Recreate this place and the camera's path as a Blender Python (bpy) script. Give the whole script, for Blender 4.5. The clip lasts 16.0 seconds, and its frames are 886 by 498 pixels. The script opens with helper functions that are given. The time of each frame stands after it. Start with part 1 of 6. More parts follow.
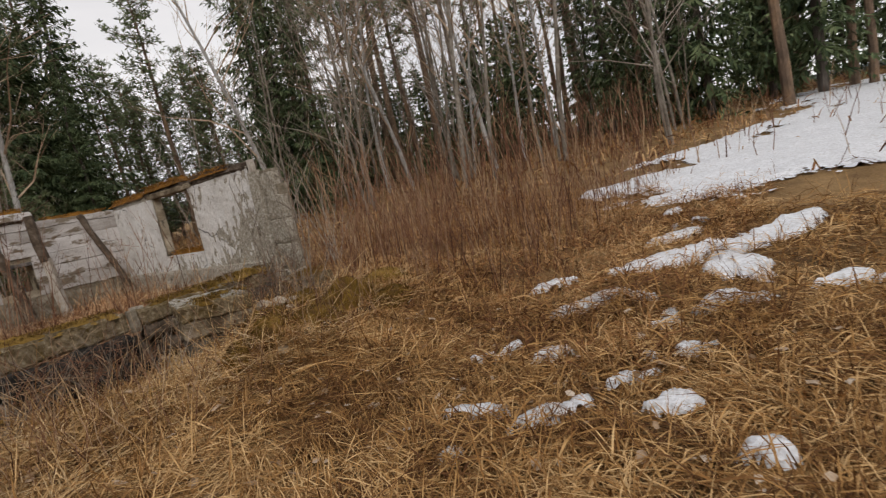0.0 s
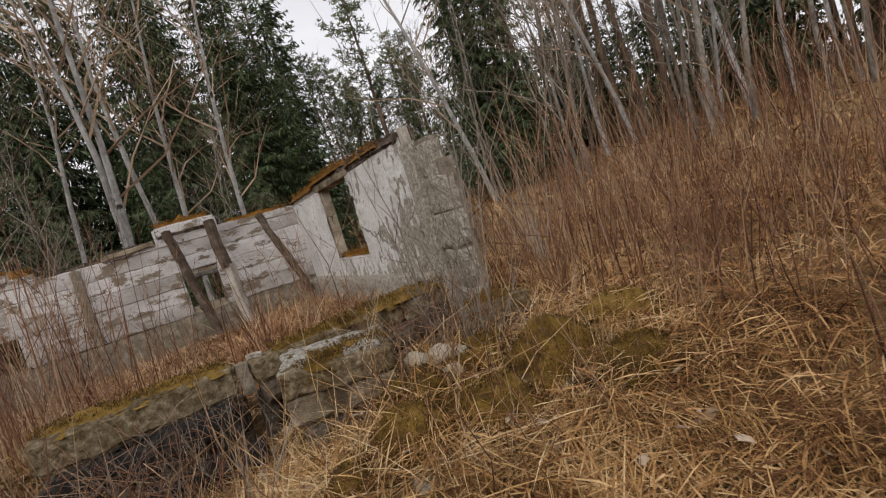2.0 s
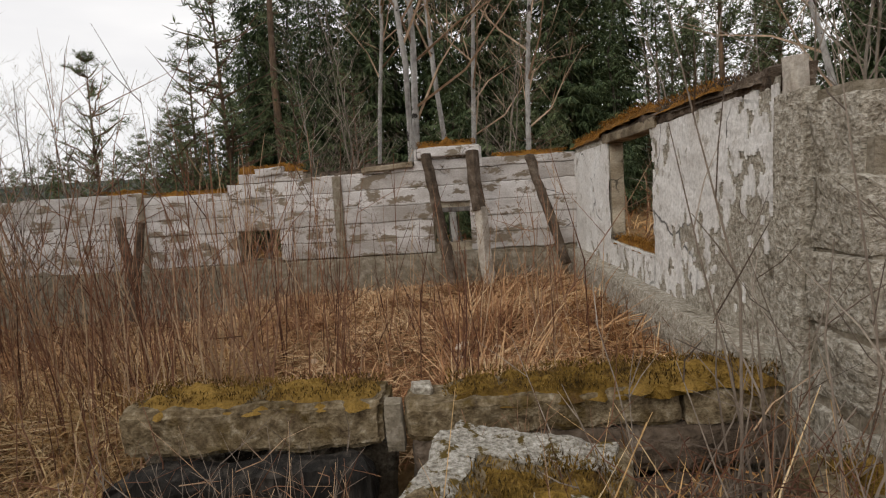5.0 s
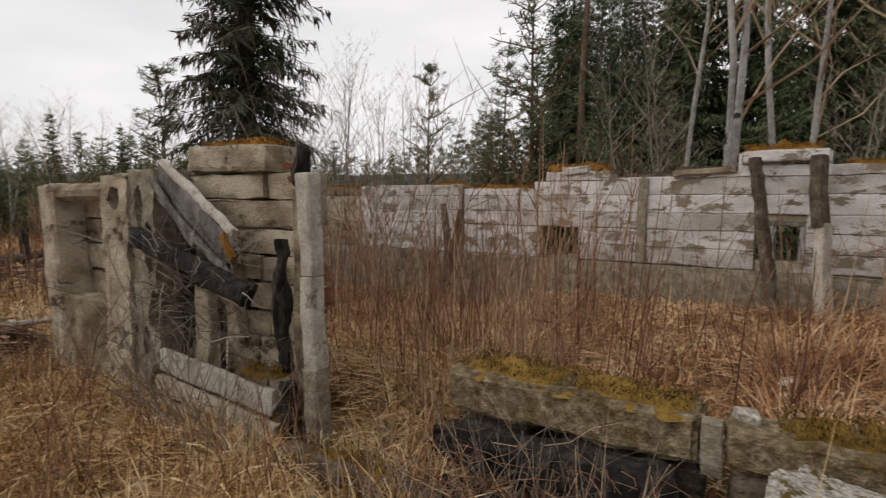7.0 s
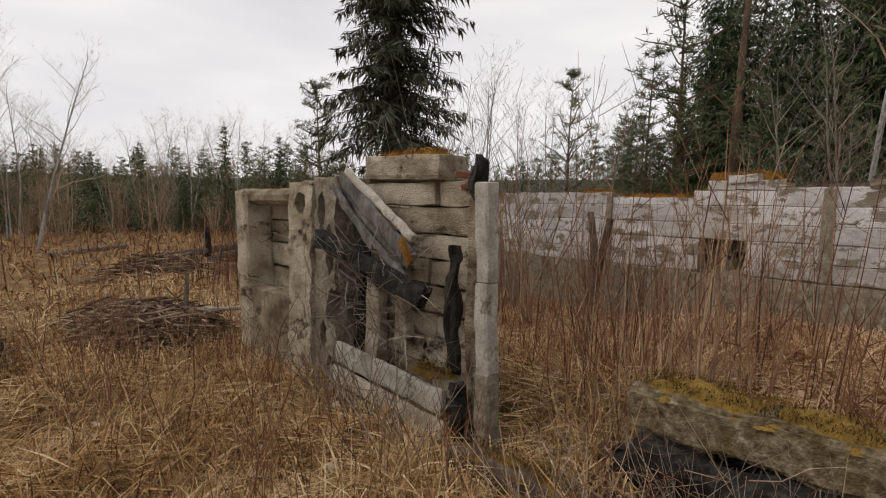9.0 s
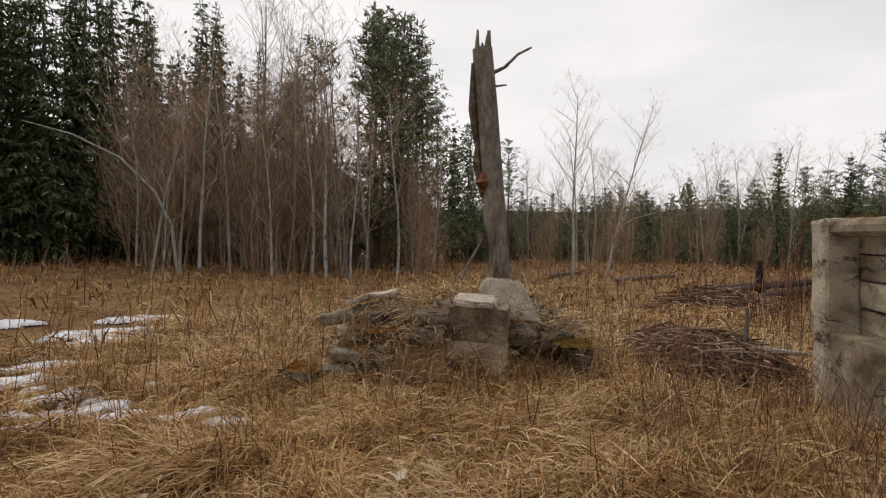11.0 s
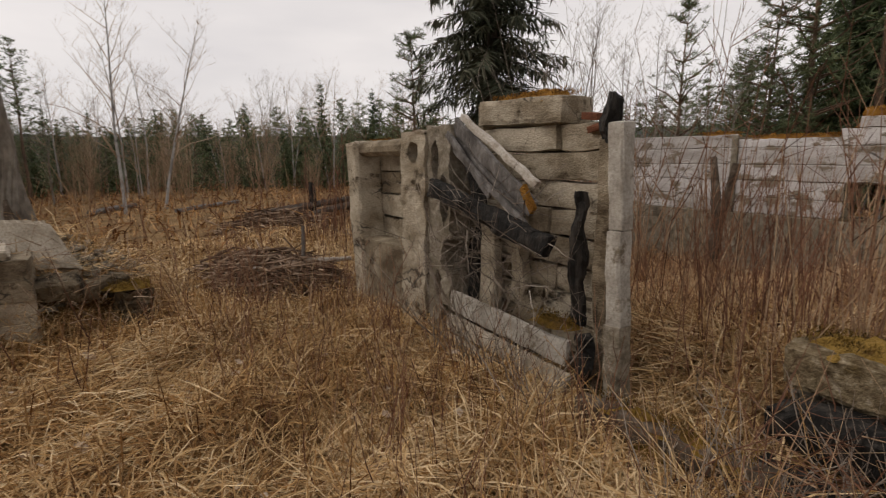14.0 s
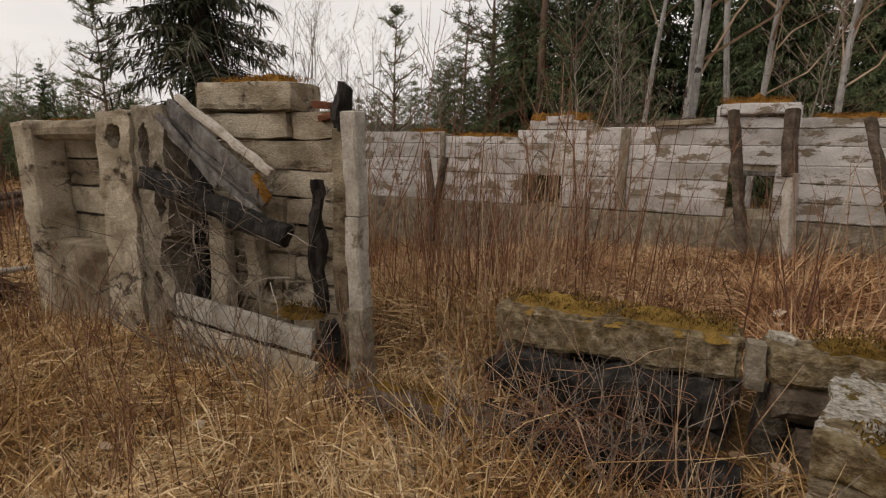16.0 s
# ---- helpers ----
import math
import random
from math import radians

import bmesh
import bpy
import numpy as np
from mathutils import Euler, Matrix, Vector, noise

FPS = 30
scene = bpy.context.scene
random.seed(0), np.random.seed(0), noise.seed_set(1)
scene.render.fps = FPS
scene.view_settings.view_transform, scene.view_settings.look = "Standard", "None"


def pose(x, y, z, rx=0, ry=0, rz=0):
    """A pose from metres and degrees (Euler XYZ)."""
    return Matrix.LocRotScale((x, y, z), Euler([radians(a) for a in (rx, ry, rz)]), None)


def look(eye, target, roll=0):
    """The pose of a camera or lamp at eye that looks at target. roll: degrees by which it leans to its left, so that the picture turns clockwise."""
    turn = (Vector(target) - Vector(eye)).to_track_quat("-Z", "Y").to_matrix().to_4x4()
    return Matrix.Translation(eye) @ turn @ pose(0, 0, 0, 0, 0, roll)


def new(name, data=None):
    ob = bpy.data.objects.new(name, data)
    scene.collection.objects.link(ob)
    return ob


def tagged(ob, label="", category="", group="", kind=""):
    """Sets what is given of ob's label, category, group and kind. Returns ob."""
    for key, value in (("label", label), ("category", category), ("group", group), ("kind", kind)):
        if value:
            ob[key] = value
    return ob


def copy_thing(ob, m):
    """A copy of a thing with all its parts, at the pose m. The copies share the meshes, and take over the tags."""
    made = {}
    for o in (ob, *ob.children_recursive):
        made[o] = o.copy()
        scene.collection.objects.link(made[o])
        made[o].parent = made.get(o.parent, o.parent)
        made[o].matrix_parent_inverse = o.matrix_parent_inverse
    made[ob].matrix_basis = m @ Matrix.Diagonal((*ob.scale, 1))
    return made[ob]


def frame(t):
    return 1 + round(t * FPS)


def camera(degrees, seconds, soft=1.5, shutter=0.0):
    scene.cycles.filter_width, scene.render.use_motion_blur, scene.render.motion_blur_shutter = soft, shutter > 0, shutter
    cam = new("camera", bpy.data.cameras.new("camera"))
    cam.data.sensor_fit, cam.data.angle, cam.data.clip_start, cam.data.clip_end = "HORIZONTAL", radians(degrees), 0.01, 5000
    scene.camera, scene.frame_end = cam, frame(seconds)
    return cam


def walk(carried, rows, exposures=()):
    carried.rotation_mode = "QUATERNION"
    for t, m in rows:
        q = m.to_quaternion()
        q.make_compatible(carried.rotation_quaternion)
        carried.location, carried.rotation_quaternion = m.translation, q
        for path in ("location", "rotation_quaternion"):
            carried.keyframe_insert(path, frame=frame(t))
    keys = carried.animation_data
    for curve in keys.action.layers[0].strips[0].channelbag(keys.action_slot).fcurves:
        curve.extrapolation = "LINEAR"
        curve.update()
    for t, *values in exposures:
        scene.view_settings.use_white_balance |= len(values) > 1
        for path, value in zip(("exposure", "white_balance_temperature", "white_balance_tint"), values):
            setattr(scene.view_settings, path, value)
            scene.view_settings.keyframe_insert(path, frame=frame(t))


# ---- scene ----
cam = camera(79.9, 16.0, soft=1.15, shutter=0.16)
# seconds, place, then yaw, pitch and roll in degrees
PATH = [
    (0.0, 0.218, 0.363, 1.419, -49.90, -7.44, -11.80),
    (0.5, 0.688, 0.711, 1.364, -41.88, -6.28, -11.87),
    (1.0, 1.378, 1.249, 1.283, -38.54, -1.55, -14.11),
    (1.5, 1.546, 1.614, 1.382, -29.22, -2.83, -11.67),
    (2.0, 1.885, 2.123, 1.439, -26.53, -5.02, -16.92),
    (2.5, 1.994, 2.503, 1.454, -21.55, -5.59, -14.83),
    (3.0, 2.164, 2.891, 1.523, -14.95, -4.51, -13.59),
    (3.2, 2.192, 3.021, 1.546, -12.05, -3.75, -13.43),
    (5.3, 2.483, 3.779, 1.663, 5.52, -6.35, -2.76),
    (5.5, 2.474, 3.779, 1.665, 7.09, -5.81, -2.20),
    (6.0, 2.455, 3.766, 1.683, 13.31, -4.69, -1.91),
    (6.5, 2.388, 3.697, 1.686, 20.52, -4.64, -0.50),
    (7.0, 2.295, 3.660, 1.635, 33.22, -4.97, 0.28),
    (7.5, 2.252, 3.595, 1.635, 43.76, -6.57, -0.53),
    (8.0, 2.166, 3.543, 1.631, 47.81, -6.66, -0.37),
    (8.5, 2.077, 3.462, 1.671, 47.41, -5.61, -0.15),
    (9.0, 2.086, 3.461, 1.651, 46.50, -4.54, 1.30),
    (9.5, 2.109, 3.367, 1.637, 62.69, -4.81, 1.82),
    (10.0, 1.975, 3.321, 1.626, 84.71, -3.60, 1.72),
    (10.2, 2.060, 3.253, 1.651, 92.26, -3.28, 1.56),
    (12.3, 1.894, 3.315, 1.607, 103.40, -1.71, 0.75),
    (12.5, 1.894, 3.315, 1.607, 101.71, -2.42, 0.74),
    (13.0, 1.936, 3.276, 1.642, 92.28, -5.12, 1.54),
    (13.5, 1.945, 3.322, 1.588, 69.14, -8.56, -0.36),
    (14.0, 1.896, 3.352, 1.605, 56.06, -9.63, -0.15),
    (14.5, 1.850, 3.321, 1.604, 45.99, -9.85, -0.20),
    (15.0, 1.822, 3.306, 1.599, 36.95, -9.93, 0.31),
    (15.5, 1.831, 3.305, 1.587, 31.32, -10.13, 0.82),
    (16.0, 1.852, 3.310, 1.574, 26.88, -10.08, 1.11),
]
walk(cam, [(t, pose(x, y, z, 90 + p, 0, yaw) @ pose(0, 0, 0, 0, 0, roll)) for t, x, y, z, yaw, p, roll in PATH],
     [(0.0, -0.04, 6900, 11), (0.5, -0.05, 6880, 11), (1.0, 0.14, 6560, 11), (2.0, 0.08, 6680, 11), (3.0, 0.15, 6780, 11), (5.5, 0.1, 6900, 9), (9.0, -0.02, 6940, 11), (12.5, 0.06, 7080, 11), (14.0, -0.15, 7180, 13), (16.0, -0.09, 7380, 12)])

# ---------------------------------------------------------------- light
world = bpy.data.worlds.new("overcast_sky")
scene.world = world
world.use_nodes = True
wn, wl = world.node_tree.nodes, world.node_tree.links
wn.clear()
w_out, w_bg = wn.new("ShaderNodeOutputWorld"), wn.new("ShaderNodeBackground")
w_sky, w_hsv, w_mix = wn.new("ShaderNodeTexSky"), wn.new("ShaderNodeHueSaturation"), wn.new("ShaderNodeMixRGB")
w_co, w_map, w_noise, w_ramp = wn.new("ShaderNodeTexCoord"), wn.new("ShaderNodeMapping"), wn.new("ShaderNodeTexNoise"), wn.new("ShaderNodeValToRGB")
w_sky.sky_type, w_sky.sun_disc = "NISHITA", False
w_sky.sun_elevation, w_sky.sun_rotation = radians(40), radians(223)
w_hsv.inputs["Saturation"].default_value, w_hsv.inputs["Value"].default_value = 0.25, 1.0
w_map.inputs["Scale"].default_value = (1.0, 1.0, 4.0)
w_noise.inputs["Scale"].default_value, w_noise.inputs["Detail"].default_value = 1.6, 5.0
w_ramp.color_ramp.elements[0].position, w_ramp.color_ramp.elements[1].position = 0.3, 0.72
w_ramp.color_ramp.elements[0].color, w_ramp.color_ramp.elements[1].color = (7.4, 7.6, 8.3, 1), (10.4, 10.5, 11.0, 1)
w_mix.inputs["Fac"].default_value = 0.86
w_bg.inputs["Strength"].default_value = 0.1
wl.new(w_co.outputs["Generated"], w_map.inputs["Vector"])
wl.new(w_map.outputs["Vector"], w_noise.inputs["Vector"])
wl.new(w_noise.outputs["Fac"], w_ramp.inputs["Fac"])
wl.new(w_sky.outputs["Color"], w_hsv.inputs["Color"])
wl.new(w_hsv.outputs["Color"], w_mix.inputs["Color1"])
wl.new(w_ramp.outputs["Color"], w_mix.inputs["Color2"])
wl.new(w_mix.outputs["Color"], w_bg.inputs["Color"])
wl.new(w_bg.outputs["Background"], w_out.inputs["Surface"])
sun_data = bpy.data.lights.new("sun", "SUN")
sun_data.energy, sun_data.angle, sun_data.color = 1.2, radians(45), (1.0, 0.97, 0.93)
sun = new("sun", sun_data)
sun.matrix_world = look((-26, -28, 32), (0, 5, 0))

# ---------------------------------------------------------------- materials


def mat(name, cols, scale=6.0, rough=0.9, bump=0.35, fine=60.0, mask=None, island=False, piece=False, spec=0.2, stretch=(1, 1, 1), bump_dist=0.01, crack=None):
    """Noise-mixed colours at two scales in world space. mask: (colour, noise scale, from, to, detail) laid over, like paint that has
    peeled or moss. island/piece: colour varied by Random Per Island or by Object Info's Random."""
    m = bpy.data.materials.new(name)
    m.use_nodes = True
    n, l = m.node_tree.nodes, m.node_tree.links
    b = n["Principled BSDF"]
    b.inputs["Roughness"].default_value = rough
    b.inputs["Specular IOR Level"].default_value = spec
    geo, mp = n.new("ShaderNodeNewGeometry"), n.new("ShaderNodeMapping")
    mp.inputs["Scale"].default_value = stretch
    l.new(geo.outputs["Position"], mp.inputs["Vector"])

    def tex(s, detail=6.0, rgh=0.6):
        t = n.new("ShaderNodeTexNoise")
        t.inputs["Scale"].default_value, t.inputs["Detail"].default_value, t.inputs["Roughness"].default_value = s, detail, rgh
        l.new(mp.outputs["Vector"], t.inputs["Vector"])
        return t
    big, small = tex(scale), tex(fine, 3.0)
    ramp = n.new("ShaderNodeValToRGB")
    for i, c in enumerate(cols):
        p = 0.28 + 0.44 * i / max(1, len(cols) - 1)
        e = ramp.color_ramp.elements[i] if i < 2 else ramp.color_ramp.elements.new(p)
        e.position, e.color = p, (*c, 1)
    if island or piece:
        src = n.new("ShaderNodeObjectInfo").outputs["Random"] if piece else geo.outputs["Random Per Island"]
        add = n.new("ShaderNodeMath")
        add.operation = "MULTIPLY_ADD"
        add.inputs[1].default_value, add.inputs[2].default_value = (0.5, -0.25) if island else (0.3, -0.15)
        l.new(src, add.inputs[0])
        s2 = n.new("ShaderNodeMath")
        s2.operation = "ADD"
        l.new(big.outputs["Fac"], s2.inputs[0])
        l.new(add.outputs[0], s2.inputs[1])
        l.new(s2.outputs[0], ramp.inputs["Fac"])
    else:
        l.new(big.outputs["Fac"], ramp.inputs["Fac"])
    colour = ramp.outputs["Color"]
    if mask:
        mc, ms, m0, m1, md = mask
        mt = tex(ms, md, 0.68)
        mr = n.new("ShaderNodeMapRange")
        mr.inputs["From Min"].default_value, mr.inputs["From Max"].default_value = m0, m1
        l.new(mt.outputs["Fac"], mr.inputs["Value"])
        mx = n.new("ShaderNodeMixRGB")
        l.new(mr.outputs["Result"], mx.inputs["Fac"])
        l.new(colour, mx.inputs["Color1"])
        mx.inputs["Color2"].default_value = (*mc, 1)
        colour = mx.outputs["Color"]
    if crack:
        vo, wv, vm = n.new("ShaderNodeTexVoronoi"), n.new("ShaderNodeTexNoise"), n.new("ShaderNodeVectorMath")
        vo.feature = "DISTANCE_TO_EDGE"
        vo.inputs["Scale"].default_value = crack[0]
        wv.inputs["Scale"].default_value, wv.inputs["Detail"].default_value = crack[0] * 1.7, 6.0
        vm.operation = "MULTIPLY_ADD"
        vm.inputs[1].default_value = (0.35, 0.35, 0.35)
        l.new(geo.outputs["Position"], wv.inputs["Vector"])
        l.new(wv.outputs["Color"], vm.inputs[0])
        l.new(mp.outputs["Vector"], vm.inputs[2])
        l.new(vm.outputs["Vector"], vo.inputs["Vector"])
        cr = n.new("ShaderNodeMapRange")
        cr.inputs["From Min"].default_value, cr.inputs["From Max"].default_value = crack[1], crack[1] * 2.5
        cr.inputs["To Min"].default_value, cr.inputs["To Max"].default_value = 0.8, 0.0
        l.new(vo.outputs["Distance"], cr.inputs["Value"])
        here, both = n.new("ShaderNodeMapRange"), n.new("ShaderNodeMath")
        here.inputs["From Min"].default_value, here.inputs["From Max"].default_value = 0.5, 0.6
        l.new(tex(1.7, 3.0).outputs["Fac"], here.inputs["Value"])
        both.operation = "MULTIPLY"
        l.new(cr.outputs["Result"], both.inputs[0])
        l.new(here.outputs["Result"], both.inputs[1])
        cm = n.new("ShaderNodeMixRGB")
        l.new(both.outputs[0], cm.inputs["Fac"])
        l.new(colour, cm.inputs["Color1"])
        cm.inputs["Color2"].default_value = (0.03, 0.027, 0.023, 1)
        colour = cm.outputs["Color"]
    grain = n.new("ShaderNodeMixRGB")
    grain.blend_type = "MULTIPLY"
    grain.inputs["Fac"].default_value = 0.55
    gr = n.new("ShaderNodeValToRGB")
    gr.color_ramp.elements[0].position, gr.color_ramp.elements[1].position = 0.3, 0.62
    gr.color_ramp.elements[0].color = (0.42, 0.40, 0.38, 1)
    l.new(small.outputs["Fac"], gr.inputs["Fac"])
    l.new(colour, grain.inputs["Color1"])
    l.new(gr.outputs["Color"], grain.inputs["Color2"])
    l.new(grain.outputs["Color"], b.inputs["Base Color"])
    if bump:
        bp = n.new("ShaderNodeBump")
        bp.inputs["Strength"].default_value, bp.inputs["Distance"].default_value = bump, bump_dist
        l.new(small.outputs["Fac"], bp.inputs["Height"])
        l.new(bp.outputs["Normal"], b.inputs["Normal"])
    return m


M_SOIL = mat("matted_ground", [(0.13, 0.078, 0.036), (0.26, 0.16, 0.072), (0.38, 0.245, 0.115)], 1.4, 1.0, 0.8, 34, mask=((0.13, 0.115, 0.03), 0.9, 0.64, 0.74, 5), bump_dist=0.04)
M_GRASS = mat("dead_grass", [(0.12, 0.052, 0.019), (0.31, 0.155, 0.052), (0.49, 0.28, 0.105), (0.72, 0.48, 0.235)], 1.1, 0.8, 0, 30, island=True)
M_STRAW = mat("pale_straw", [(0.27, 0.145, 0.055), (0.47, 0.29, 0.125), (0.63, 0.43, 0.215), (0.80, 0.61, 0.37)], 1.1, 0.75, 0, 30, island=True)
M_RUST = mat("rusty_grass", [(0.13, 0.055, 0.024), (0.29, 0.135, 0.052), (0.45, 0.24, 0.095), (0.62, 0.40, 0.20)], 1.1, 0.85, 0, 30, island=True)
M_REED = mat("fallen_reed", [(0.19, 0.080, 0.036), (0.37, 0.19, 0.092), (0.54, 0.32, 0.165), (0.72, 0.52, 0.31)], 1.1, 0.85, 0, 30, island=True)
M_STEM = mat("dry_stem", [(0.095, 0.043, 0.027), (0.19, 0.090, 0.053), (0.29, 0.16, 0.098), (0.48, 0.34, 0.215)], 0.8, 0.8, 0, 40, island=True)
M_TWIG = mat("grey_twig", [(0.13, 0.10, 0.08), (0.25, 0.205, 0.165), (0.44, 0.385, 0.325)], 1.0, 0.85, 0, 50, island=True)
M_LEAF = mat("fallen_leaf", [(0.20, 0.12, 0.06), (0.40, 0.28, 0.18), (0.60, 0.50, 0.40)], 3.0, 0.8, 0, 60, island=True)
M_SNOW = mat("old_snow", [(0.70, 0.72, 0.76), (0.84, 0.86, 0.90)], 5.0, 0.6, 0.7, 26, spec=0.4, mask=((0.42, 0.36, 0.27), 9.0, 0.62, 0.74, 5), bump_dist=0.03)
M_CONC = mat("old_concrete", [(0.120, 0.088, 0.055), (0.32, 0.262, 0.185), (0.56, 0.485, 0.375)], 3.6, 0.95, 0.9, 60, piece=True, mask=((0.075, 0.053, 0.031), 3.4, 0.55, 0.64, 13), bump_dist=0.016, crack=(2.2, 0.009), stretch=(1, 1, 1.5))
M_WHITE = mat("peeling_whitewash", [(0.40, 0.365, 0.335), (0.60, 0.565, 0.545), (0.76, 0.73, 0.715)], 2.4, 0.9, 0.6, 60, piece=True, mask=((0.25, 0.205, 0.155), 3.0, 0.535, 0.575, 13), stretch=(1, 1, 2.2), bump_dist=0.012, crack=(1.3, 0.004))
M_POST = mat("grimy_whitewash", [(0.30, 0.268, 0.225), (0.45, 0.415, 0.36), (0.60, 0.57, 0.515)], 6.0, 0.9, 0.6, 60, mask=((0.20, 0.165, 0.12), 5.0, 0.54, 0.60, 11), bump_dist=0.010)
M_PLAST = mat("patchy_plaster", [(0.62, 0.595, 0.565), (0.74, 0.72, 0.695), (0.82, 0.805, 0.785)], 2.0, 0.9, 0.5, 50, mask=((0.46, 0.425, 0.38), 7.0, 0.58, 0.63, 13), stretch=(1, 1, 0.8), bump_dist=0.015, crack=(1.1, 0.004))
M_AGG = mat("rough_aggregate", [(0.14, 0.117, 0.082), (0.25, 0.213, 0.160), (0.40, 0.357, 0.29)], 13.0, 0.95, 0.8, 60, bump_dist=0.014, mask=((0.07, 0.057, 0.04), 3.0, 0.58, 0.72, 10))
M_LICH = mat("lichened_concrete", [(0.066, 0.046, 0.025), (0.16, 0.118, 0.068), (0.255, 0.20, 0.125), (0.43, 0.37, 0.275)], 22.0, 0.95, 0.8, 70, mask=((0.10, 0.066, 0.020), 5.0, 0.52, 0.64, 13), bump_dist=0.02)
M_CRUST = mat("white_lichen_crust", [(0.10, 0.085, 0.06), (0.42, 0.39, 0.335), (0.70, 0.67, 0.62)], 55.0, 0.95, 1.0, 90, mask=((0.12, 0.082, 0.022), 16.0, 0.53, 0.58, 13), bump_dist=0.02)
M_ROUGH = mat("rough_cast_wall", [(0.25, 0.213, 0.16), (0.43, 0.388, 0.32), (0.64, 0.60, 0.53)], 30.0, 0.95, 1.0, 60, bump_dist=0.025, mask=((0.15, 0.122, 0.085), 7.0, 0.57, 0.67, 13))
M_STONE = mat("pale_boulder", [(0.33, 0.275, 0.205), (0.49, 0.425, 0.335), (0.62, 0.555, 0.46)], 5.0, 0.95, 0.6, 60, bump_dist=0.012, mask=((0.16, 0.128, 0.09), 3.0, 0.57, 0.66, 9))
M_RUBBLE = mat("earthy_rubble", [(0.085, 0.062, 0.038), (0.19, 0.145, 0.094), (0.33, 0.268, 0.185)], 7.5, 0.95, 1.0, 36, mask=((0.045, 0.033, 0.02), 3.8, 0.51, 0.60, 12), bump_dist=0.06, crack=(2.6, 0.012))
# soot in the burnt bay; under the low wall it paints the recess's shade
M_SOOT_SHADE = mat("sooty_shaded_concrete", [(0.085, 0.070, 0.053), (0.185, 0.158, 0.125), (0.30, 0.265, 0.218)], 4.5, 0.95, 1.0, 40, piece=True, mask=((0.022, 0.019, 0.016), 3.2, 0.53, 0.61, 11), bump_dist=0.03, crack=(2.0, 0.008))
M_MOSS = mat("moss", [(0.05, 0.030, 0.008), (0.15, 0.087, 0.016), (0.25, 0.148, 0.028), (0.37, 0.228, 0.058)], 9.0, 1.0, 1.0, 90, bump_dist=0.03, island=True, mask=((0.13, 0.072, 0.028), 5.0, 0.53, 0.66, 8))
M_ORANGE = mat("rust_orange_moss", [(0.12, 0.058, 0.013), (0.28, 0.125, 0.022), (0.45, 0.22, 0.04)], 7.0, 1.0, 1.0, 90, bump_dist=0.03, island=True)
M_CHAR = mat("charred_wood", [(0.005, 0.005, 0.005), (0.018, 0.016, 0.014), (0.085, 0.072, 0.06)], 16.0, 0.75, 1.0, 45, stretch=(1, 1, 0.2), bump_dist=0.02)
M_GREYW = mat("weathered_wood", [(0.07, 0.065, 0.06), (0.17, 0.155, 0.145), (0.30, 0.285, 0.27)], 8.0, 0.9, 1.0, 40, stretch=(1, 1, 0.4), bump_dist=0.02)
M_BROWNW = mat("rotten_wood", [(0.045, 0.033, 0.023), (0.115, 0.085, 0.062), (0.23, 0.185, 0.145)], 8.0, 0.95, 1.0, 40, bump_dist=0.02)
M_PALEW = mat("pale_split_wood", [(0.30, 0.25, 0.20), (0.48, 0.43, 0.37), (0.60, 0.56, 0.50)], 9.0, 0.85, 0.6, 60)
M_BRICK = mat("red_brick", [(0.11, 0.045, 0.028), (0.20, 0.08, 0.045), (0.28, 0.125, 0.075)], 12.0, 0.9, 0.7, 70)
M_BARK = mat("dark_bark", [(0.05, 0.043, 0.036), (0.12, 0.10, 0.085), (0.20, 0.175, 0.155)], 5.0, 0.95, 1.0, 18, stretch=(1, 1, 0.25), bump_dist=0.03)
M_PBARK = mat("pine_bark", [(0.085, 0.062, 0.048), (0.18, 0.125, 0.088), (0.30, 0.19, 0.115)], 3.0, 0.95, 1.0, 14, stretch=(1, 1, 0.4), bump_dist=0.03)
M_BIRCH = mat("birch_bark", [(0.22, 0.21, 0.20), (0.38, 0.37, 0.355), (0.52, 0.51, 0.49)], 4.0, 0.8, 0.6, 12, stretch=(1, 1, 0.7), mask=((0.05, 0.045, 0.04), 5.0, 0.62, 0.66, 4))
M_ALDER = mat("grey_bark", [(0.12, 0.102, 0.083), (0.215, 0.188, 0.157), (0.33, 0.298, 0.255)], 4.0, 0.9, 0.7, 16, stretch=(1, 1, 0.5))
M_BROWNT = mat("brown_twigs", [(0.23, 0.152, 0.098), (0.39, 0.275, 0.185), (0.55, 0.42, 0.30)], 1.0, 0.9, 0, 30, island=True)
M_HEAP = mat("rotting_brushwood", [(0.07, 0.042, 0.027), (0.18, 0.115, 0.076), (0.46, 0.34, 0.245)], 1.0, 0.9, 0, 30, island=True)
M_NEEDLE = mat("spruce_needles", [(0.036, 0.058, 0.027), (0.09, 0.13, 0.058), (0.175, 0.215, 0.105)], 0.8, 0.7, 0, 20, island=True)
M_PNEED = mat("pine_needles", [(0.062, 0.088, 0.044), (0.14, 0.18, 0.088), (0.235, 0.27, 0.14)], 0.8, 0.7, 0, 20, island=True)
M_SPARSE = mat("grey_green_needles", [(0.035, 0.042, 0.026), (0.072, 0.08, 0.05), (0.13, 0.13, 0.088)], 0.8, 0.8, 0, 20, island=True)
M_RIDGE = mat("far_forest", [(0.03, 0.042, 0.036), (0.055, 0.066, 0.058)], 0.06, 1.0, 0, 0.5)
M_HOUSE = mat("faded_house_wall", [(0.20, 0.185, 0.165), (0.28, 0.265, 0.24)], 1.0, 0.9, 0.4, 12, stretch=(8, 8, 1))
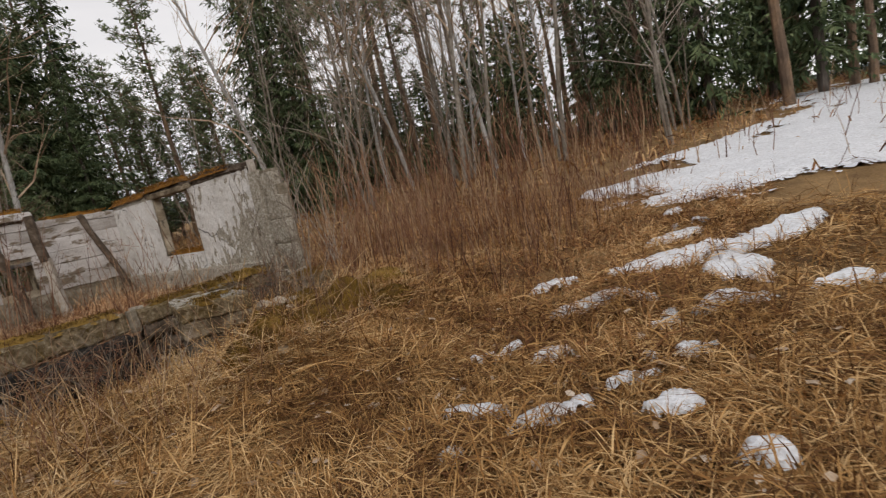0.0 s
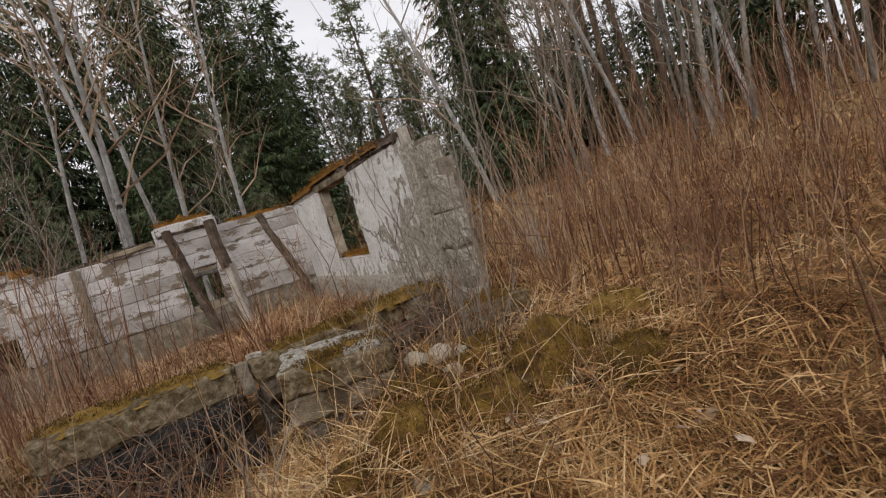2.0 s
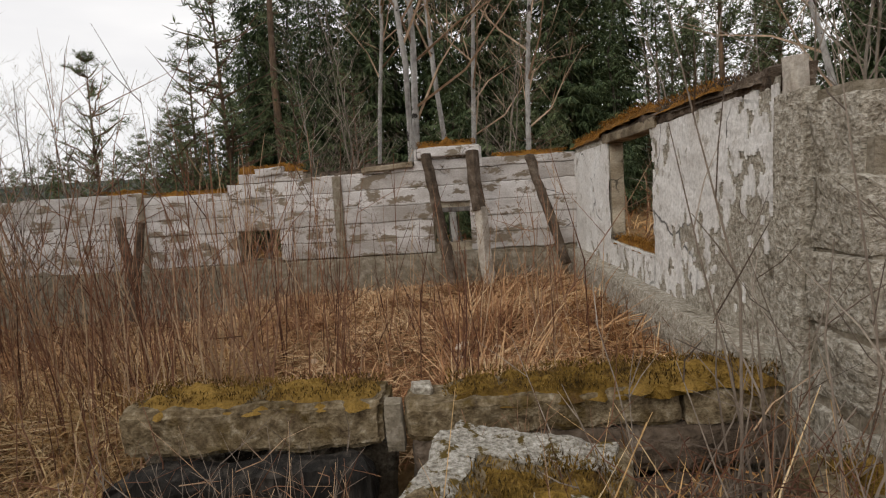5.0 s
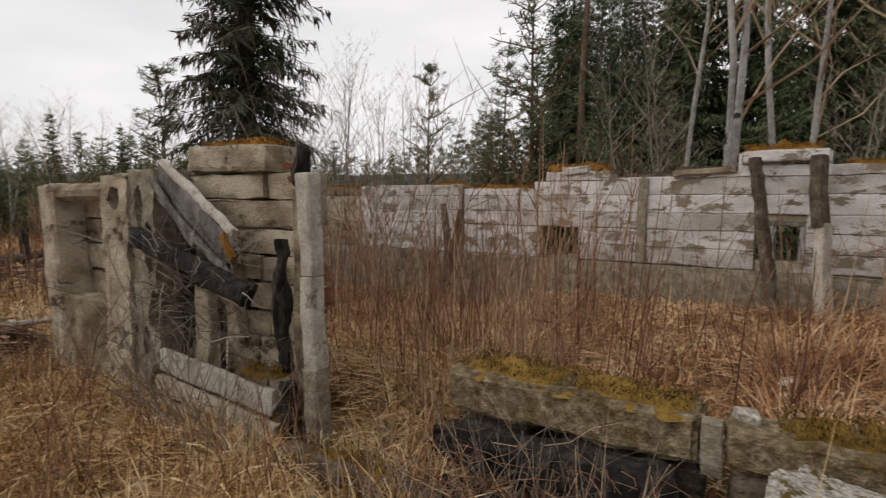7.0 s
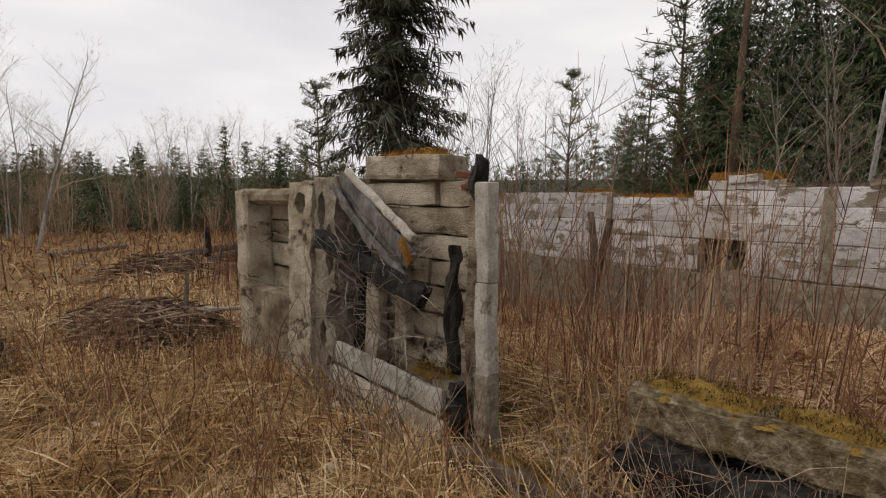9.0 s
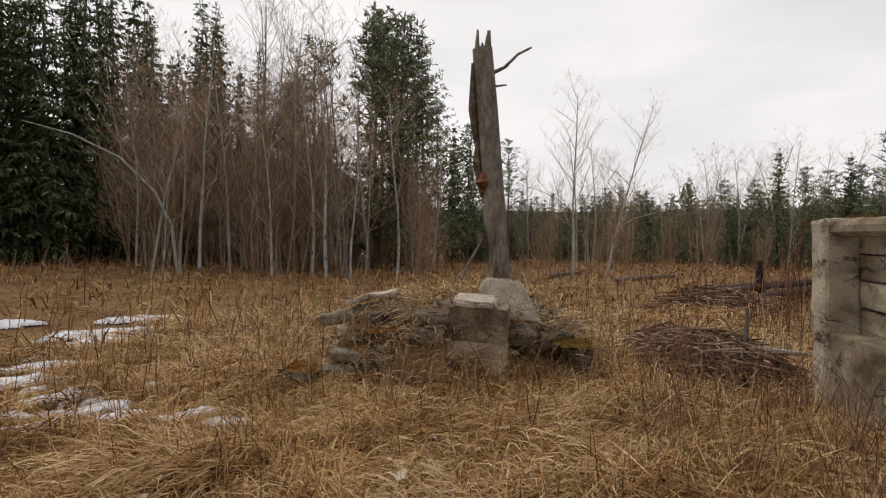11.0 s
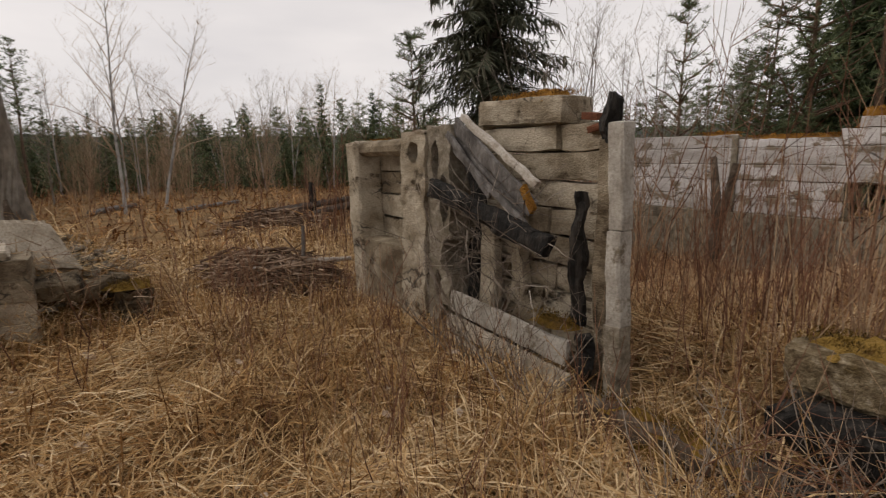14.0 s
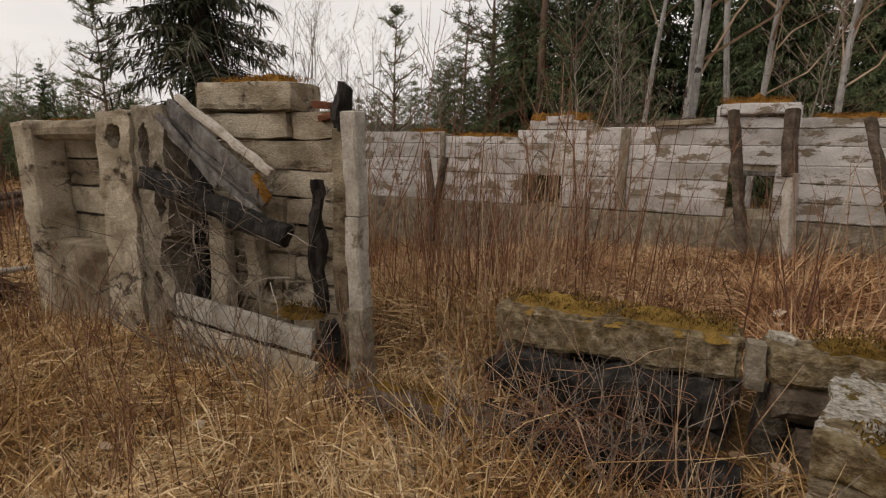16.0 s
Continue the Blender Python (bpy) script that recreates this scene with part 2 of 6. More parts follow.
# near-black colour standing in for unlit depth: column holes and house windows
M_DARK = mat("shade_black", [(0.006, 0.006, 0.006), (0.014, 0.013, 0.012)], 3.0, 0.95, 0.3, 20)
M_ROOF = mat("grey_roof_sheet", [(0.16, 0.16, 0.16), (0.27, 0.27, 0.27)], 1.0, 0.7, 0.4, 10)

# ---------------------------------------------------------------- mesh tools


class MB:
    """Collects triangles and quads for one mesh."""

    def __init__(self):
        self.v, self.f = [], []

    def tube(self, pts, radii, n=6, cap=True, wob=0.0, rng=random):
        base, up = len(self.v), Vector((0.13, 0.21, 0.97))
        pts = [Vector(p) for p in pts]
        for i, p in enumerate(pts):
            d = (pts[min(i + 1, len(pts) - 1)] - pts[max(i - 1, 0)]).normalized()
            a = d.cross(up if abs(d.dot(up)) < 0.95 else Vector((1, 0, 0))).normalized()
            b = d.cross(a)
            for k in range(n):
                t = 2 * math.pi * k / n
                r = radii[i] * (1 + (rng.uniform(-wob, wob) if wob else 0))
                self.v.append(p + a * (r * math.cos(t)) + b * (r * math.sin(t)))
        for i in range(len(pts) - 1):
            for k in range(n):
                q = base + i * n
                self.f.append((q + k, q + (k + 1) % n, q + n + (k + 1) % n, q + n + k))
        if cap and n > 2:
            self.f.append(tuple(base + k for k in reversed(range(n))))
            self.f.append(tuple(base + (len(pts) - 1) * n + k for k in range(n)))

    def dart(self, a, b, side, w):
        """A narrow diamond from a to b."""
        i, m = len(self.v), a.lerp(b, 0.45)
        self.v += [a, m + side * w, b, m - side * w]
        self.f.append((i, i + 1, i + 2, i + 3))

    def prism(self, outline, z0, z1):
        """An upright prism over a list of (x, y)."""
        i, n = len(self.v), len(outline)
        self.v += [Vector((x, y, z0)) for x, y in outline] + [Vector((x, y, z1)) for x, y in outline]
        self.f += [(i + k, i + (k + 1) % n, i + n + (k + 1) % n, i + n + k) for k in range(n)]
        self.f += [tuple(i + k for k in reversed(range(n))), tuple(i + n + k for k in range(n))]

    def box(self, x0, x1, y0, y1, z0, z1):
        self.prism([(x0, y0), (x1, y0), (x1, y1), (x0, y1)], z0, z1)

    def mesh(self, name, material, smooth=False):
        me = bpy.data.meshes.new(name)
        me.from_pydata([tuple(p) for p in self.v], [], self.f)
        me.materials.append(material)
        if smooth:
            me.polygons.foreach_set("use_smooth", [True] * len(me.polygons))
        me.update()
        return me


def thing(name, at, label, category, group="", kind=""):
    ob = new(name)
    ob.location, ob.empty_display_size = at, 0.2
    return tagged(ob, label, category, group, kind)


def hang(ob, parent):
    ob.parent = parent
    ob.matrix_parent_inverse = Matrix.Translation(-Vector(parent.location))
    return ob


def part(name, data, parent, label=""):
    ob = hang(new(name, data), parent) if parent else new(name, data)
    if label:
        ob["label"] = label
    return ob


def rough(name, size, material, seed=0, cuts=3, amp=0.012, round_=0.06, freq=3.0, cell=0.0):
    """A worn block centred on the origin: uneven faces, knocked-off edges."""
    bm = bmesh.new()
    bmesh.ops.create_cube(bm, size=1.0)
    if cell:
        for k in range(3):
            along = [e for e in bm.edges if abs(e.verts[0].co[k] - e.verts[1].co[k]) > 0.5]
            bmesh.ops.subdivide_edges(bm, edges=along, cuts=max(1, int(size[k] / cell)), use_grid_fill=True)
    elif cuts:
        bmesh.ops.subdivide_edges(bm, edges=bm.edges[:], cuts=cuts, use_grid_fill=True)
    s, off, low = Vector(size), Vector((seed * 3.7, seed * 1.9, seed * 5.3)), min(size)
    for v in bm.verts:
        edge = sum(abs(abs(c) - 0.5) < 1e-4 for c in v.co)
        p = Vector((v.co.x * s.x, v.co.y * s.y, v.co.z * s.z))
        if edge >= 2:
            for k in range(3):
                if abs(abs(v.co[k]) - 0.5) < 1e-4:
                    p[k] -= math.copysign(low * round_ * (0.5 + abs(noise.noise(p * 7 + off)) * 1.8), v.co[k])
        v.co = p + noise.noise_vector(p * freq + off) * amp + noise.noise_vector(p * freq * 4 + off) * amp * 0.35
    me = bpy.data.meshes.new(name)
    bm.to_mesh(me)
    bm.free()
    me.materials.append(material)
    return me


def put(name, size, at, material, parent=None, rot=(0, 0, 0), label="", **kw):
    ob = new(name, rough(name, size, material, **kw))
    ob.matrix_basis = pose(*at, *rot)
    if parent:
        hang(ob, parent)
    if label:
        ob["label"] = label
    return ob


def moss_mat(name, x0, x1, y0, y1, ztop, material, seed, thick=0.05, step=0.03, parent=None):
    """A lumpy cushion of moss with a ragged edge, on a level top given by ztop(x, y)."""
    nx, ny = max(4, int((x1 - x0) / step)), max(4, int((y1 - y0) / step))
    cx, cy, hx_, hy_ = (x0 + x1) / 2, (y0 + y1) / 2, (x1 - x0) / 2, (y1 - y0) / 2
    b = MB()
    for i in range(nx + 1):
        for j in range(ny + 1):
            u, v = 2 * i / nx - 1, 2 * j / ny - 1
            px, py = cx + u * hx_, cy + v * hy_
            x = cx + u * (hx_ - 0.10 * min(1, hx_ * 3) * (0.5 + noise.noise(Vector((py * 9, seed, u)))) * abs(u))
            y = cy + v * (hy_ - 0.09 * min(1, hy_ * 5) * (0.35 + noise.noise(Vector((px * 8, seed + 4, v))) + 0.5 * noise.noise(Vector((px * 23, seed, v)))) * abs(v))
            e = max(abs(u) ** (hx_ / 0.09), abs(v) ** max(1.6, hy_ / 0.05))
            lump = 0.45 + noise.noise(Vector((x * 7, y * 7, seed))) * 0.8 + noise.noise(Vector((x * 21, y * 21, seed))) * 0.55
            b.v.append(Vector((x, y, ztop(x, y) + thick * max(0.08, lump) * max(0.0, 1 - e) - 0.03 * e)))
    b.f = [(i * (ny + 1) + j, (i + 1) * (ny + 1) + j, (i + 1) * (ny + 1) + j + 1, i * (ny + 1) + j + 1) for i in range(nx) for j in range(ny)]
    rng = random.Random(seed)
    for _ in range(int((x1 - x0) * (y1 - y0) * 5500)):
        x, y = cx + hx_ * 0.9 * rng.uniform(-1, 1), cy + hy_ * 0.85 * rng.uniform(-1, 1)
        p = Vector((x, y, ztop(x, y) + thick * 0.15))
        d = Vector((rng.uniform(-1, 1), rng.uniform(-1, 1), rng.uniform(0.4, 1.6))).normalized()
        p.z += thick * rng.uniform(0.0, 0.45)
        b.dart(p, p + d * rng.uniform(0.012, 0.034), Vector((d.y, -d.x, 0)).normalized(), 0.0028)
    return part(name, b.mesh(name, material), parent)


def sstep(a, b, x):
    t = min(1.0, max(0.0, (x - a) / (b - a)))
    return t * t * (3 - 2 * t)


def ground_z(x, y):
    z = -0.09 + 0.045 * min(6.0, max(-6.0, y))
    inside = sstep(-1.2, 0.6, x) * sstep(4.4, 3.6, x) * sstep(5.9, 6.5, y) * sstep(14.0, 10.5, y)
    z += 0.25 * inside
    z += 0.055 * max(0.0, min(x, 45.0) - 2.5) + 0.02 * max(0.0, min(x, 30) - 8.0)
    z -= 0.012 * max(0.0, min(-x - 4.0, 30.0))
    z += 0.03 * max(0.0, -y - 3.0) * sstep(-60, -10, y)
    z += 0.30 * math.exp(-((x - 3.45) ** 2 / 1.5 + (y - 4.85) ** 2 / 0.7))
    z += 0.17 * math.exp(-((x - 2.55) ** 2 + (y - 4.5) ** 2) / 0.16)
    near = sstep(40, 12, math.hypot(x, y))
    z += near * (0.05 * noise.noise(Vector((x * 0.55, y * 0.55, 2.0))) + 0.035 * noise.noise(Vector((x * 1.7, y * 1.7, 5.0))))
    return z


def axis(lo, hi, step, far, grow):
    out = list(np.arange(lo, hi + 1e-6, step))
    s, a, b = step, lo, hi
    while b - hi < far:
        s *= grow
        a, b = a - s, b + s
        out = [a] + out + [b]
    return out


# ---------------------------------------------------------------- ground
gx, gy = axis(-6.0, 7.0, 0.13, 1600, 1.16), axis(-2.0, 10.5, 0.13, 1600, 1.16)
gb = MB()
for y in gy:
    for x in gx:
        gb.v.append(Vector((x, y, ground_z(x, y))))
W_ = len(gx)
gb.f = [(j * W_ + i, j * W_ + i + 1, (j + 1) * W_ + i + 1, (j + 1) * W_ + i) for j in range(len(gy) - 1) for i in range(W_ - 1)]
tagged(new("ground", gb.mesh("ground", M_SOIL, True)), "trampled earth under matted dead grass and moss", "ground", kind="structure")


def snow_patch(x, y, rx, ry, turn, seed):
    """A ragged sheet of old snow that follows the ground, broken into tongues and holes where the grass has melted through."""
    b, ids = MB(), {}
    st = min(0.07, max(0.022, rx / 26))
    ct, sn = math.cos(turn), math.sin(turn)
    nu, nv = int(rx * 1.35 / st), int(ry * 1.45 / st) + 1

    def level(u, v):
        p = Vector((u, v * 1.7, seed * 3.1))
        d = 0.80 - (u / (rx * 1.1)) ** 2 - (v / (ry * 1.1)) ** 2
        k = min(1.0, 0.5 + 0.5 / max(0.4, rx))
        return d + 0.85 * noise.noise(p * (1.3 / max(0.12, min(rx, 1.6)))) + 0.42 * noise.noise(p * 4.5) * k + 0.30 * noise.noise(p * 12.0) * k

    def vert(i, j):
        if (i, j) not in ids:
            u, v = i * st, j * st
            px, py = x + u * ct - v * sn, y + u * sn + v * ct
            h = min(1.0, max(0.0, level(u, v)) * 3.0)
            ids[i, j] = len(b.v)
            b.v.append(Vector((px, py, ground_z(px, py) + 0.03 + 0.055 * h + 0.015 * noise.noise(Vector((px * 7, py * 7, seed))))))
        return ids[i, j]
    for i in range(-nu, nu):
        for j in range(-nv, nv):
            if level((i + 0.5) * st, (j + 0.5) * st) > 0:
                b.f.append((vert(i, j), vert(i + 1, j), vert(i + 1, j + 1), vert(i, j + 1)))
    if len(b.f) < 3:
        return None
    return tagged(new("snow_patch", b.mesh("snow_patch", M_SNOW, True)), "thin ragged patch of old melting snow on dead grass", "snow", "snow patches on the slope")


SNOW = [(2.5, 1.87, 0.2, 0.11, -0.6), (2.68, 1.72, 0.13, 0.07, -0.6), (2.79, 1.25, 0.19, 0.13, -0.85), (2.55, 0.8, 0.15, 0.12, -0.85), (3.26, 2.14, 0.2, 0.12, -0.4), (4.2, 2.25, 0.42, 0.17, -0.7), (4.65, 2.83, 0.34, 0.1, -0.5),
        (5.6, 1.9, 0.75, 0.3, -0.5), (5.2, 1.33, 0.42, 0.3, 0.5), (4.36, 1.27, 0.36, 0.16, -0.9), (6.4, 1.2, 0.95, 0.32, -0.5), (2.04, 2.13, 0.1, 0.07, -0.8), (3.5, 1.3, 0.16, 0.08, -0.8), (5.0, 2.3, 0.2, 0.1, -0.8), (6.4, 2.2, 0.5, 0.14, -0.6), (4.9, 0.6, 0.3, 0.12, -0.8)]
SNOW = [(x, y, a * 0.84, b * 0.84, t) for x, y, a, b, t in SNOW]
SNOW += [(12.8, 1.3, 4.2, 2.1, -0.40), (17.5, -1.5, 6.0, 4.0, -0.3), (10.3, 3.4, 1.7, 0.8, -0.8), (9.0, 2.2, 1.3, 0.5, -0.9), (24.0, -1.0, 6.0, 4.0, 0.1), (14.5, 3.2, 2.4, 0.6, -0.45)]
SNOW += [(-2.17, -0.8, 0.30, 0.12, -1.0), (-1.74, -0.8, 0.16, 0.08, -1.0), (-2.06, -0.34, 0.28, 0.16, -1.0), (-2.05, 0.21, 0.24, 0.13, -1.0), (-1.97, 0.68, 0.26, 0.10, -1.0), (-2.79, -2.42, 0.5, 0.2, -1.0), (-3.41, -2.92, 0.5, 0.16, -1.0),
         (-5.06, -3.45, 0.6, 0.3, -1.0), (-5.6, -4.2, 0.6, 0.3, -1.0), (-6.0, -3.7, 0.6, 0.3, -1.0), (-6.1, -6.3, 0.5, 0.2, -1.0), (-2.43, -1.43, 0.35, 0.12, -1.0), (-1.9, -1.28, 0.3, 0.1, -1.0), (-1.49, 0.72, 0.14, 0.08, -1.0), (-7.2, -4.6, 0.7, 0.3, -1.0)]
SNOW[-15:] = [(x, y, a * 1.05, b * 1.15, t) for x, y, a, b, t in SNOW[-15:]]
rsn = random.Random(17)
for sx, sy, spread_x, spread_y, n_ in ((5.2, 1.7, 1.2, 0.7, 12), (3.4, 1.8, 0.7, 0.5, 5), (-2.6, -1.2, 0.9, 1.1, 18), (-5.2, -4.2, 1.6, 1.4, 14)):
    for _ in range(n_):
        SNOW.append((sx + rsn.gauss(0, spread_x), sy + rsn.gauss(0, spread_y), rsn.uniform(0.05, 0.2), rsn.uniform(0.03, 0.08), -0.9 + rsn.gauss(0, 0.3)))
for i, (sx, sy, ra, rb, tu) in enumerate(SNOW):
    snow_patch(sx, sy, ra, rb, tu, i + 1)

# ---------------------------------------------------------------- walls of the ruin
BACK_Y, RIGHT_X = 10.25, 3.73
TOPS = [(-9.0, -6.2, 1.80), (-6.2, -3.62, 1.88), (-3.62, -1.68, 1.91), (-1.68, -0.56, 1.84), (-0.56, -0.4, 1.93), (-0.4, 0.42, 2.04), (0.42, 1.15, 1.95), (1.15, 1.80, 2.0), (1.80, 2.62, 2.18), (2.62, RIGHT_X, 2.04)]
WIN = [(-0.48, 0.05, 0.95, 1.33), (1.98, 2.44, 1.02, 1.42)]


def back_top(x):
    for a, b, z in TOPS:
        if a <= x < b:
            return z
    return 2.04


wall_back = tagged(new("wall_back"), "long whitewashed board-cast concrete wall, cracked and stained", "wall", kind="structure")
core = MB()
spans = sorted({-9.0, RIGHT_X + 0.35} | {v for a, b, *_ in TOPS for v in (a, b)} | {v for a, b, *_ in WIN for v in (a, b)})
for a, b in zip(spans, spans[1:]):
    mid = (a + b) / 2
    top = back_top(min(mid, RIGHT_X - 0.01)) - 0.03
    holes = [w for w in WIN if w[0] <= mid <= w[1]]
    if holes:
        core.box(a, b, BACK_Y + 0.03, BACK_Y + 0.36, -0.3, holes[0][2])
        core.box(a, b, BACK_Y + 0.03, BACK_Y + 0.36, holes[0][3], top)
    else:
        core.box(a, b, BACK_Y + 0.03, BACK_Y + 0.36, -0.3, top)
part("wall_core", core.mesh("wall_core", M_CONC), wall_back)
rb = random.Random(4)


def lay(parent, x0, x1, z0, z1, y, material, seed):
    """One cast lift of a wall face between x0 and x1: a long uneven band with ragged joints."""
    x = x0
    while x < x1 - 0.02:
        ln = min(rb.uniform(2.2, 4.0), x1 - x)
        if x1 - x - ln < 0.8:
            ln = x1 - x
        rows = (0, 0.05, 0.25, 0.5, 0.75, 0.95, 1)
        b, nx, nz = MB(), max(3, int(ln / 0.04)), 6
        for k in range(nz + 1):
            for i in range(nx + 1):
                px, f = x + ln * i / nx, rows[k]
                gap = lambda zz: 0.010 * noise.noise(Vector((px * 2.3, zz * 7, 3))) + 0.008 * noise.noise(Vector((px * 9, zz * 7, 5)))
                worn = 0.0015 + 0.011 * max(0.0, noise.noise(Vector((px * 5, z0 * 5, 8))) - 0.1)
                z = z0 + gap(z0) + worn + (z1 - z0 + gap(z1) - gap(z0) - 2 * worn) * f
                d = 0.014 * noise.noise(Vector((px * 2.5, z * 4, 6))) + 0.006 * noise.noise(Vector((px * 13, z * 13, 6)))
                edge = 0.006 if k in (0, nz) else 0.0
                b.v.append(Vector((px, y - 0.035 + d + edge + 0.006 * math.sin(seed * 2.1), z)))
        n1 = nx + 1
        b.f = [(k * n1 + i, k * n1 + i + 1, (k + 1) * n1 + i + 1, (k + 1) * n1 + i) for k in range(nz) for i in range(nx)]
        o = len(b.v)
        b.v += [v + Vector((0, 0.06, 0)) for v in b.v[:n1]] + [v + Vector((0, 0.06, 0)) for v in b.v[nz * n1:o]]
        b.f += [(o + i, o + i + 1, i + 1, i) for i in range(nx)] + [(nz * n1 + i, nz * n1 + i + 1, o + n1 + i + 1, o + n1 + i) for i in range(nx)]
        part("cast_lift", b.mesh("cast_lift", material), parent)
        x += ln


LIFTS = [0.93, 1.13, 1.34, 1.53, 1.74, 1.93, 2.06, 2.2]
for k, (z0, z1) in enumerate(zip(LIFTS, LIFTS[1:])):
    runs = []
    for a, b, top in TOPS:
        zt = min(z1, top)
        if zt - z0 < 0.04:
            continue
        if top - zt < 0.05:
            zt = top
        cuts = sorted({a, b} | {c for w in WIN if zt > w[2] + 0.04 and z0 < w[3] - 0.04 for c in w[:2] if a < c < b})
        for c0, c1 in zip(cuts, cuts[1:]):
            if any(w[0] <= (c0 + c1) / 2 <= w[1] and zt > w[2] + 0.04 and z0 < w[3] - 0.04 for w in WIN):
                continue
            if runs and abs(runs[-1][1] - c0) < 1e-6 and abs(runs[-1][2] - zt) < 1e-6 and (c0 > -6) == (runs[-1][0] > -6.1):
                runs[-1][1] = c1
            else:
                runs.append([c0, c1, zt])
    for c0, c1, zt in runs:
        lay(wall_back, c0, c1, z0, zt, BACK_Y + 0.03, M_WHITE if c0 > -6.1 else M_CONC, k)
# bare footing below the whitewash, and the grey scars of lost partitions
put("footing", (12.6, 0.16, 0.95), (-2.6, BACK_Y + 0.02, 0.45), M_AGG, wall_back, cuts=9, amp=0.03, seed=3)
for sx, sw, s0, s1 in ((0.82, 0.11, 0.93, 1.94), (-1.70, 0.08, 0.93, 1.9)):
    put("partition_scar", (sw, 0.05, s1 - s0), (sx, BACK_Y - 0.012, (s0 + s1) / 2), M_AGG, wall_back, cuts=4, amp=0.012, seed=int(sx * 9) + 40)
put("coping_slab", (0.78, 0.5, 0.13), (2.21, BACK_Y + 0.16, 2.14), M_WHITE, wall_back, cuts=4, amp=0.015, seed=8)
put("coping_slab", (0.34, 0.4, 0.10), (0.0, BACK_Y + 0.15, 2.06), M_WHITE, wall_back, cuts=4, amp=0.02, seed=9)
put("coping_slab", (0.65, 0.42, 0.07), (1.46, BACK_Y + 0.15, 2.0), M_CONC, wall_back, cuts=4, amp=0.015, seed=10, rot=(0, -3, 0))
put("window_sill", (0.62, 0.3, 0.05), (-0.22, BACK_Y + 0.1, 0.93), M_CONC, wall_back, cuts=3, amp=0.01, seed=12)
put("window_lintel", (0.60, 0.2, 0.06), (2.21, BACK_Y + 0.1, 1.44), M_GREYW, wall_back, cuts=3, amp=0.01, seed=13)
for i in range(6):
    wx = rb.uniform(-0.42, 0.0) if i < 4 else rb.uniform(2.05, 2.4)
    b = MB()
    b.tube([(wx, BACK_Y + 0.2, 0.93), (wx + rb.uniform(-0.05, 0.05), BACK_Y + 0.22, 1.15), (wx + rb.uniform(-0.08, 0.08), BACK_Y + 0.2, 1.34)], [0.012, 0.01, 0.008], 5)
    part("window_bar", b.mesh("window_bar", M_GREYW), wall_back)
for i, (a, b_, dz, m_) in enumerate([(-0.5, 0.42, 0.03, M_ORANGE), (1.78, 2.6, 0.03, M_ORANGE), (-1.66, -0.55, 0.01, M_ORANGE), (2.7, 3.7, 0.01, M_ORANGE), (0.5, 1.75, 0.02, M_BROWNW), (-2.3, -1.72, 0.0, M_ORANGE), (-6.0, -3.7, 0.0, M_ORANGE)]):
    tagged(moss_mat("moss_cushion", a, b_, BACK_Y - 0.01, BACK_Y + 0.36, lambda x, y, d=dz: back_top(min(x, 3.7)) + d, m_, 20 + i, 0.11 if i < 2 else 0.055),
           "rust-orange moss cushion along the top of the concrete wall", "moss", "moss on the ruin")

# right wall: peeling plaster inside, a window opening, a pilaster and the rotten wall plate
wall_right = tagged(new("wall_right"), "concrete side wall with peeling white plaster and a window opening", "wall", kind="structure")
RW = (7.53, 8.72, 1.12, 1.99)


def right_top(y):
    return 2.02 + 0.03 * noise.noise(Vector((y * 1.7, 3, 1))) + (0.06 if y > 8.72 else 0.0) - (0.16 * sstep(5.75, 5.15, y))


def wall_sheet(y0, y1, z0, z1, x, material, amp, seed, top=None, step=0.05):
    """An uneven upright face looking to -x, with returns that reach into the wall."""
    ny, nz = max(2, int((y1 - y0) / step)), max(2, int((z1 - z0) / step))
    b = MB()
    for j in range(nz + 1):
        for i in range(ny + 1):
            y = y0 + (y1 - y0) * i / ny
            zt = top(y) if top else z1
            z = z0 + (zt - z0) * j / nz
            d = noise.noise(Vector((y * 3, z * 3, seed))) * amp + noise.noise(Vector((y * 11, z * 11, seed))) * amp * 0.5
            edge = 0.008 if i in (0, ny) or j in (0, nz) else 0.0
            b.v.append(Vector((x + d + edge, y, z)))
    for j in range(nz):
        for i in range(ny):
            q = j * (ny + 1) + i
            b.f.append((q, q + ny + 1, q + ny + 2, q + 1))
    return b


def joined(parts_):
    out = MB()
    for q in parts_:
        o = len(out.v)
        out.v += q.v
        out.f += [tuple(o + i for i in f) for f in q.f]
    return out


FACES = ((8.72, BACK_Y, 0.5, 2.0, right_top), (RW[0], RW[1], 0.5, RW[2], None), (6.02, RW[0], 0.5, 2.0, right_top))
rough_face = joined([wall_sheet(y0, y1, z0, z1, RIGHT_X, M_ROUGH, 0.016, 5, tp, 0.035) for y0, y1, z0, z1, tp in FACES])
part("rough_face", rough_face.mesh("rough_face", M_ROUGH), wall_right, "rough grey concrete laid bare under lost plaster")


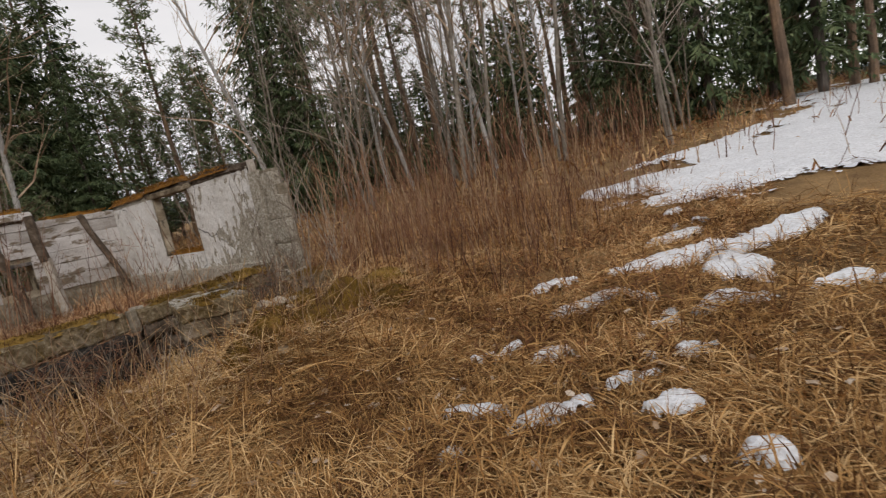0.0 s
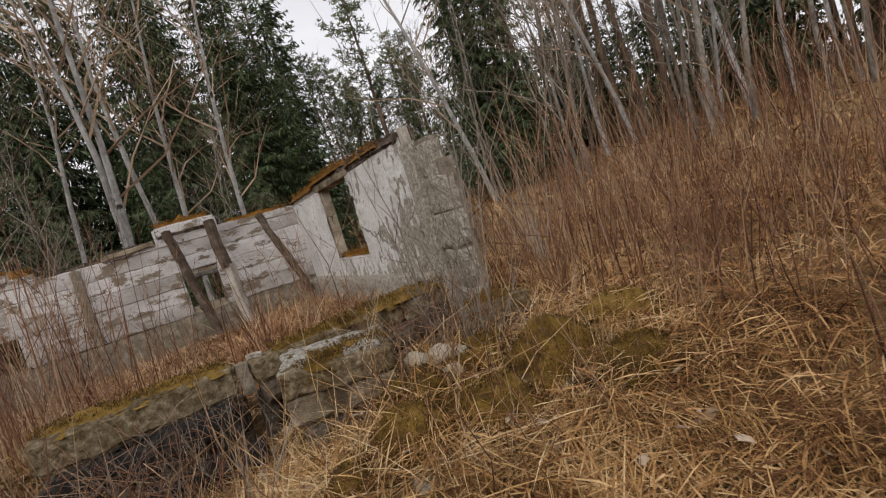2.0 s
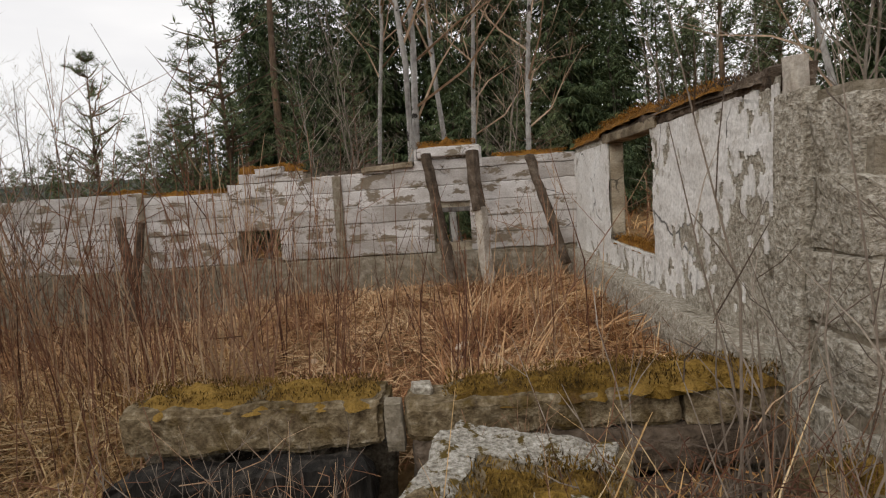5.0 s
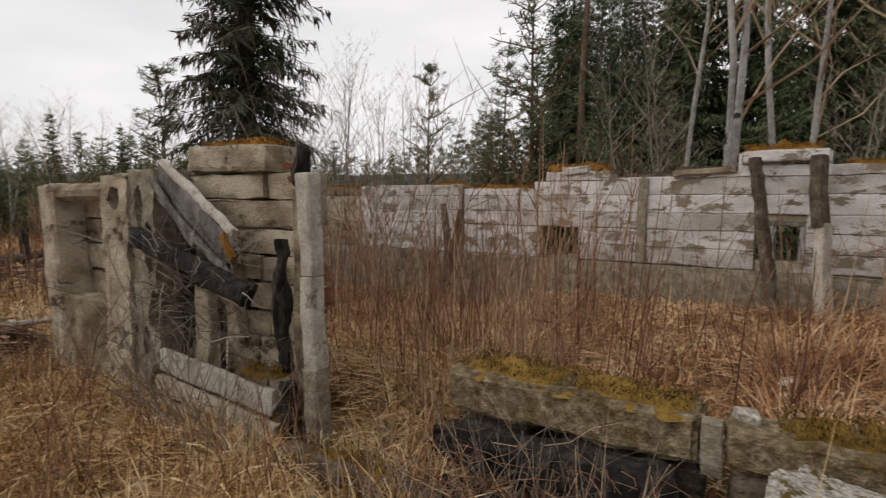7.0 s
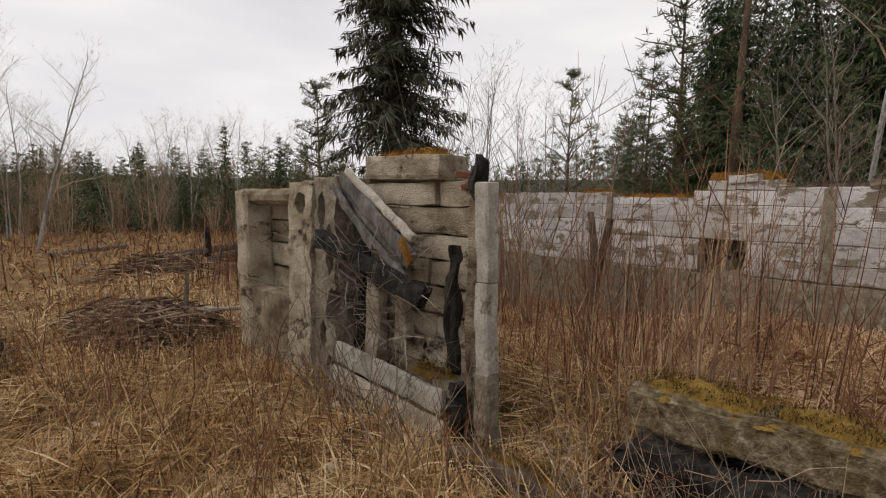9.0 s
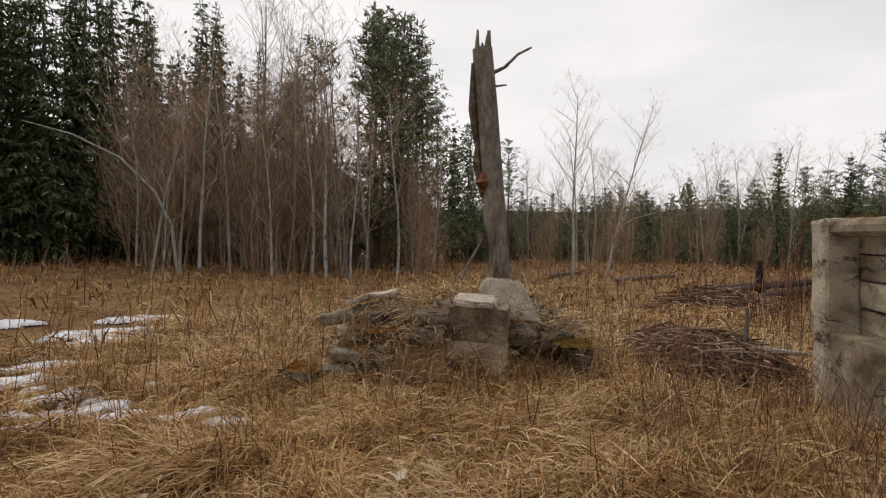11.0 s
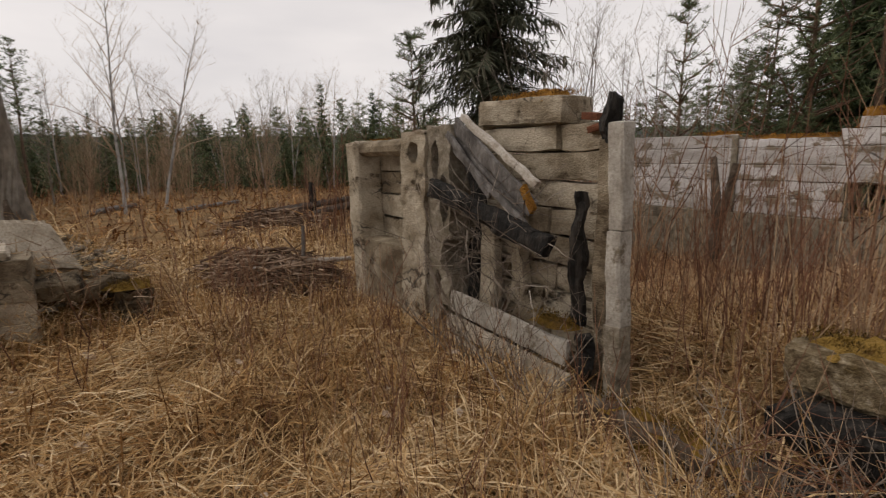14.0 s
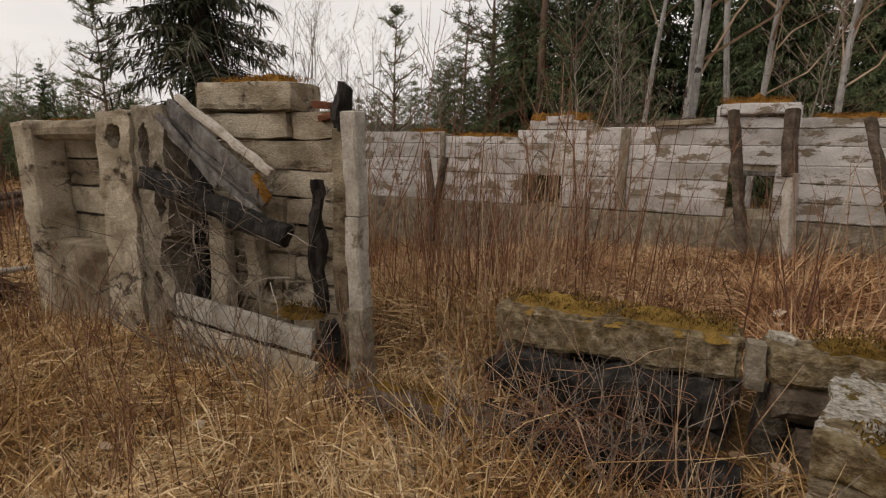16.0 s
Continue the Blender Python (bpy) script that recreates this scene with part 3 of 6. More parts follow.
def plaster_left(y, z):
    """Above nought where the white plaster still clings."""
    p = Vector((0, y, z))
    hold = -0.34 + 0.78 * sstep(0.6, 1.5, z + 0.42 * (min(y, 7.6) - 7.2)) + 0.2 * sstep(8.6, 8.8, y) - 0.34 * sstep(6.65, 6.1, y)
    return hold + 0.40 * noise.noise(Vector((p.y * 1.9, p.z * 1.3, 4.0))) + 0.60 * noise.noise(Vector((p.y * 7, p.z * 4.2, 9.0))) + 0.75 * noise.noise(Vector((p.y * 15, p.z * 8, 2.0))) + 0.22 * noise.noise(Vector((p.y * 30, p.z * 18, 7.0)))


def plaster_sheet(y0, y1, z0, z1, top):
    """Flakes of plaster standing a centimetre proud of the wall, with their broken edges."""
    st, b, ids = 0.0125, MB(), {}
    ny, nz = int((y1 - y0) / st), int((z1 - z0) / st)
    live = {(i, j) for i in range(ny) for j in range(nz) if plaster_left(y0 + (i + 0.5) * st, z0 + (j + 0.5) * st) > 0 and z0 + (j + 1) * st < (top(y0 + i * st) if top else z1)}

    def vert(i, j, deep):
        if (i, j, deep) not in ids:
            y, z = y0 + i * st, z0 + j * st
            jit = noise.noise_vector(Vector((y * 60, z * 60, 1))) * 0.006
            ids[i, j, deep] = len(b.v)
            d = noise.noise(Vector((y * 3, z * 3, 5))) * 0.016 + noise.noise(Vector((y * 11, z * 11, 5))) * 0.008
            b.v.append(Vector((RIGHT_X + d + (0.004 if deep else -0.006), y + jit.y, z + jit.z)))
        return ids[i, j, deep]
    for i, j in live:
        b.f.append((vert(i, j, 0), vert(i, j + 1, 0), vert(i + 1, j + 1, 0), vert(i + 1, j, 0)))
        for di, dj, p, q in ((-1, 0, (0, 0), (0, 1)), (1, 0, (1, 1), (1, 0)), (0, -1, (1, 0), (0, 0)), (0, 1, (0, 1), (1, 1))):
            if (i + di, j + dj) not in live:
                b.f.append((vert(i + p[0], j + p[1], 0), vert(i + q[0], j + q[1], 0), vert(i + q[0], j + q[1], 1), vert(i + p[0], j + p[1], 1)))
    return b


part("plaster_face", joined([plaster_sheet(*f) for f in FACES]).mesh("plaster_face", M_PLAST), wall_right, "white plaster peeled away in flakes down to rough concrete")
rc = MB()
for y0, y1, z0, z1 in ((8.72, BACK_Y, -0.2, 2.03), (RW[0], RW[1], -0.2, RW[2] - 0.01), (6.02, RW[0], -0.2, 1.97), (5.62, 6.02, -0.2, 1.93), (5.52, 5.62, -0.2, 1.74)):
    rc.box(RIGHT_X + 0.015, RIGHT_X + 0.14, y0, y1, z0, z1)
part("wall_core", rc.mesh("wall_core", M_AGG), wall_right)
put("window_lintel", (0.18, 1.42, 0.08), (RIGHT_X + 0.07, 8.12, 2.03), M_CONC, wall_right, cuts=4, amp=0.012, seed=31)
put("window_jamb", (0.11, 0.04, 0.88), (RIGHT_X + 0.075, 8.71, 1.55), M_CONC, wall_right, cuts=3, amp=0.008, seed=32)
put("pilaster", (0.07, 0.19, 1.9), (RIGHT_X - 0.005, 5.90, 1.0), M_ROUGH, wall_right, cuts=6, amp=0.014, seed=34, label="smooth grey concrete pilaster")
put("pilaster_stub", (0.07, 0.07, 0.17), (RIGHT_X + 0.03, 5.95, 2.0), M_PALEW, wall_right, cuts=3, amp=0.012, seed=35, rot=(3, -4, 10))
for i, z in enumerate((0.5, 0.8, 1.08, 1.36, 1.62)):
    put("concrete_block", (0.12, 0.30 - 0.05 * (i == 4), 0.272), (RIGHT_X + 0.05, 5.645 + 0.03 * (i == 4), z + 0.13), M_ROUGH, wall_right, cuts=5, amp=0.03, seed=50 + i)
put("plinth", (0.16, 4.3, 0.62), (RIGHT_X - 0.06, 8.15, 0.58), M_ROUGH, wall_right, cuts=9, amp=0.03, seed=41, label="mossy concrete plinth along the wall foot")
tagged(moss_mat("moss_cushion", RIGHT_X - 0.02, RIGHT_X + 0.16, RW[0] + 0.02, RW[1] - 0.05, lambda x, y: RW[2], M_ORANGE, 61, 0.09), "orange-brown moss on the bare window sill", "moss", "moss on the ruin")
tagged(moss_mat("moss_cushion", RIGHT_X - 0.05, RIGHT_X + 0.2, 7.5, 10.4, lambda x, y: 2.13 if y < 8.9 else 2.09, M_ORANGE, 62, 0.10), "orange-brown moss cushion along the top of the plastered wall", "moss", "moss on the ruin")
tagged(moss_mat("moss_cushion", RIGHT_X - 0.04, RIGHT_X + 0.2, 6.1, 7.5, lambda x, y: 2.08 - 0.02 * (7.5 - y), M_BROWNW, 63, 0.07), "dark decayed moss and bark along the wall top", "moss", "moss on the ruin")
tagged(moss_mat("moss_cushion", RIGHT_X - 0.05, RIGHT_X + 0.14, 6.5, 7.4, lambda x, y: 2.09, M_ORANGE, 64, 0.07), "orange moss on the rotten timber plate", "moss", "moss on the ruin")
plate = thing("wall_plate", (RIGHT_X + 0.1, 7.0, 2.05), "rotten dark timber plate on top of the concrete wall", "timber")
put("beam", (0.17, 2.9, 0.09), (RIGHT_X + 0.08, 7.5, 2.045), M_BROWNW, plate, cell=0.04, amp=0.03, seed=70, rot=(0.6, 0, 0))
put("board", (0.14, 1.2, 0.05), (RIGHT_X + 0.07, 6.75, 2.04), M_BROWNW, plate, cuts=5, amp=0.03, seed=71, rot=(0, 8, 2))

# low broken front wall with its moss
wall_front = tagged(new("wall_front"), "low broken concrete front wall, moss-covered and cracked", "wall", kind="structure")
LOW = [(0.86, 2.04, 0.80), (2.13, 3.275, 0.785), (3.29, 3.70, 0.785)]
for i, (a, b_, zt) in enumerate(LOW):
    yb = 6.02
    put("concrete_block", (b_ - a, 0.28, 0.15 if i > 0 else 0.21), ((a + b_) / 2, yb, zt - (0.075 if i > 0 else 0.105)), M_LICH, wall_front, cell=0.022, amp=0.024, freq=5.0, round_=0.10, seed=80 + i, rot=(rb.uniform(-2, 2), rb.uniform(-1.2, 1.2), rb.uniform(-1.5, 1.5)))
    # footing set back and coloured dark to give the shade below the slab
    put("footing", (b_ - a, 0.16, 0.6), ((a + b_) / 2, yb + 0.09, 0.24), M_SOOT_SHADE, wall_front, cuts=4, amp=0.03, seed=90 + i)
for i, (a, b_, y0, y1, zt, m_) in enumerate([(0.86, 1.5, 5.87, 6.20, 0.80, M_MOSS), (1.4, 2.05, 5.865, 6.18, 0.80, M_MOSS), (2.26, 3.0, 5.87, 6.24, 0.785, M_MOSS), (2.7, 3.70, 5.855, 6.26, 0.795, M_MOSS), (3.0, 3.72, 5.84, 6.15, 0.825, M_MOSS), (0.12, 1.02, 5.44, 5.60, 0.355, M_MOSS), (1.0, 2.0, 5.02, 5.18, 0.20, M_MOSS)]):
    tagged(moss_mat("moss_cushion", a, b_, y0, y1, lambda x, y, z=zt: z, m_, 100 + i, 0.06), "olive-gold moss cushion on broken concrete", "moss", "moss on the ruin")
put("stub", (0.08, 0.08, 0.22), (2.085, 5.90, 0.69), M_AGG, wall_front, cuts=3, amp=0.012, seed=110, label="grey stub of a post")
put("stub", (0.09, 0.13, 0.16), (2.18, 6.04, 0.73), M_ROUGH, wall_front, cuts=4, amp=0.025, seed=111, rot=(0, 6, 12), label="white broken concrete stub")


def beam(name, a, b, w, h, material, seed, label, category="timber", amp=0.015, roll=0, group=""):
    """A squared or split timber from a to b, worn and uneven."""
    a, b = Vector(a), Vector(b)
    ob = new(name, rough(name, (w, h, (b - a).length), material, seed=seed, cell=max(0.028, min(w, h) * 0.4), amp=amp, round_=0.1, freq=6.0))
    ob.matrix_basis = Matrix.Translation((a + b) / 2) @ (b - a).to_track_quat("Z", "Y").to_matrix().to_4x4() @ pose(0, 0, 0, 0, 0, roll)
    return tagged(ob, label, category, group)


beam("timber_beam", (2.15, 5.93, 0.545), (3.74, 5.92, 0.55), 0.17, 0.18, M_BROWNW, 120, "rotten dark sill beam under the mossy low wall", amp=0.02)
beam("timber_beam", (2.25, 5.84, 0.37), (3.8, 5.80, 0.37), 0.18, 0.15, M_BROWNW, 121, "rotten dark sill beam half sunk in dead grass", amp=0.025)
beam("timber_beam", (0.88, 5.80, 0.47), (2.0, 5.82, 0.50), 0.20, 0.20, M_CHAR, 122, "black charred beam lying before the low wall", amp=0.045)
beam("timber_beam", (0.9, 5.64, 0.24), (2.08, 5.56, 0.27), 0.24, 0.22, M_CHAR, 123, "black charred beam lying in the pit", amp=0.05)
beam("timber_beam", (0.05, 5.50, 0.27), (1.1, 5.54, 0.30), 0.15, 0.15, M_BROWNW, 124, "rotten sill timber under moss and grass", amp=0.025)
# black timber added to stand in for the shade under the mossy log
beam("timber_beam", (0.2, 5.36, 0.13), (1.1, 5.42, 0.17), 0.14, 0.13, M_CHAR, 119, "black timber put in as the dark underside of the mossy log", amp=0.025)
beam("timber_beam", (1.0, 5.12, 0.10), (2.05, 5.05, 0.12), 0.14, 0.12, M_BROWNW, 125, "mossy rotten log at the edge of the pit", amp=0.02)

beam("timber_beam", (2.68, 5.50, 0.39), (3.78, 5.38, 0.41), 0.17, 0.15, M_LICH, 128, "layered rotten log under moss before the low wall", amp=0.025)
tagged(moss_mat("moss_cushion", 2.74, 3.70, 5.36, 5.56, lambda x, y: 0.465, M_MOSS, 127, 0.06), "gold-brown moss cushion on the rotten log", "moss", "moss on the ruin")

ledge = thing("concrete_slab", (3.75, 5.40, 0.05), "broken concrete ledge under thick gold-brown moss by the wall end", "slab")
put("slab", (0.50, 0.30, 0.14), (3.74, 5.38, 0.60), M_LICH, ledge, cell=0.03, amp=0.03, seed=126, rot=(3, -2, -8))
# foot darker than the slab on it
put("foot", (0.46, 0.26, 0.50), (3.75, 5.40, 0.30), M_SOOT_SHADE, ledge, cell=0.05, amp=0.03, seed=136, rot=(0, 0, -8))
tagged(moss_mat("moss_cushion", 3.50, 3.99, 5.23, 5.53, lambda x, y: 0.67, M_MOSS, 128, 0.09), "thick gold-brown moss cushion on the broken ledge", "moss", "moss on the ruin")

# the white mossy block beside the stub, and stones
cap = thing("concrete_lump", (2.33, 4.95, 0.3), "low concrete lump with white lichen and gold moss on top", "concrete block")
# the foot is darker than the courses above it
for nm, size, at, m_, sd, turn in (("lump", (0.64, 0.56, 0.14), (0, 0, 0.70), M_LICH, 130, 0), ("course", (0.33, 0.50, 0.16), (-0.155, 0, 0.555), M_CONC, 134, 1), ("course", (0.29, 0.50, 0.16), (0.155, -0.01, 0.545), M_CONC, 138, -2),
                                  ("crust", (0.56, 0.19, 0.04), (0, 0.18, 0.772), M_CRUST, 133, 0), ("crust", (0.16, 0.42, 0.04), (-0.24, -0.02, 0.778), M_CRUST, 137, 0), ("crust", (0.22, 0.14, 0.035), (0.16, -0.16, 0.772), M_CRUST, 139, 6), ("foot", (0.58, 0.44, 0.5), (0, 0.02, 0.25), M_SOOT_SHADE, 131, 0)):
    q = Matrix.Rotation(radians(-16), 3, "Z") @ Vector(at)
    put(nm, size, (2.57 + q.x, 5.30 + q.y, q.z), m_, cap, cell=0.022, amp=0.02, freq=8.0, round_=0.05, seed=sd, rot=(2, 3, -16 + turn), label="flaking white lichen crust" if nm == "crust" else "")
for i, (mx, my, mw, md) in enumerate(((2.64, 5.22, 0.52, 0.40), (2.76, 5.36, 0.26, 0.24), (2.44, 5.14, 0.34, 0.20))):
    tagged(moss_mat("moss_cushion", mx - mw / 2, mx + mw / 2, my - md / 2, my + md / 2, lambda x, y: 0.772 - 0.05 * (x - 2.45), M_MOSS, 135 + i, 0.045, 0.02), "golden moss cushion on the concrete lump", "moss", "moss on the ruin")


def stone(x, y, z, r, seed, material, label="rounded grey field stone among dead grass", group="field stones"):
    bm = bmesh.new()
    bmesh.ops.create_icosphere(bm, subdivisions=3, radius=1.0)
    off = Vector((seed, seed * 2.1, seed * 0.7))
    for v in bm.verts:
        p = v.co.copy()
        v.co = Vector((p.x * r * 1.15, p.y * r, p.z * r * 0.8)) * (1 + 0.32 * noise.noise(p * 1.1 + off) + 0.10 * noise.noise(p * 3.5 + off))
    me = bpy.data.meshes.new("field_stone")
    bm.to_mesh(me)
    bm.free()
    me.materials.append(material)
    ob = new("field_stone", me)
    ob.matrix_basis = pose(x, y, z, 0, 0, seed * 47)
    return tagged(ob, label, "stone", group)


PALE = [(2.98, 5.10, 0.55, 0.075), (3.12, 5.06, 0.54, 0.075), (3.25, 4.95, 0.52, 0.08), (3.08, 4.84, 0.48, 0.06), (3.45, 4.98, 0.50, 0.06)]
for i, (x, y, z, r) in enumerate(PALE):
    stone(x, y, z, r, i + 3, M_STONE, "pale rounded stone bedded in moss beside the lump")
rq = random.Random(31)
for i in range(16):
    x, y, r = rq.uniform(2.5, 4.0), rq.uniform(4.1, 4.95), rq.uniform(0.035, 0.075)
    stone(x, y, ground_z(x, y) + r * 0.6, r, i + 20, M_RUBBLE if i % 3 else M_STONE)
bank = MB()
for j in range(15):
    for i in range(31):
        x, y = 2.62 + 1.5 * i / 30, 4.62 + 0.75 * j / 14
        e = sstep(0, 0.2, i / 30) * sstep(1, 0.7, i / 30) * sstep(0, 0.55, j / 14)
        bank.v.append(Vector((x, y, ground_z(x, y) - 0.06 + e * (0.46 - 0.05 * (x - 2.6) - ground_z(x, y) + 0.09 * noise.noise(Vector((x * 5, y * 5, 2)))))))
bank.f = [(j * 31 + i, j * 31 + i + 1, j * 31 + i + 32, j * 31 + i + 31) for j in range(14) for i in range(30)]
tagged(new("earth_bank", bank.mesh("earth_bank", M_SOIL, True)), "bank of earth and rubble under dead grass", "bank", kind="structure")


def bank_z(x, y):
    i, j = (x - 2.62) / 1.5, (y - 4.62) / 0.75
    if not (0 < i < 1 and 0 < j < 1):
        return 0.0
    e = sstep(0, 0.2, i) * sstep(1, 0.7, i) * sstep(0, 0.55, j)
    return max(0.0, e * (0.46 - 0.05 * (x - 2.6) - ground_z(x, y)))


def hummock(x, y, rx, ry, h, seed, material, label):
    """A low moss dome on the ground."""
    return tagged(moss_mat("moss_hummock", x - rx, x + rx, y - ry, y + ry, lambda a, b: ground_z(a, b) + bank_z(a, b) + 0.02 + h * max(0.0, 1 - ((a - x) / rx) ** 2) * max(0.0, 1 - ((b - y) / ry) ** 2), material, seed, 0.05), label, "moss", "moss hummocks")


for i, (x, y, rx, ry, h) in enumerate(((2.62, 4.42, 0.22, 0.17, 0.12), (3.05, 4.38, 0.28, 0.2, 0.14), (3.55, 4.5, 0.3, 0.22, 0.2), (2.85, 4.72, 0.18, 0.14, 0.1), (3.3, 4.9, 0.22, 0.16, 0.12), (2.25, 4.42, 0.16, 0.14, 0.1), (3.85, 4.15, 0.3, 0.2, 0.12), (4.2, 4.6, 0.35, 0.25, 0.15), (2.95, 5.0, 0.12, 0.10, 0.07), (2.72, 4.9, 0.15, 0.12, 0.1), (3.45, 5.0, 0.16, 0.12, 0.1), (1.2, 4.85, 0.24, 0.12, 0.05), (0.55, 5.45, 0.28, 0.10, 0.08), (0.45, 5.0, 0.2, 0.12, 0.05), (1.7, 4.75, 0.2, 0.1, 0.05))):
    hummock(x, y, rx, ry, h, 800 + i, M_MOSS, "low olive-brown moss hummock among dead grass")

# posts against the back wall
beam("leaning_post", (1.96, 10.02, 2.12), (2.22, 9.86, 0.42), 0.13, 0.09, M_BROWNW, 150, "dark charred post leaning by the back wall", "post")
beam("leaning_post", (3.16, 10.05, 2.02), (3.5, 9.75, 0.75), 0.12, 0.07, M_BROWNW, 151, "dark leaning board in the corner of the ruin", "post")
pst = thing("standing_post", (2.62, 9.95, 0.45), "standing post, charred above and bleached white below", "post")
for nm, a, b_, m_ in (("upper", (2.50, 10.0, 2.12), (2.54, 9.98, 1.42), M_BROWNW), ("lower", (2.56, 9.98, 1.45), (2.62, 9.93, 0.42), M_PALEW)):
    a, b_ = Vector(a), Vector(b_)
    o = put(nm, (0.16 if nm == "upper" else 0.13, 0.11, (b_ - a).length), (0, 0, 0), m_, None, cuts=5, amp=0.015, seed=152)
    o.matrix_basis = Matrix.Translation((a + b_) / 2) @ (b_ - a).to_track_quat("Z", "Y").to_matrix().to_4x4()
    hang(o, pst)
fork = thing("forked_stump", (-1.5, 9.6, 0.45), "dark forked stump standing before the back wall", "stump")
b = MB()
b.tube([(-1.58, 9.7, 0.4), (-1.55, 9.7, 0.8), (-1.62, 9.75, 1.2), (-1.72, 9.8, 1.62)], [0.075, 0.07, 0.055, 0.04], 8, wob=0.15, rng=rb)
b.tube([(-1.54, 9.7, 0.75), (-1.46, 9.68, 1.1), (-1.38, 9.7, 1.55)], [0.06, 0.06, 0.045], 8, wob=0.15, rng=rb)
part("stem", b.mesh("stem", M_BROWNW), fork)

# ---------------------------------------------------------------- front-left structure
wall_left = tagged(new("wall_left"), "ruined concrete front wall with niche, holed column and block courses", "wall", kind="structure")
PY = 5.62
put("column", (0.25, 0.30, 2.05), (-3.075, PY + 0.15, 0.76), M_CONC, wall_left, cell=0.04, amp=0.014, seed=160, rot=(0, -6.2, 0), label="leaning pale concrete corner column")
put("parapet", (0.95, 0.26, 0.95), (-2.54, PY + 0.16, 0.36), M_CONC, wall_left, cell=0.04, amp=0.014, round_=0.03, seed=161)
put("niche_back", (1.15, 0.14, 0.95), (-2.62, PY + 0.42, 1.22), M_AGG, wall_left, cuts=6, amp=0.03, seed=162)
for i, z in enumerate((0.86, 1.10, 1.33, 1.55)):
    put("concrete_block", (1.0, 0.10, 0.215), (-2.62, PY + 0.335, z + 0.05), M_CONC, wall_left, cell=0.05, amp=0.012, round_=0.04, seed=163 + i, rot=(rb.uniform(-3, 3), rb.uniform(-2, 2), 0))
lint = MB()
lint.tube([(-3.22, PY + 0.12, 1.70), (-2.9, PY + 0.11, 1.705), (-2.5, PY + 0.12, 1.71), (-2.06, PY + 0.12, 1.715)], [0.075, 0.08, 0.078, 0.08], 10, wob=0.05, rng=rb)
part("lintel", lint.mesh("lintel", M_CONC), wall_left, "round-edged concrete lintel over the niche")


def holed_column(x0, x1, y0, y1, z0, z1, holes, seed, material, name):
    """A column whose front carries real through-holes: a grid of cells with the holes left open, closed by their inner sides."""
    st, b = 0.012, MB()
    nx, nz = int((x1 - x0) / st), int((z1 - z0) / st)

    def inside(x, z):
        return any(((x - hx) / rx) ** 2 + ((z - hz) / rz) ** 2 < 1 + 0.35 * noise.noise(Vector((x * 30, z * 30, seed))) for hx, hz, rx, rz in holes)
    ids = {}

    def vert(i, j, back):
        if (i, j, back) not in ids:
            x, z = x0 + (x1 - x0) * i / nx, z0 + (z1 - z0) * j / nz
            e = noise.noise(Vector((x * 5, z * 5, seed))) * 0.02 + noise.noise(Vector((x * 17, z * 17, seed))) * 0.01
            side = 0.03 * noise.noise(Vector((z * 6, seed, 0))) if i in (0, nx) else 0
            cap_ = 0.03 * noise.noise(Vector((x * 9, seed, 4))) if j == nz else 0
            ids[i, j, back] = len(b.v)
            b.v.append(Vector((x + side, (y1 if back else y0) + e, z + cap_)))
        return ids[i, j, back]
    cell = {(i, j): not inside(x0 + (x1 - x0) * (i + 0.5) / nx, z0 + (z1 - z0) * (j + 0.5) / nz) for i in range(nx) for j in range(nz)}
    for (i, j), solid in cell.items():
        if not solid:
            continue
        b.f.append((vert(i, j, 0), vert(i + 1, j, 0), vert(i + 1, j + 1, 0), vert(i, j + 1, 0)))
        for di, dj, (p, q) in ((-1, 0, ((0, 1), (0, 0))), (1, 0, ((1, 0), (1, 1))), (0, -1, ((0, 0), (1, 0))), (0, 1, ((1, 1), (0, 1)))):
            if not cell.get((i + di, j + dj), False):
                b.f.append((vert(i + q[0], j + q[1], 0), vert(i + p[0], j + p[1], 0), vert(i + p[0], j + p[1], 1), vert(i + q[0], j + q[1], 1)))
    return part(name, b.mesh(name, material), wall_left, "broken concrete column with an open hole near its top")


holed_column(-2.12, -1.74, PY, PY + 0.32, 0.0, 1.83, [(-1.92, 1.665, 0.085, 0.09)], 7, M_CONC, "column")
holed_column(-1.73, -1.42, PY + 0.03, PY + 0.30, 0.05, 1.86, [(-1.63, 1.58, 0.055, 0.17), (-1.50, 1.30, 0.06, 0.20), (-1.60, 0.62, 0.05, 0.10), (-1.48, 0.30, 0.09, 0.16), (-1.46, 0.86, 0.09, 0.14)], 9, M_AGG, "column")
# sheet added behind the columns; its black is the shade in their holes
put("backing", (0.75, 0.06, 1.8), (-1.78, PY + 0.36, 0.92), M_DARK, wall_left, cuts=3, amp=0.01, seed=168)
# block courses behind the broken bay
zz = 0.15
for i in range(9):
    hh = (0.18, 0.20, 0.19, 0.18, 0.2, 0.18, 0.18, 0.19, 0.18)[i]
    x = -1.52
    while x < -0.34:
        ln = min(rb.uniform(0.8, 1.4), -0.22 - x)
        put("concrete_block", (ln - 0.008, 0.18, hh - 0.010), (x + ln / 2, PY + 0.42 + rb.uniform(-0.02, 0.02), zz + hh / 2), M_SOOT_SHADE if i < 1 else M_CONC, wall_left, cell=0.05, amp=0.016, round_=0.035, seed=170 + i * 5 + int(x * 7), rot=(rb.uniform(-1.5, 1.5), rb.uniform(-1, 1), rb.uniform(-2, 2)))
        x += ln
    zz += hh
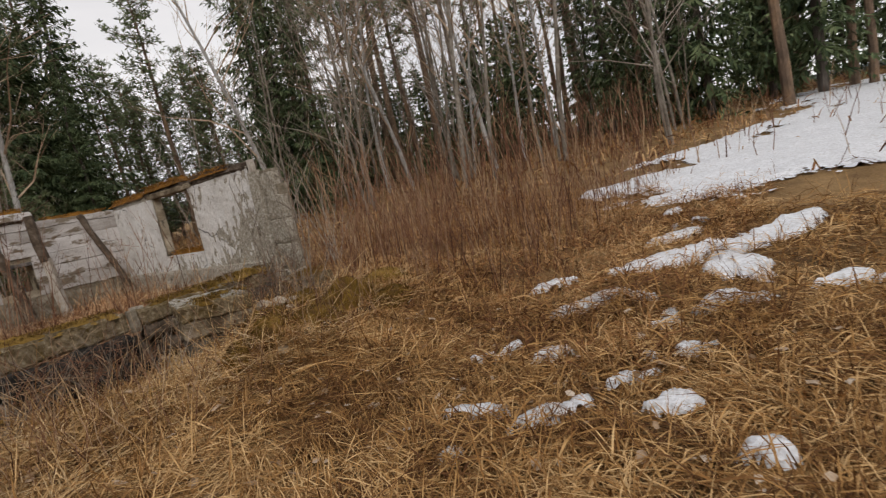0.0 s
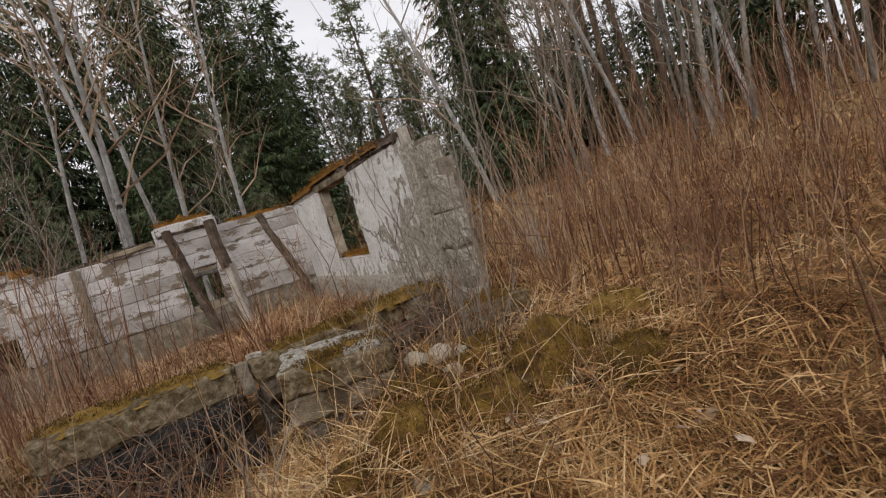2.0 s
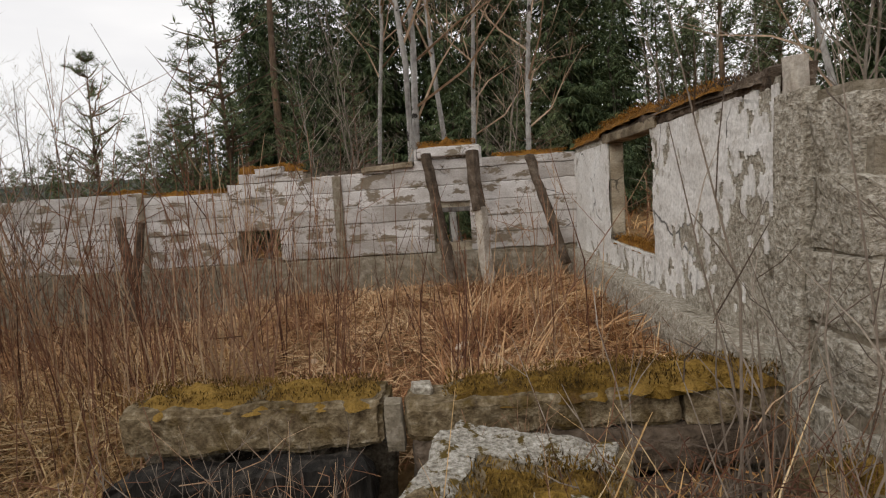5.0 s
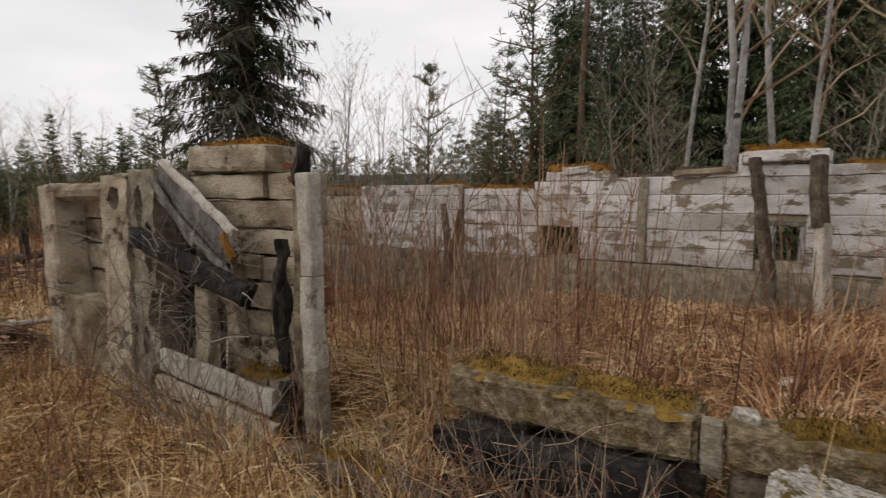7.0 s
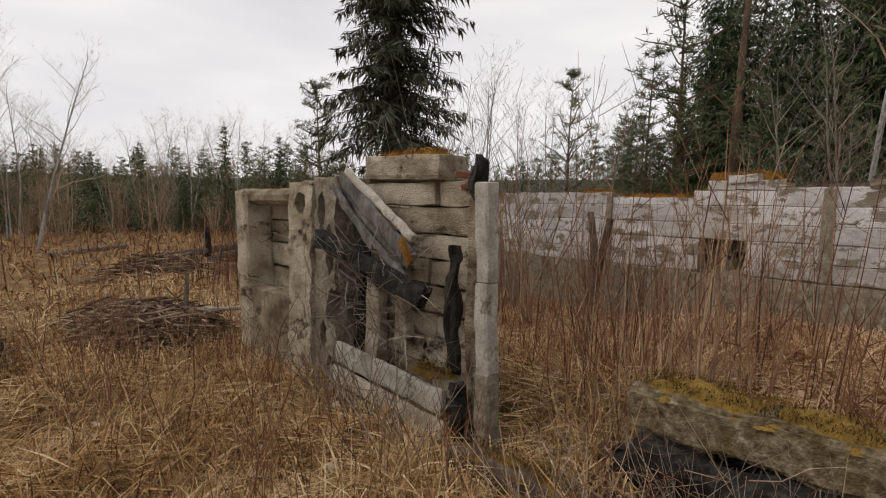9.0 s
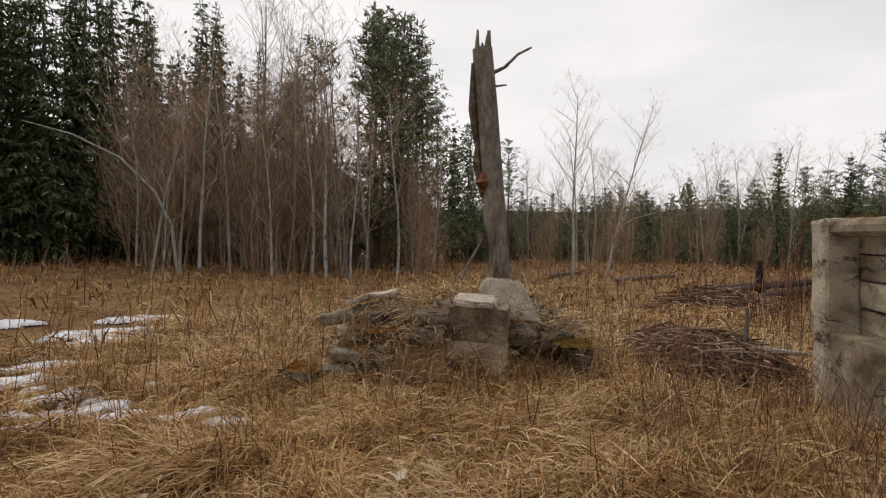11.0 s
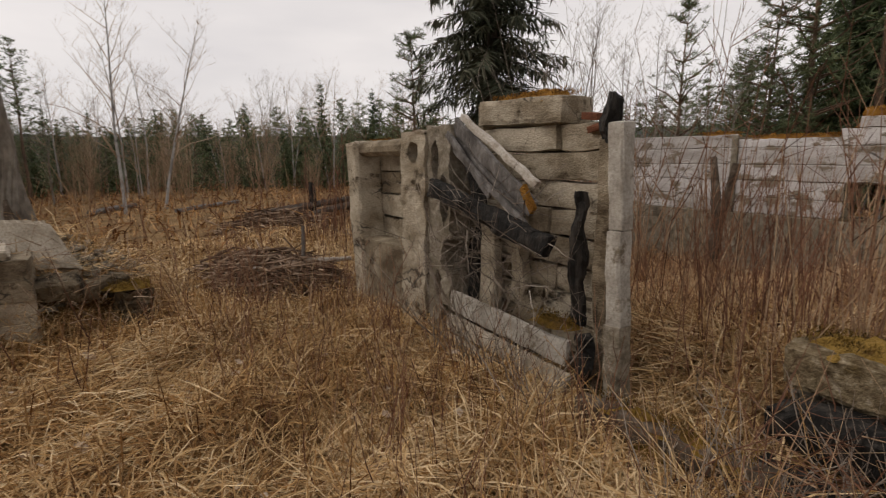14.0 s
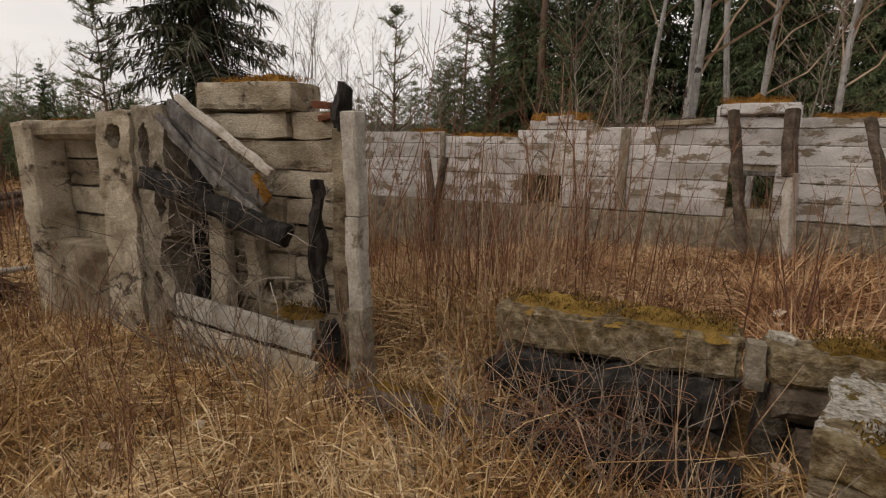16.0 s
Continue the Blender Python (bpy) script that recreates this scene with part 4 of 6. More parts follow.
put("concrete_block", (0.16, 0.12, 0.9), (-1.20, PY + 0.27, 0.85), M_CONC, wall_left, cuts=6, amp=0.035, seed=226, rot=(0, 2, 0), label="ragged broken pier in the bay")
put("concrete_block", (0.13, 0.10, 0.6), (-0.92, PY + 0.29, 0.95), M_CONC, wall_left, cuts=6, amp=0.04, seed=227, rot=(0, -3, 0), label="ragged broken pier in the bay")
put("concrete_block", (0.82, 0.30, 0.185), (-0.96, PY + 0.42, 1.93), M_CONC, wall_left, cell=0.04, amp=0.014, round_=0.05, seed=221, label="big loose concrete block on the wall top", rot=(0, 1.2, 2))
put("concrete_block", (0.07, 0.12, 0.22), (-1.44, PY + 0.4, 1.91), M_CONC, wall_left, cuts=3, amp=0.015, seed=223, rot=(0, -3, 0))
tagged(moss_mat("moss_cushion", -1.36, -0.55, PY + 0.285, PY + 0.58, lambda x, y: 2.01, M_ORANGE, 230, 0.08), "orange moss cap on the loose concrete block", "moss", "moss on the ruin")
tagged(moss_mat("moss_cushion", -3.0, -2.5, PY + 0.07, PY + 0.24, lambda x, y: 1.765, M_ORANGE, 231, 0.04), "thin orange moss on the lintel", "moss", "moss on the ruin")
for i, (x, z, r) in enumerate(((-0.34, 1.86, 8), (-0.30, 1.79, -14), (-0.10, 1.20, 70), (-0.08, 1.05, 82))):
    o = put("brick", (0.11, 0.08, 0.045), (x, PY + 0.34, z), M_BRICK, None, cuts=2, amp=0.008, seed=240 + i, rot=(5, r, 10))
    tagged(o, "dull red brick lodged in the broken wall top", "brick", "bricks in the wall top")
gp = thing("gate_post", (0.1, PY + 0.08, 0.2), "square concrete post with flaking white paint, cracked across", "post")
put("shaft", (0.095, 0.10, 0.56), (0.108, PY + 0.055, 1.515), M_POST, gp, cuts=6, amp=0.010, seed=250, rot=(0, -2.2, 0))
put("shaft", (0.098, 0.10, 0.52), (0.128, PY + 0.055, 0.972), M_POST, gp, cuts=6, amp=0.012, seed=251, rot=(0, -2.2, 0))
put("foot", (0.11, 0.11, 0.62), (0.150, PY + 0.055, 0.41), M_AGG, gp, cuts=6, amp=0.016, seed=253, rot=(0, -2.2, 0), label="bare brown-grey foot of the post")
put("jamb", (0.10, 0.10, 1.5), (-0.03, PY + 0.14, 0.96), M_CONC, gp, cuts=7, amp=0.03, seed=252, label="sooty rough concrete jamb")
for i, (x, y, z0, z1, w) in enumerate(((-0.03, PY + 0.12, 1.68, 1.96, 0.075), (-0.08, PY + 0.05, 0.16, 0.6, 0.09), (-0.23, PY + 0.14, 0.60, 1.42, 0.09), (-1.36, PY + 0.24, 0.3, 1.1, 0.08))):
    beam("charred_timber", (x, y, z0), (x + 0.02, y - 0.02, z1), w, 0.09, M_CHAR, 260 + i, "black burnt upright timber stub in the broken bay", group="burnt timbers", amp=0.04)
# the three low boards across the bay
brd = thing("board_panel", (-0.75, PY - 0.02, 0.15), "three pale tan horizontal boards closing the foot of the bay", "panel")
for i, (z, h, xl, xr) in enumerate(((0.175, 0.125, -1.40, -0.16), (0.325, 0.13, -1.40, -0.14), (0.495, 0.165, -1.38, -0.17))):
    put("board", (xr - xl, 0.05, h), ((xl + xr) / 2, PY - 0.02 + 0.02 * i, z + 0.0), (M_STONE, M_STONE, M_POST)[i], brd, cell=0.03, amp=0.009, round_=0.12, seed=270 + i, rot=(0, 3.5, 0))
# fallen roof boards
for i, (a, b_, w, h, m_, lab) in enumerate((
        ((-1.18, PY - 0.03, 1.90), (-0.36, PY - 0.08, 1.45), 0.045, 0.05, M_PALEW, "bleached split board leaning across the broken bay"),
        ((-1.42, PY + 0.08, 1.86), (-0.50, PY + 0.02, 1.30), 0.04, 0.11, M_GREYW, "grey weathered board fallen across the broken bay"),
        ((-1.45, PY + 0.10, 1.74), (-0.62, PY + 0.05, 1.22), 0.04, 0.10, M_GREYW, "grey weathered board fallen across the broken bay"),
        ((-1.55, PY - 0.05, 1.40), (-0.28, PY - 0.06, 1.10), 0.10, 0.14, M_CHAR, "black charred rafter lying across the bay"),
        ((-1.34, PY + 0.16, 1.66), (-1.12, PY + 0.1, 1.20), 0.07, 0.14, M_CHAR, "black charred board behind the fallen boards"),
        ((-1.46, PY + 0.03, 1.80), (-0.9, PY + 0.0, 1.36), 0.03, 0.06, M_GREYW, "thin grey splintered slat fallen across the bay"),
        ((-1.38, PY + 0.04, 1.68), (-0.5, PY - 0.02, 1.18), 0.025, 0.05, M_GREYW, "thin grey splintered slat fallen across the bay"),
        ((-0.52, PY - 0.05, 1.44), (-0.42, PY - 0.06, 1.30), 0.03, 0.06, M_ORANGE, "rust-orange mossy end of a rotten board"))):
    beam("fallen_board", a, b_, w, h, m_, 280 + i, lab, "board", amp=0.022 if m_ is M_CHAR else 0.011, group="fallen boards", roll=8 * (i % 3) - 6)
tagged(moss_mat("moss_cushion", -0.52, -0.14, PY - 0.04, PY + 0.16, lambda x, y: 0.63, M_MOSS, 233, 0.05), "olive moss on the top board", "moss", "moss on the ruin")

# ---------------------------------------------------------------- trees
SIDE = Vector((0, 0, 1))


def spruce(seed, h, spread=0.17, low=0.06, needle=None, dens=1.0, thin=1.0):
    r = random.Random(seed)
    ob = thing("spruce_tree", (0, 0, 0), "tall dark green spruce with drooping branches", "tree", "forest trees")
    t, c = MB(), MB()
    pts = [Vector((r.uniform(-0.06, 0.06) * k, r.uniform(-0.06, 0.06) * k, -0.4 + (h + 0.4) * k / 6)) for k in range(7)]
    t.tube(pts, [0.0115 * h * (1 - 0.93 * k / 6) for k in range(7)], 8)
    z = low * h
    while z < h * 0.985:
        f = z / h
        n = r.choice((4, 5, 5, 6)) if f < 0.9 else 4
        a0 = r.uniform(0, 6.28)
        for k in range(n):
            if r.random() < 0.12 * (1 - f) + 0.03:
                continue
            a = a0 + 6.283 * k / n + r.uniform(-0.5, 0.5)
            zb = z + r.uniform(-0.22, 0.22)
            L = (spread * h * (1 - f) ** 0.75 * r.uniform(0.55, 1.15) + 0.16) * (0.75 if f < 0.15 else 1)
            out = Vector((math.cos(a), math.sin(a), 0))
            side = Vector((-out.y, out.x, 0))
            rise = 0.55 * f - 0.25 + r.uniform(-0.12, 0.12)
            spine = [Vector((0, 0, zb)) + out * (L * u) + SIDE * (L * (rise * u - (0.55 - 0.4 * f) * u * u + 0.28 * u ** 3)) for u in (0, 0.33, 0.66, 1.0)]
            if dens > 2.5:
                t.tube(spine, [0.012 + 0.006 * L, 0.009, 0.006, 0.003], 3, cap=False)
            else:
                c.dart(spine[0], spine[2], side, 0.02)
            steps = max(3, int(L / 0.19 * dens))
            for s in range(steps):
                u = 0.05 + 0.95 * (s + r.random()) / steps
                i = min(2, int(u * 3))
                p = spine[i].lerp(spine[i + 1], u * 3 - i)
                w = (0.045 + 0.04 * r.random()) * thin
                ll = L * 0.30 * (1.15 - u) + 0.14
                for sg in (-1, 1):
                    d = (out * r.uniform(0.2, 0.9) + side * (sg * r.uniform(0.5, 1.1)) - SIDE * r.uniform(0.1, 1.1)).normalized()
                    c.dart(p, p + d * ll * r.uniform(0.7, 1.35), d.cross(SIDE + out * r.uniform(-0.9, 0.9)).normalized(), w)
                d = (out * r.uniform(-0.2, 0.5) + side * r.uniform(-0.4, 0.4) - SIDE * r.uniform(0.6, 1.2)).normalized()
                c.dart(p, p + d * r.uniform(0.18, 0.5) * (1.2 - f) * (1.25 if thin > 1.3 else 1), out if r.random() < 0.3 else side, w)
        for _ in range(3):
            a = r.uniform(0, 6.283)
            o2 = Vector((math.cos(a), math.sin(a), 0))
            p = Vector((0, 0, z + 0.3)) + o2 * (0.4 * spread * h * (1 - f) * r.random())
            c.dart(p, p + o2 * 0.12 - SIDE * r.uniform(0.4, 0.8), Vector((-o2.y, o2.x, 0)), (0.10 + 0.05 * r.random()) * thin * (1.1 - f))
        z += r.uniform(0.2, 0.34) / max(0.55, dens) ** 0.5
    for k in range(6):
        d = Vector((r.uniform(-0.4, 0.4), r.uniform(-0.4, 0.4), 1)).normalized()
        c.dart(Vector((0, 0, h - 0.25)) + pts[-1] * 0, Vector((0, 0, h - 0.2)) + d * 0.35, d.cross(Vector((1, 0, 0))), 0.02)
    part("trunk", t.mesh("trunk", M_BARK), ob)
    part("crown", c.mesh("crown", needle or M_NEEDLE), ob)
    return ob


def pine(seed, h, bare=0.5, spread=0.16, whorl=1.0, young=False, tuft=(6, 0.036, 0.34)):
    r = random.Random(seed)
    ob = thing("pine_tree", (0, 0, 0), "young open pine with upswept needle tufts" if young else "tall pine, bare below with a ragged grey-green crown", "tree", "forest trees")
    t, c = MB(), MB()
    lean = Vector((r.uniform(-0.03, 0.03), r.uniform(-0.03, 0.03), 0))
    at = lambda z: lean * z + Vector((0.05 * math.sin(z * 0.8 + seed), 0.05 * math.cos(z * 0.7 + seed), z))
    t.tube([at(-0.4 + (h + 0.4) * k / 8) for k in range(9)], [0.012 * h * (1 - 0.9 * k / 8) for k in range(9)], 8)
    z = h * bare
    while z < h * 0.99:
        f = (z / h - bare) / (1 - bare)
        for k in range(r.choice((3, 4, 5))):
            a = r.uniform(0, 6.283)
            L = spread * h * (0.35 + 0.65 * math.sin(math.pi * min(1, 0.25 + 0.75 * f))) * r.uniform(0.45, 1.1) if not young else spread * h * (1 - f) ** 0.8 + 0.12
            out = Vector((math.cos(a), math.sin(a), 0))
            sp = [at(z) + out * (L * u) + SIDE * (L * ((0.25 if not young else 0.5) * u + 0.22 * u * u)) + Vector((r.uniform(-1, 1), r.uniform(-1, 1), r.uniform(-1, 1))) * 0.06 * L for u in (0, 0.4, 0.75, 1.0)]
            t.tube(sp, [0.010 + 0.012 * L, 0.014, 0.010, 0.005], 4, cap=False)
            for s in range(max(4, int(L * 5.5))):
                u = r.uniform(0.3, 1.02)
                i = min(2, 0 if u < 0.4 else 1 if u < 0.75 else 2)
                q = sp[i].lerp(sp[i + 1], r.random()) + Vector((r.gauss(0, 1), r.gauss(0, 1), r.gauss(0.3, 0.7))) * 0.10 * min(1.6, L + 0.2)
                for _ in range(tuft[0]):
                    d = Vector((r.gauss(0, 1), r.gauss(0, 1), r.gauss(0.5, 0.8))).normalized()
                    c.dart(q, q + d * r.uniform(0.45, 1.0) * tuft[2], d.cross(Vector((r.gauss(0, 1), r.gauss(0, 1), r.gauss(0, 1)))).normalized(), tuft[1])
        z += r.uniform(0.22, 0.5) * whorl
    for _ in range(int(14 * bare)):
        z, a = r.uniform(0.15, bare) * h, r.uniform(0, 6.283)
        L = r.uniform(0.4, 1.5)
        d = Vector((math.cos(a), math.sin(a), r.uniform(-0.3, 0.3)))
        t.tube([at(z), at(z) + d * L * 0.5 - SIDE * 0.04, at(z) + d * L - SIDE * 0.12], [0.016, 0.010, 0.004], 3, cap=False)
    part("trunk", t.mesh("trunk", M_PBARK), ob)
    part("crown", c.mesh("crown", M_PNEED), ob)
    return ob


def bare_tree(seed, h, bark, label, stems=1, first=0.25, fine=1.0, name="birch_tree", twigmat=None, up=0.9, r0=0.0085, slant=0.05):
    r = random.Random(seed)
    ob = thing(name, (0, 0, 0), label, "tree", "bare trees")
    t, c = MB(), MB()

    def grow(p, d, L, rad, depth):
        seg, pts, q = (5, 3, 2, 1)[depth], [p], p
        for k in range(seg):
            d = (d + Vector((r.gauss(0, 1), r.gauss(0, 1), r.gauss(0, 1))) * (0.05 if depth == 0 else 0.16) + SIDE * (0.05 * up)).normalized()
            q = q + d * (L / seg)
            pts.append(q)
        radii = [max(0.003, rad * (1 - 0.82 * k / seg)) for k in range(seg + 1)]
        if depth < 2:
            (t if depth == 0 else c).tube(pts, radii, (7, 3)[depth], cap=False)
        else:
            for s, e in zip(pts, pts[1:]):
                c.dart(s, e, (e - s).cross(Vector((r.gauss(0, 1), r.gauss(0, 1), r.gauss(0, 1)))).normalized(), max(0.004, rad))
        if depth >= 3:
            return
        n = (int(15 * fine), int(5 * fine) + 1, int(4 * fine))[depth]
        for k in range(n):
            u = (first + (1 - first) * (k + r.random()) / n) if depth == 0 else r.uniform(0.25, 1)
            i = min(seg - 1, int(u * seg))
            s = pts[i].lerp(pts[i + 1], u * seg - i)
            a = r.uniform(0, 6.283)
            nd = (Vector((math.cos(a), math.sin(a), r.uniform(0.35, 1.3) * up)) + d * 0.35).normalized()
            grow(s, nd, L * (0.36 * (1.15 - 0.7 * u) if depth == 0 else r.uniform(0.35, 0.6)), max(0.003, rad * (0.4 if depth == 0 else 0.45) * (1.1 - 0.6 * u)), depth + 1)
    for s in range(stems):
        a = r.uniform(0, 6.283)
        off = Vector((math.cos(a), math.sin(a), 0)) * (0.0 if stems == 1 else r.uniform(0.1, 0.45) * h * 0.12)
        d = (SIDE + off * (0.25 if stems > 1 else 0) + Vector((r.gauss(0, slant), r.gauss(0, slant), 0))).normalized()
        hh = h * (1 if stems == 1 else r.uniform(0.55, 1.0))
        grow(off - SIDE * 0.3, d, hh, r0 * hh, 0)
        part("trunk" if stems == 1 else "stem", t.mesh("trunk" if stems == 1 else "stem", bark), ob)
        t.v, t.f = [], []
    part("crown", c.mesh("crown", twigmat or M_BROWNT), ob)
    return ob


EYE0 = Vector((2.0, 3.4, 0))
POOL = {
    "spruce": [spruce(1, 15, 0.17, 0.05, None, 1.8, 0.42), spruce(2, 13, 0.18, 0.05, None, 1.8, 0.42), spruce(4, 9, 0.2, 0.03, None, 2.4, 0.34)],
    "mid": [spruce(5, 15, 0.17, 0.05, None, 1.05, 0.68), spruce(6, 13, 0.18, 0.05, None, 1.05, 0.68), spruce(7, 16, 0.15, 0.08, None, 1.05, 0.68)],
    "far": [spruce(11, 9, 0.24, 0.03, None, 0.62, 1.3), spruce(12, 7, 0.28, 0.02, None, 0.7, 1.15), spruce(13, 12, 0.20, 0.03, None, 0.55, 1.4)],
    "pine": [pine(21, 17, 0.55, 0.14, 1.3), pine(22, 15, 0.42, 0.15, 1.3), pine(23, 18, 0.62, 0.12, 1.3)],
    "bushy": [pine(25, 11, 0.10, 0.18, 1.2, False, (5, 0.03, 0.36)), pine(26, 9, 0.06, 0.2, 1.2, False, (5, 0.03, 0.36))],
    "bush": [pine(28, 5, 0.04, 0.24, 0.8, False, (14, 0.009, 0.2)), pine(29, 7, 0.06, 0.2, 0.9, False, (14, 0.011, 0.24))],
    "birch": [bare_tree(31, 11, M_BIRCH, "slender bare birch with a pale trunk"), bare_tree(32, 13, M_BIRCH, "tall bare birch with a pale trunk", first=0.4), bare_tree(33, 9, M_BIRCH, "thin leaning bare birch", slant=0.14)],
    "alder": [bare_tree(41, 8, M_ALDER, "bare grey alder with upswept branches", 2, 0.15, 0.8, "alder_tree", M_TWIG, 1.0, 0.0055), bare_tree(42, 12, M_ALDER, "tall bare grey aspen", 1, 0.45, 0.8, "aspen_tree"), bare_tree(43, 6.5, M_ALDER, "bare grey shrubby alder", 3, 0.1, 0.8, "alder_tree", M_TWIG, 1.0, 0.005)],
    "thicket": [bare_tree(51, 6.0, M_BROWNT, "dense bare brown thicket of young trees", 7, 0.08, 0.9, "thicket", None, 1.1, 0.006, 0.10), bare_tree(52, 5.0, M_BROWNT, "dense bare brown thicket of young trees", 7, 0.06, 0.9, "thicket", None, 1.0, 0.006, 0.14)],
}
USED = set()
rt = random.Random(77)


def plant(kind, yaw, dist, height=None, pick=None, turn=None):
    """A tree of that kind as seen from the middle of the walk: degrees to the left of +y, metres away."""
    v = rt.randrange(len(POOL[kind])) if pick is None else pick
    src = POOL[kind][v]
    x, y = EYE0.x - dist * math.sin(radians(yaw)), EYE0.y + dist * math.cos(radians(yaw))
    own = max((q.co.z for q in src.children[-1].data.vertices), default=10.0)
    s = (height / own) if height else rt.uniform(0.85, 1.15)
    m = pose(x, y, ground_z(x, y), 0, 0, rt.uniform(0, 360) if turn is None else turn)
    if dist > 20.5 and kind == "spruce":
        kind, v = ("far" if dist > 36 else "mid"), rt.randrange(3)
        src = POOL[kind][v]
        own = max(q.co.z for q in src.children[-1].data.vertices)
        s = (height or 12.0) / own
    if (kind, v) not in USED:
        USED.add((kind, v))
        src.matrix_basis = m @ Matrix.Diagonal((s, s, s, 1))
        return src
    ob = copy_thing(src, m)
    ob.scale = (s, s, s)
    return ob


# behind the back wall
for yaw, d, k, h in [(25.5, 17, "bush", 6.2), (22.5, 17.5, "bush", 8.5), (20.5, 19.5, "spruce", 9), (27.5, 18, "bush", 4.2), (18, 19, "spruce", 8.5), (16, 20, "spruce", 10), (6, 20, "spruce", 12), (-4, 20.2, "spruce", 14), (10, 20.4, "spruce", 11), (-12, 20.3, "spruce", 13), (19, 20.4, "spruce", 12), (18, 18, "pine", 14), (17, 24, "pine", 12), (14, 17, "spruce", 8.5), (12, 22, "spruce", 12), (8, 19, "spruce", 11.5), (3, 22, "spruce", 17), (-2, 19, "spruce", 15), (-6, 23, "spruce", 17), (-10, 20, "spruce", 13), (-14, 25, "pine", 15), (-16, 19.5, "spruce", 8),
                     (10, 15.5, "bush", 5), (16, 14.5, "bush", 4.5), (0, 15, "spruce", 6), (-8, 15.5, "bush", 6), (27, 21, "bush", 5.0), (31, 24, "bush", 4.6), (35, 26, "bush", 4.2), (38, 30, "far", 4.5), (29, 19, "bush", 3.6), (33, 20, "bush", 3.2), (26, 16, "bush", 4.2)]:
    plant(k, yaw, d, h)
for yaw, d, h, pk in [(4.4, 12.2, 11, 1), (3.6, 12.4, 12, 0), (0.0, 13.5, 11, 1), (-2.2, 14.0, 10, 0), (12, 12.5, 5, 2), (9, 13, 5.5, 2), (-5, 12, 5, 2), (7.5, 14, 9.5, 1), (-8, 13, 9.6, 0)]:
    plant("birch" if h > 9 else "alder", yaw, d, h, pk)
young = pine(27, 4.6, 0.12, 0.24, 0.9, True, (16, 0.006, 0.17))
young.matrix_basis = pose(EYE0.x - 12.5 * math.sin(radians(33)), EYE0.y + 12.5 * math.cos(radians(33)), 0.1)
for yaw, d, h in ((22.5, 22, 7.0), (20, 24, 7.6), (18, 21, 7.0), (15, 23, 9.5), (12.5, 21, 10), (9, 24, 12), (13.5, 25, 11), (19, 27, 8.5), (-11, 24, 12), (-14, 22, 10), (-17, 24, 10), (-5, 26, 14), (2, 26, 14)):
    plant("mid", yaw, d, h)
for yaw, d, h in ((24.5, 17, 3.8), (26.5, 19, 4.2), (28.5, 18, 3.6), (30.5, 21, 4.0), (32.5, 22, 3.8), (34.5, 20, 3.3), (36.5, 24, 3.8), (39, 25, 3.6), (23, 19, 5.5), (27.5, 24, 5.0), (42, 28, 4.0), (45, 27, 3.8), (37.5, 21, 2.8)):
    plant("bush", yaw, d, h)
# the big spruce beside the ruin and its neighbour
big = spruce(61, 21.0, 0.108, 0.09, M_SPARSE, 2.6, 0.36)
big.matrix_basis = pose(EYE0.x - 13.5 * math.sin(radians(51.6)), EYE0.y + 13.5 * math.cos(radians(51.6)), 0.0)
tagged(big, "big old spruce with sparse hanging grey-green branches", "tree")
nb = pine(62, 5.2, 0.1, 0.2, 0.6, False, (16, 0.008, 0.2))
nb.matrix_basis = pose(EYE0.x - 16 * math.sin(radians(59.5)), EYE0.y + 16 * math.cos(radians(59.5)), -0.1)
for yaw, d, h in ((61.5, 29, 4.6), (63, 31, 5.0), (65, 29, 4.6), (66.8, 31, 5.0), (70.5, 30, 4.4), (73, 32, 4.6), (58.5, 33, 5.0), (81, 33, 4.2)):
    plant("bushy", yaw, d, h)
for yaw, d, h, pk in [(44, 12, 4.6, 2), (41, 11, 3.8, 0), (38, 12.5, 4.2, 2), (35.5, 10.5, 3.4, 0), (47, 16, 5, 2), (30, 12, 3.6, 2)]:
    plant("alder", yaw, d, h, pk)
# low tree line to the west
for yaw, d, k, h in [(68.8, 33, "far", 6.3), (63.6, 31, "far", 5.6), (76.2, 36, "far", 5.2), (66, 38, "bushy", 5.0), (88, 36, "far", 3.4), (91, 40, "bushy", 3.6), (84, 34, "far", 3.8), (72, 42, "far", 4.6), (79.5, 44, "far", 4.5), (94, 30, "pine", 7.0), (61, 35, "far", 5.5), (57, 38, "far", 6), (48, 36, "far", 6), (44, 30, "far", 5), (52, 30, "bushy", 5)]:
    plant(k, yaw, d, h)
for i in range(84):
    yaw = 38 + 60 * (i + rt.random()) / 84
    d = rt.uniform(30, 54)
    plant(rt.choice(("far", "far", "bushy", "far")), yaw, d, d * math.tan(radians(rt.uniform(2.6, 5.0))) + 1.6)
for i in range(44):
    yaw, d = rt.uniform(56, 97), rt.uniform(26, 42)
    plant("birch" if i % 3 else "alder", yaw, d, rt.uniform(3.6, 6.8), pick=None)
for i in range(12):
    plant("thicket", rt.uniform(56, 97), rt.uniform(24, 36), rt.uniform(2.0, 3.6))
plant("birch", 87.2, 19, 6.6, 0)
plant("birch", 84.0, 20, 5.8, 2)
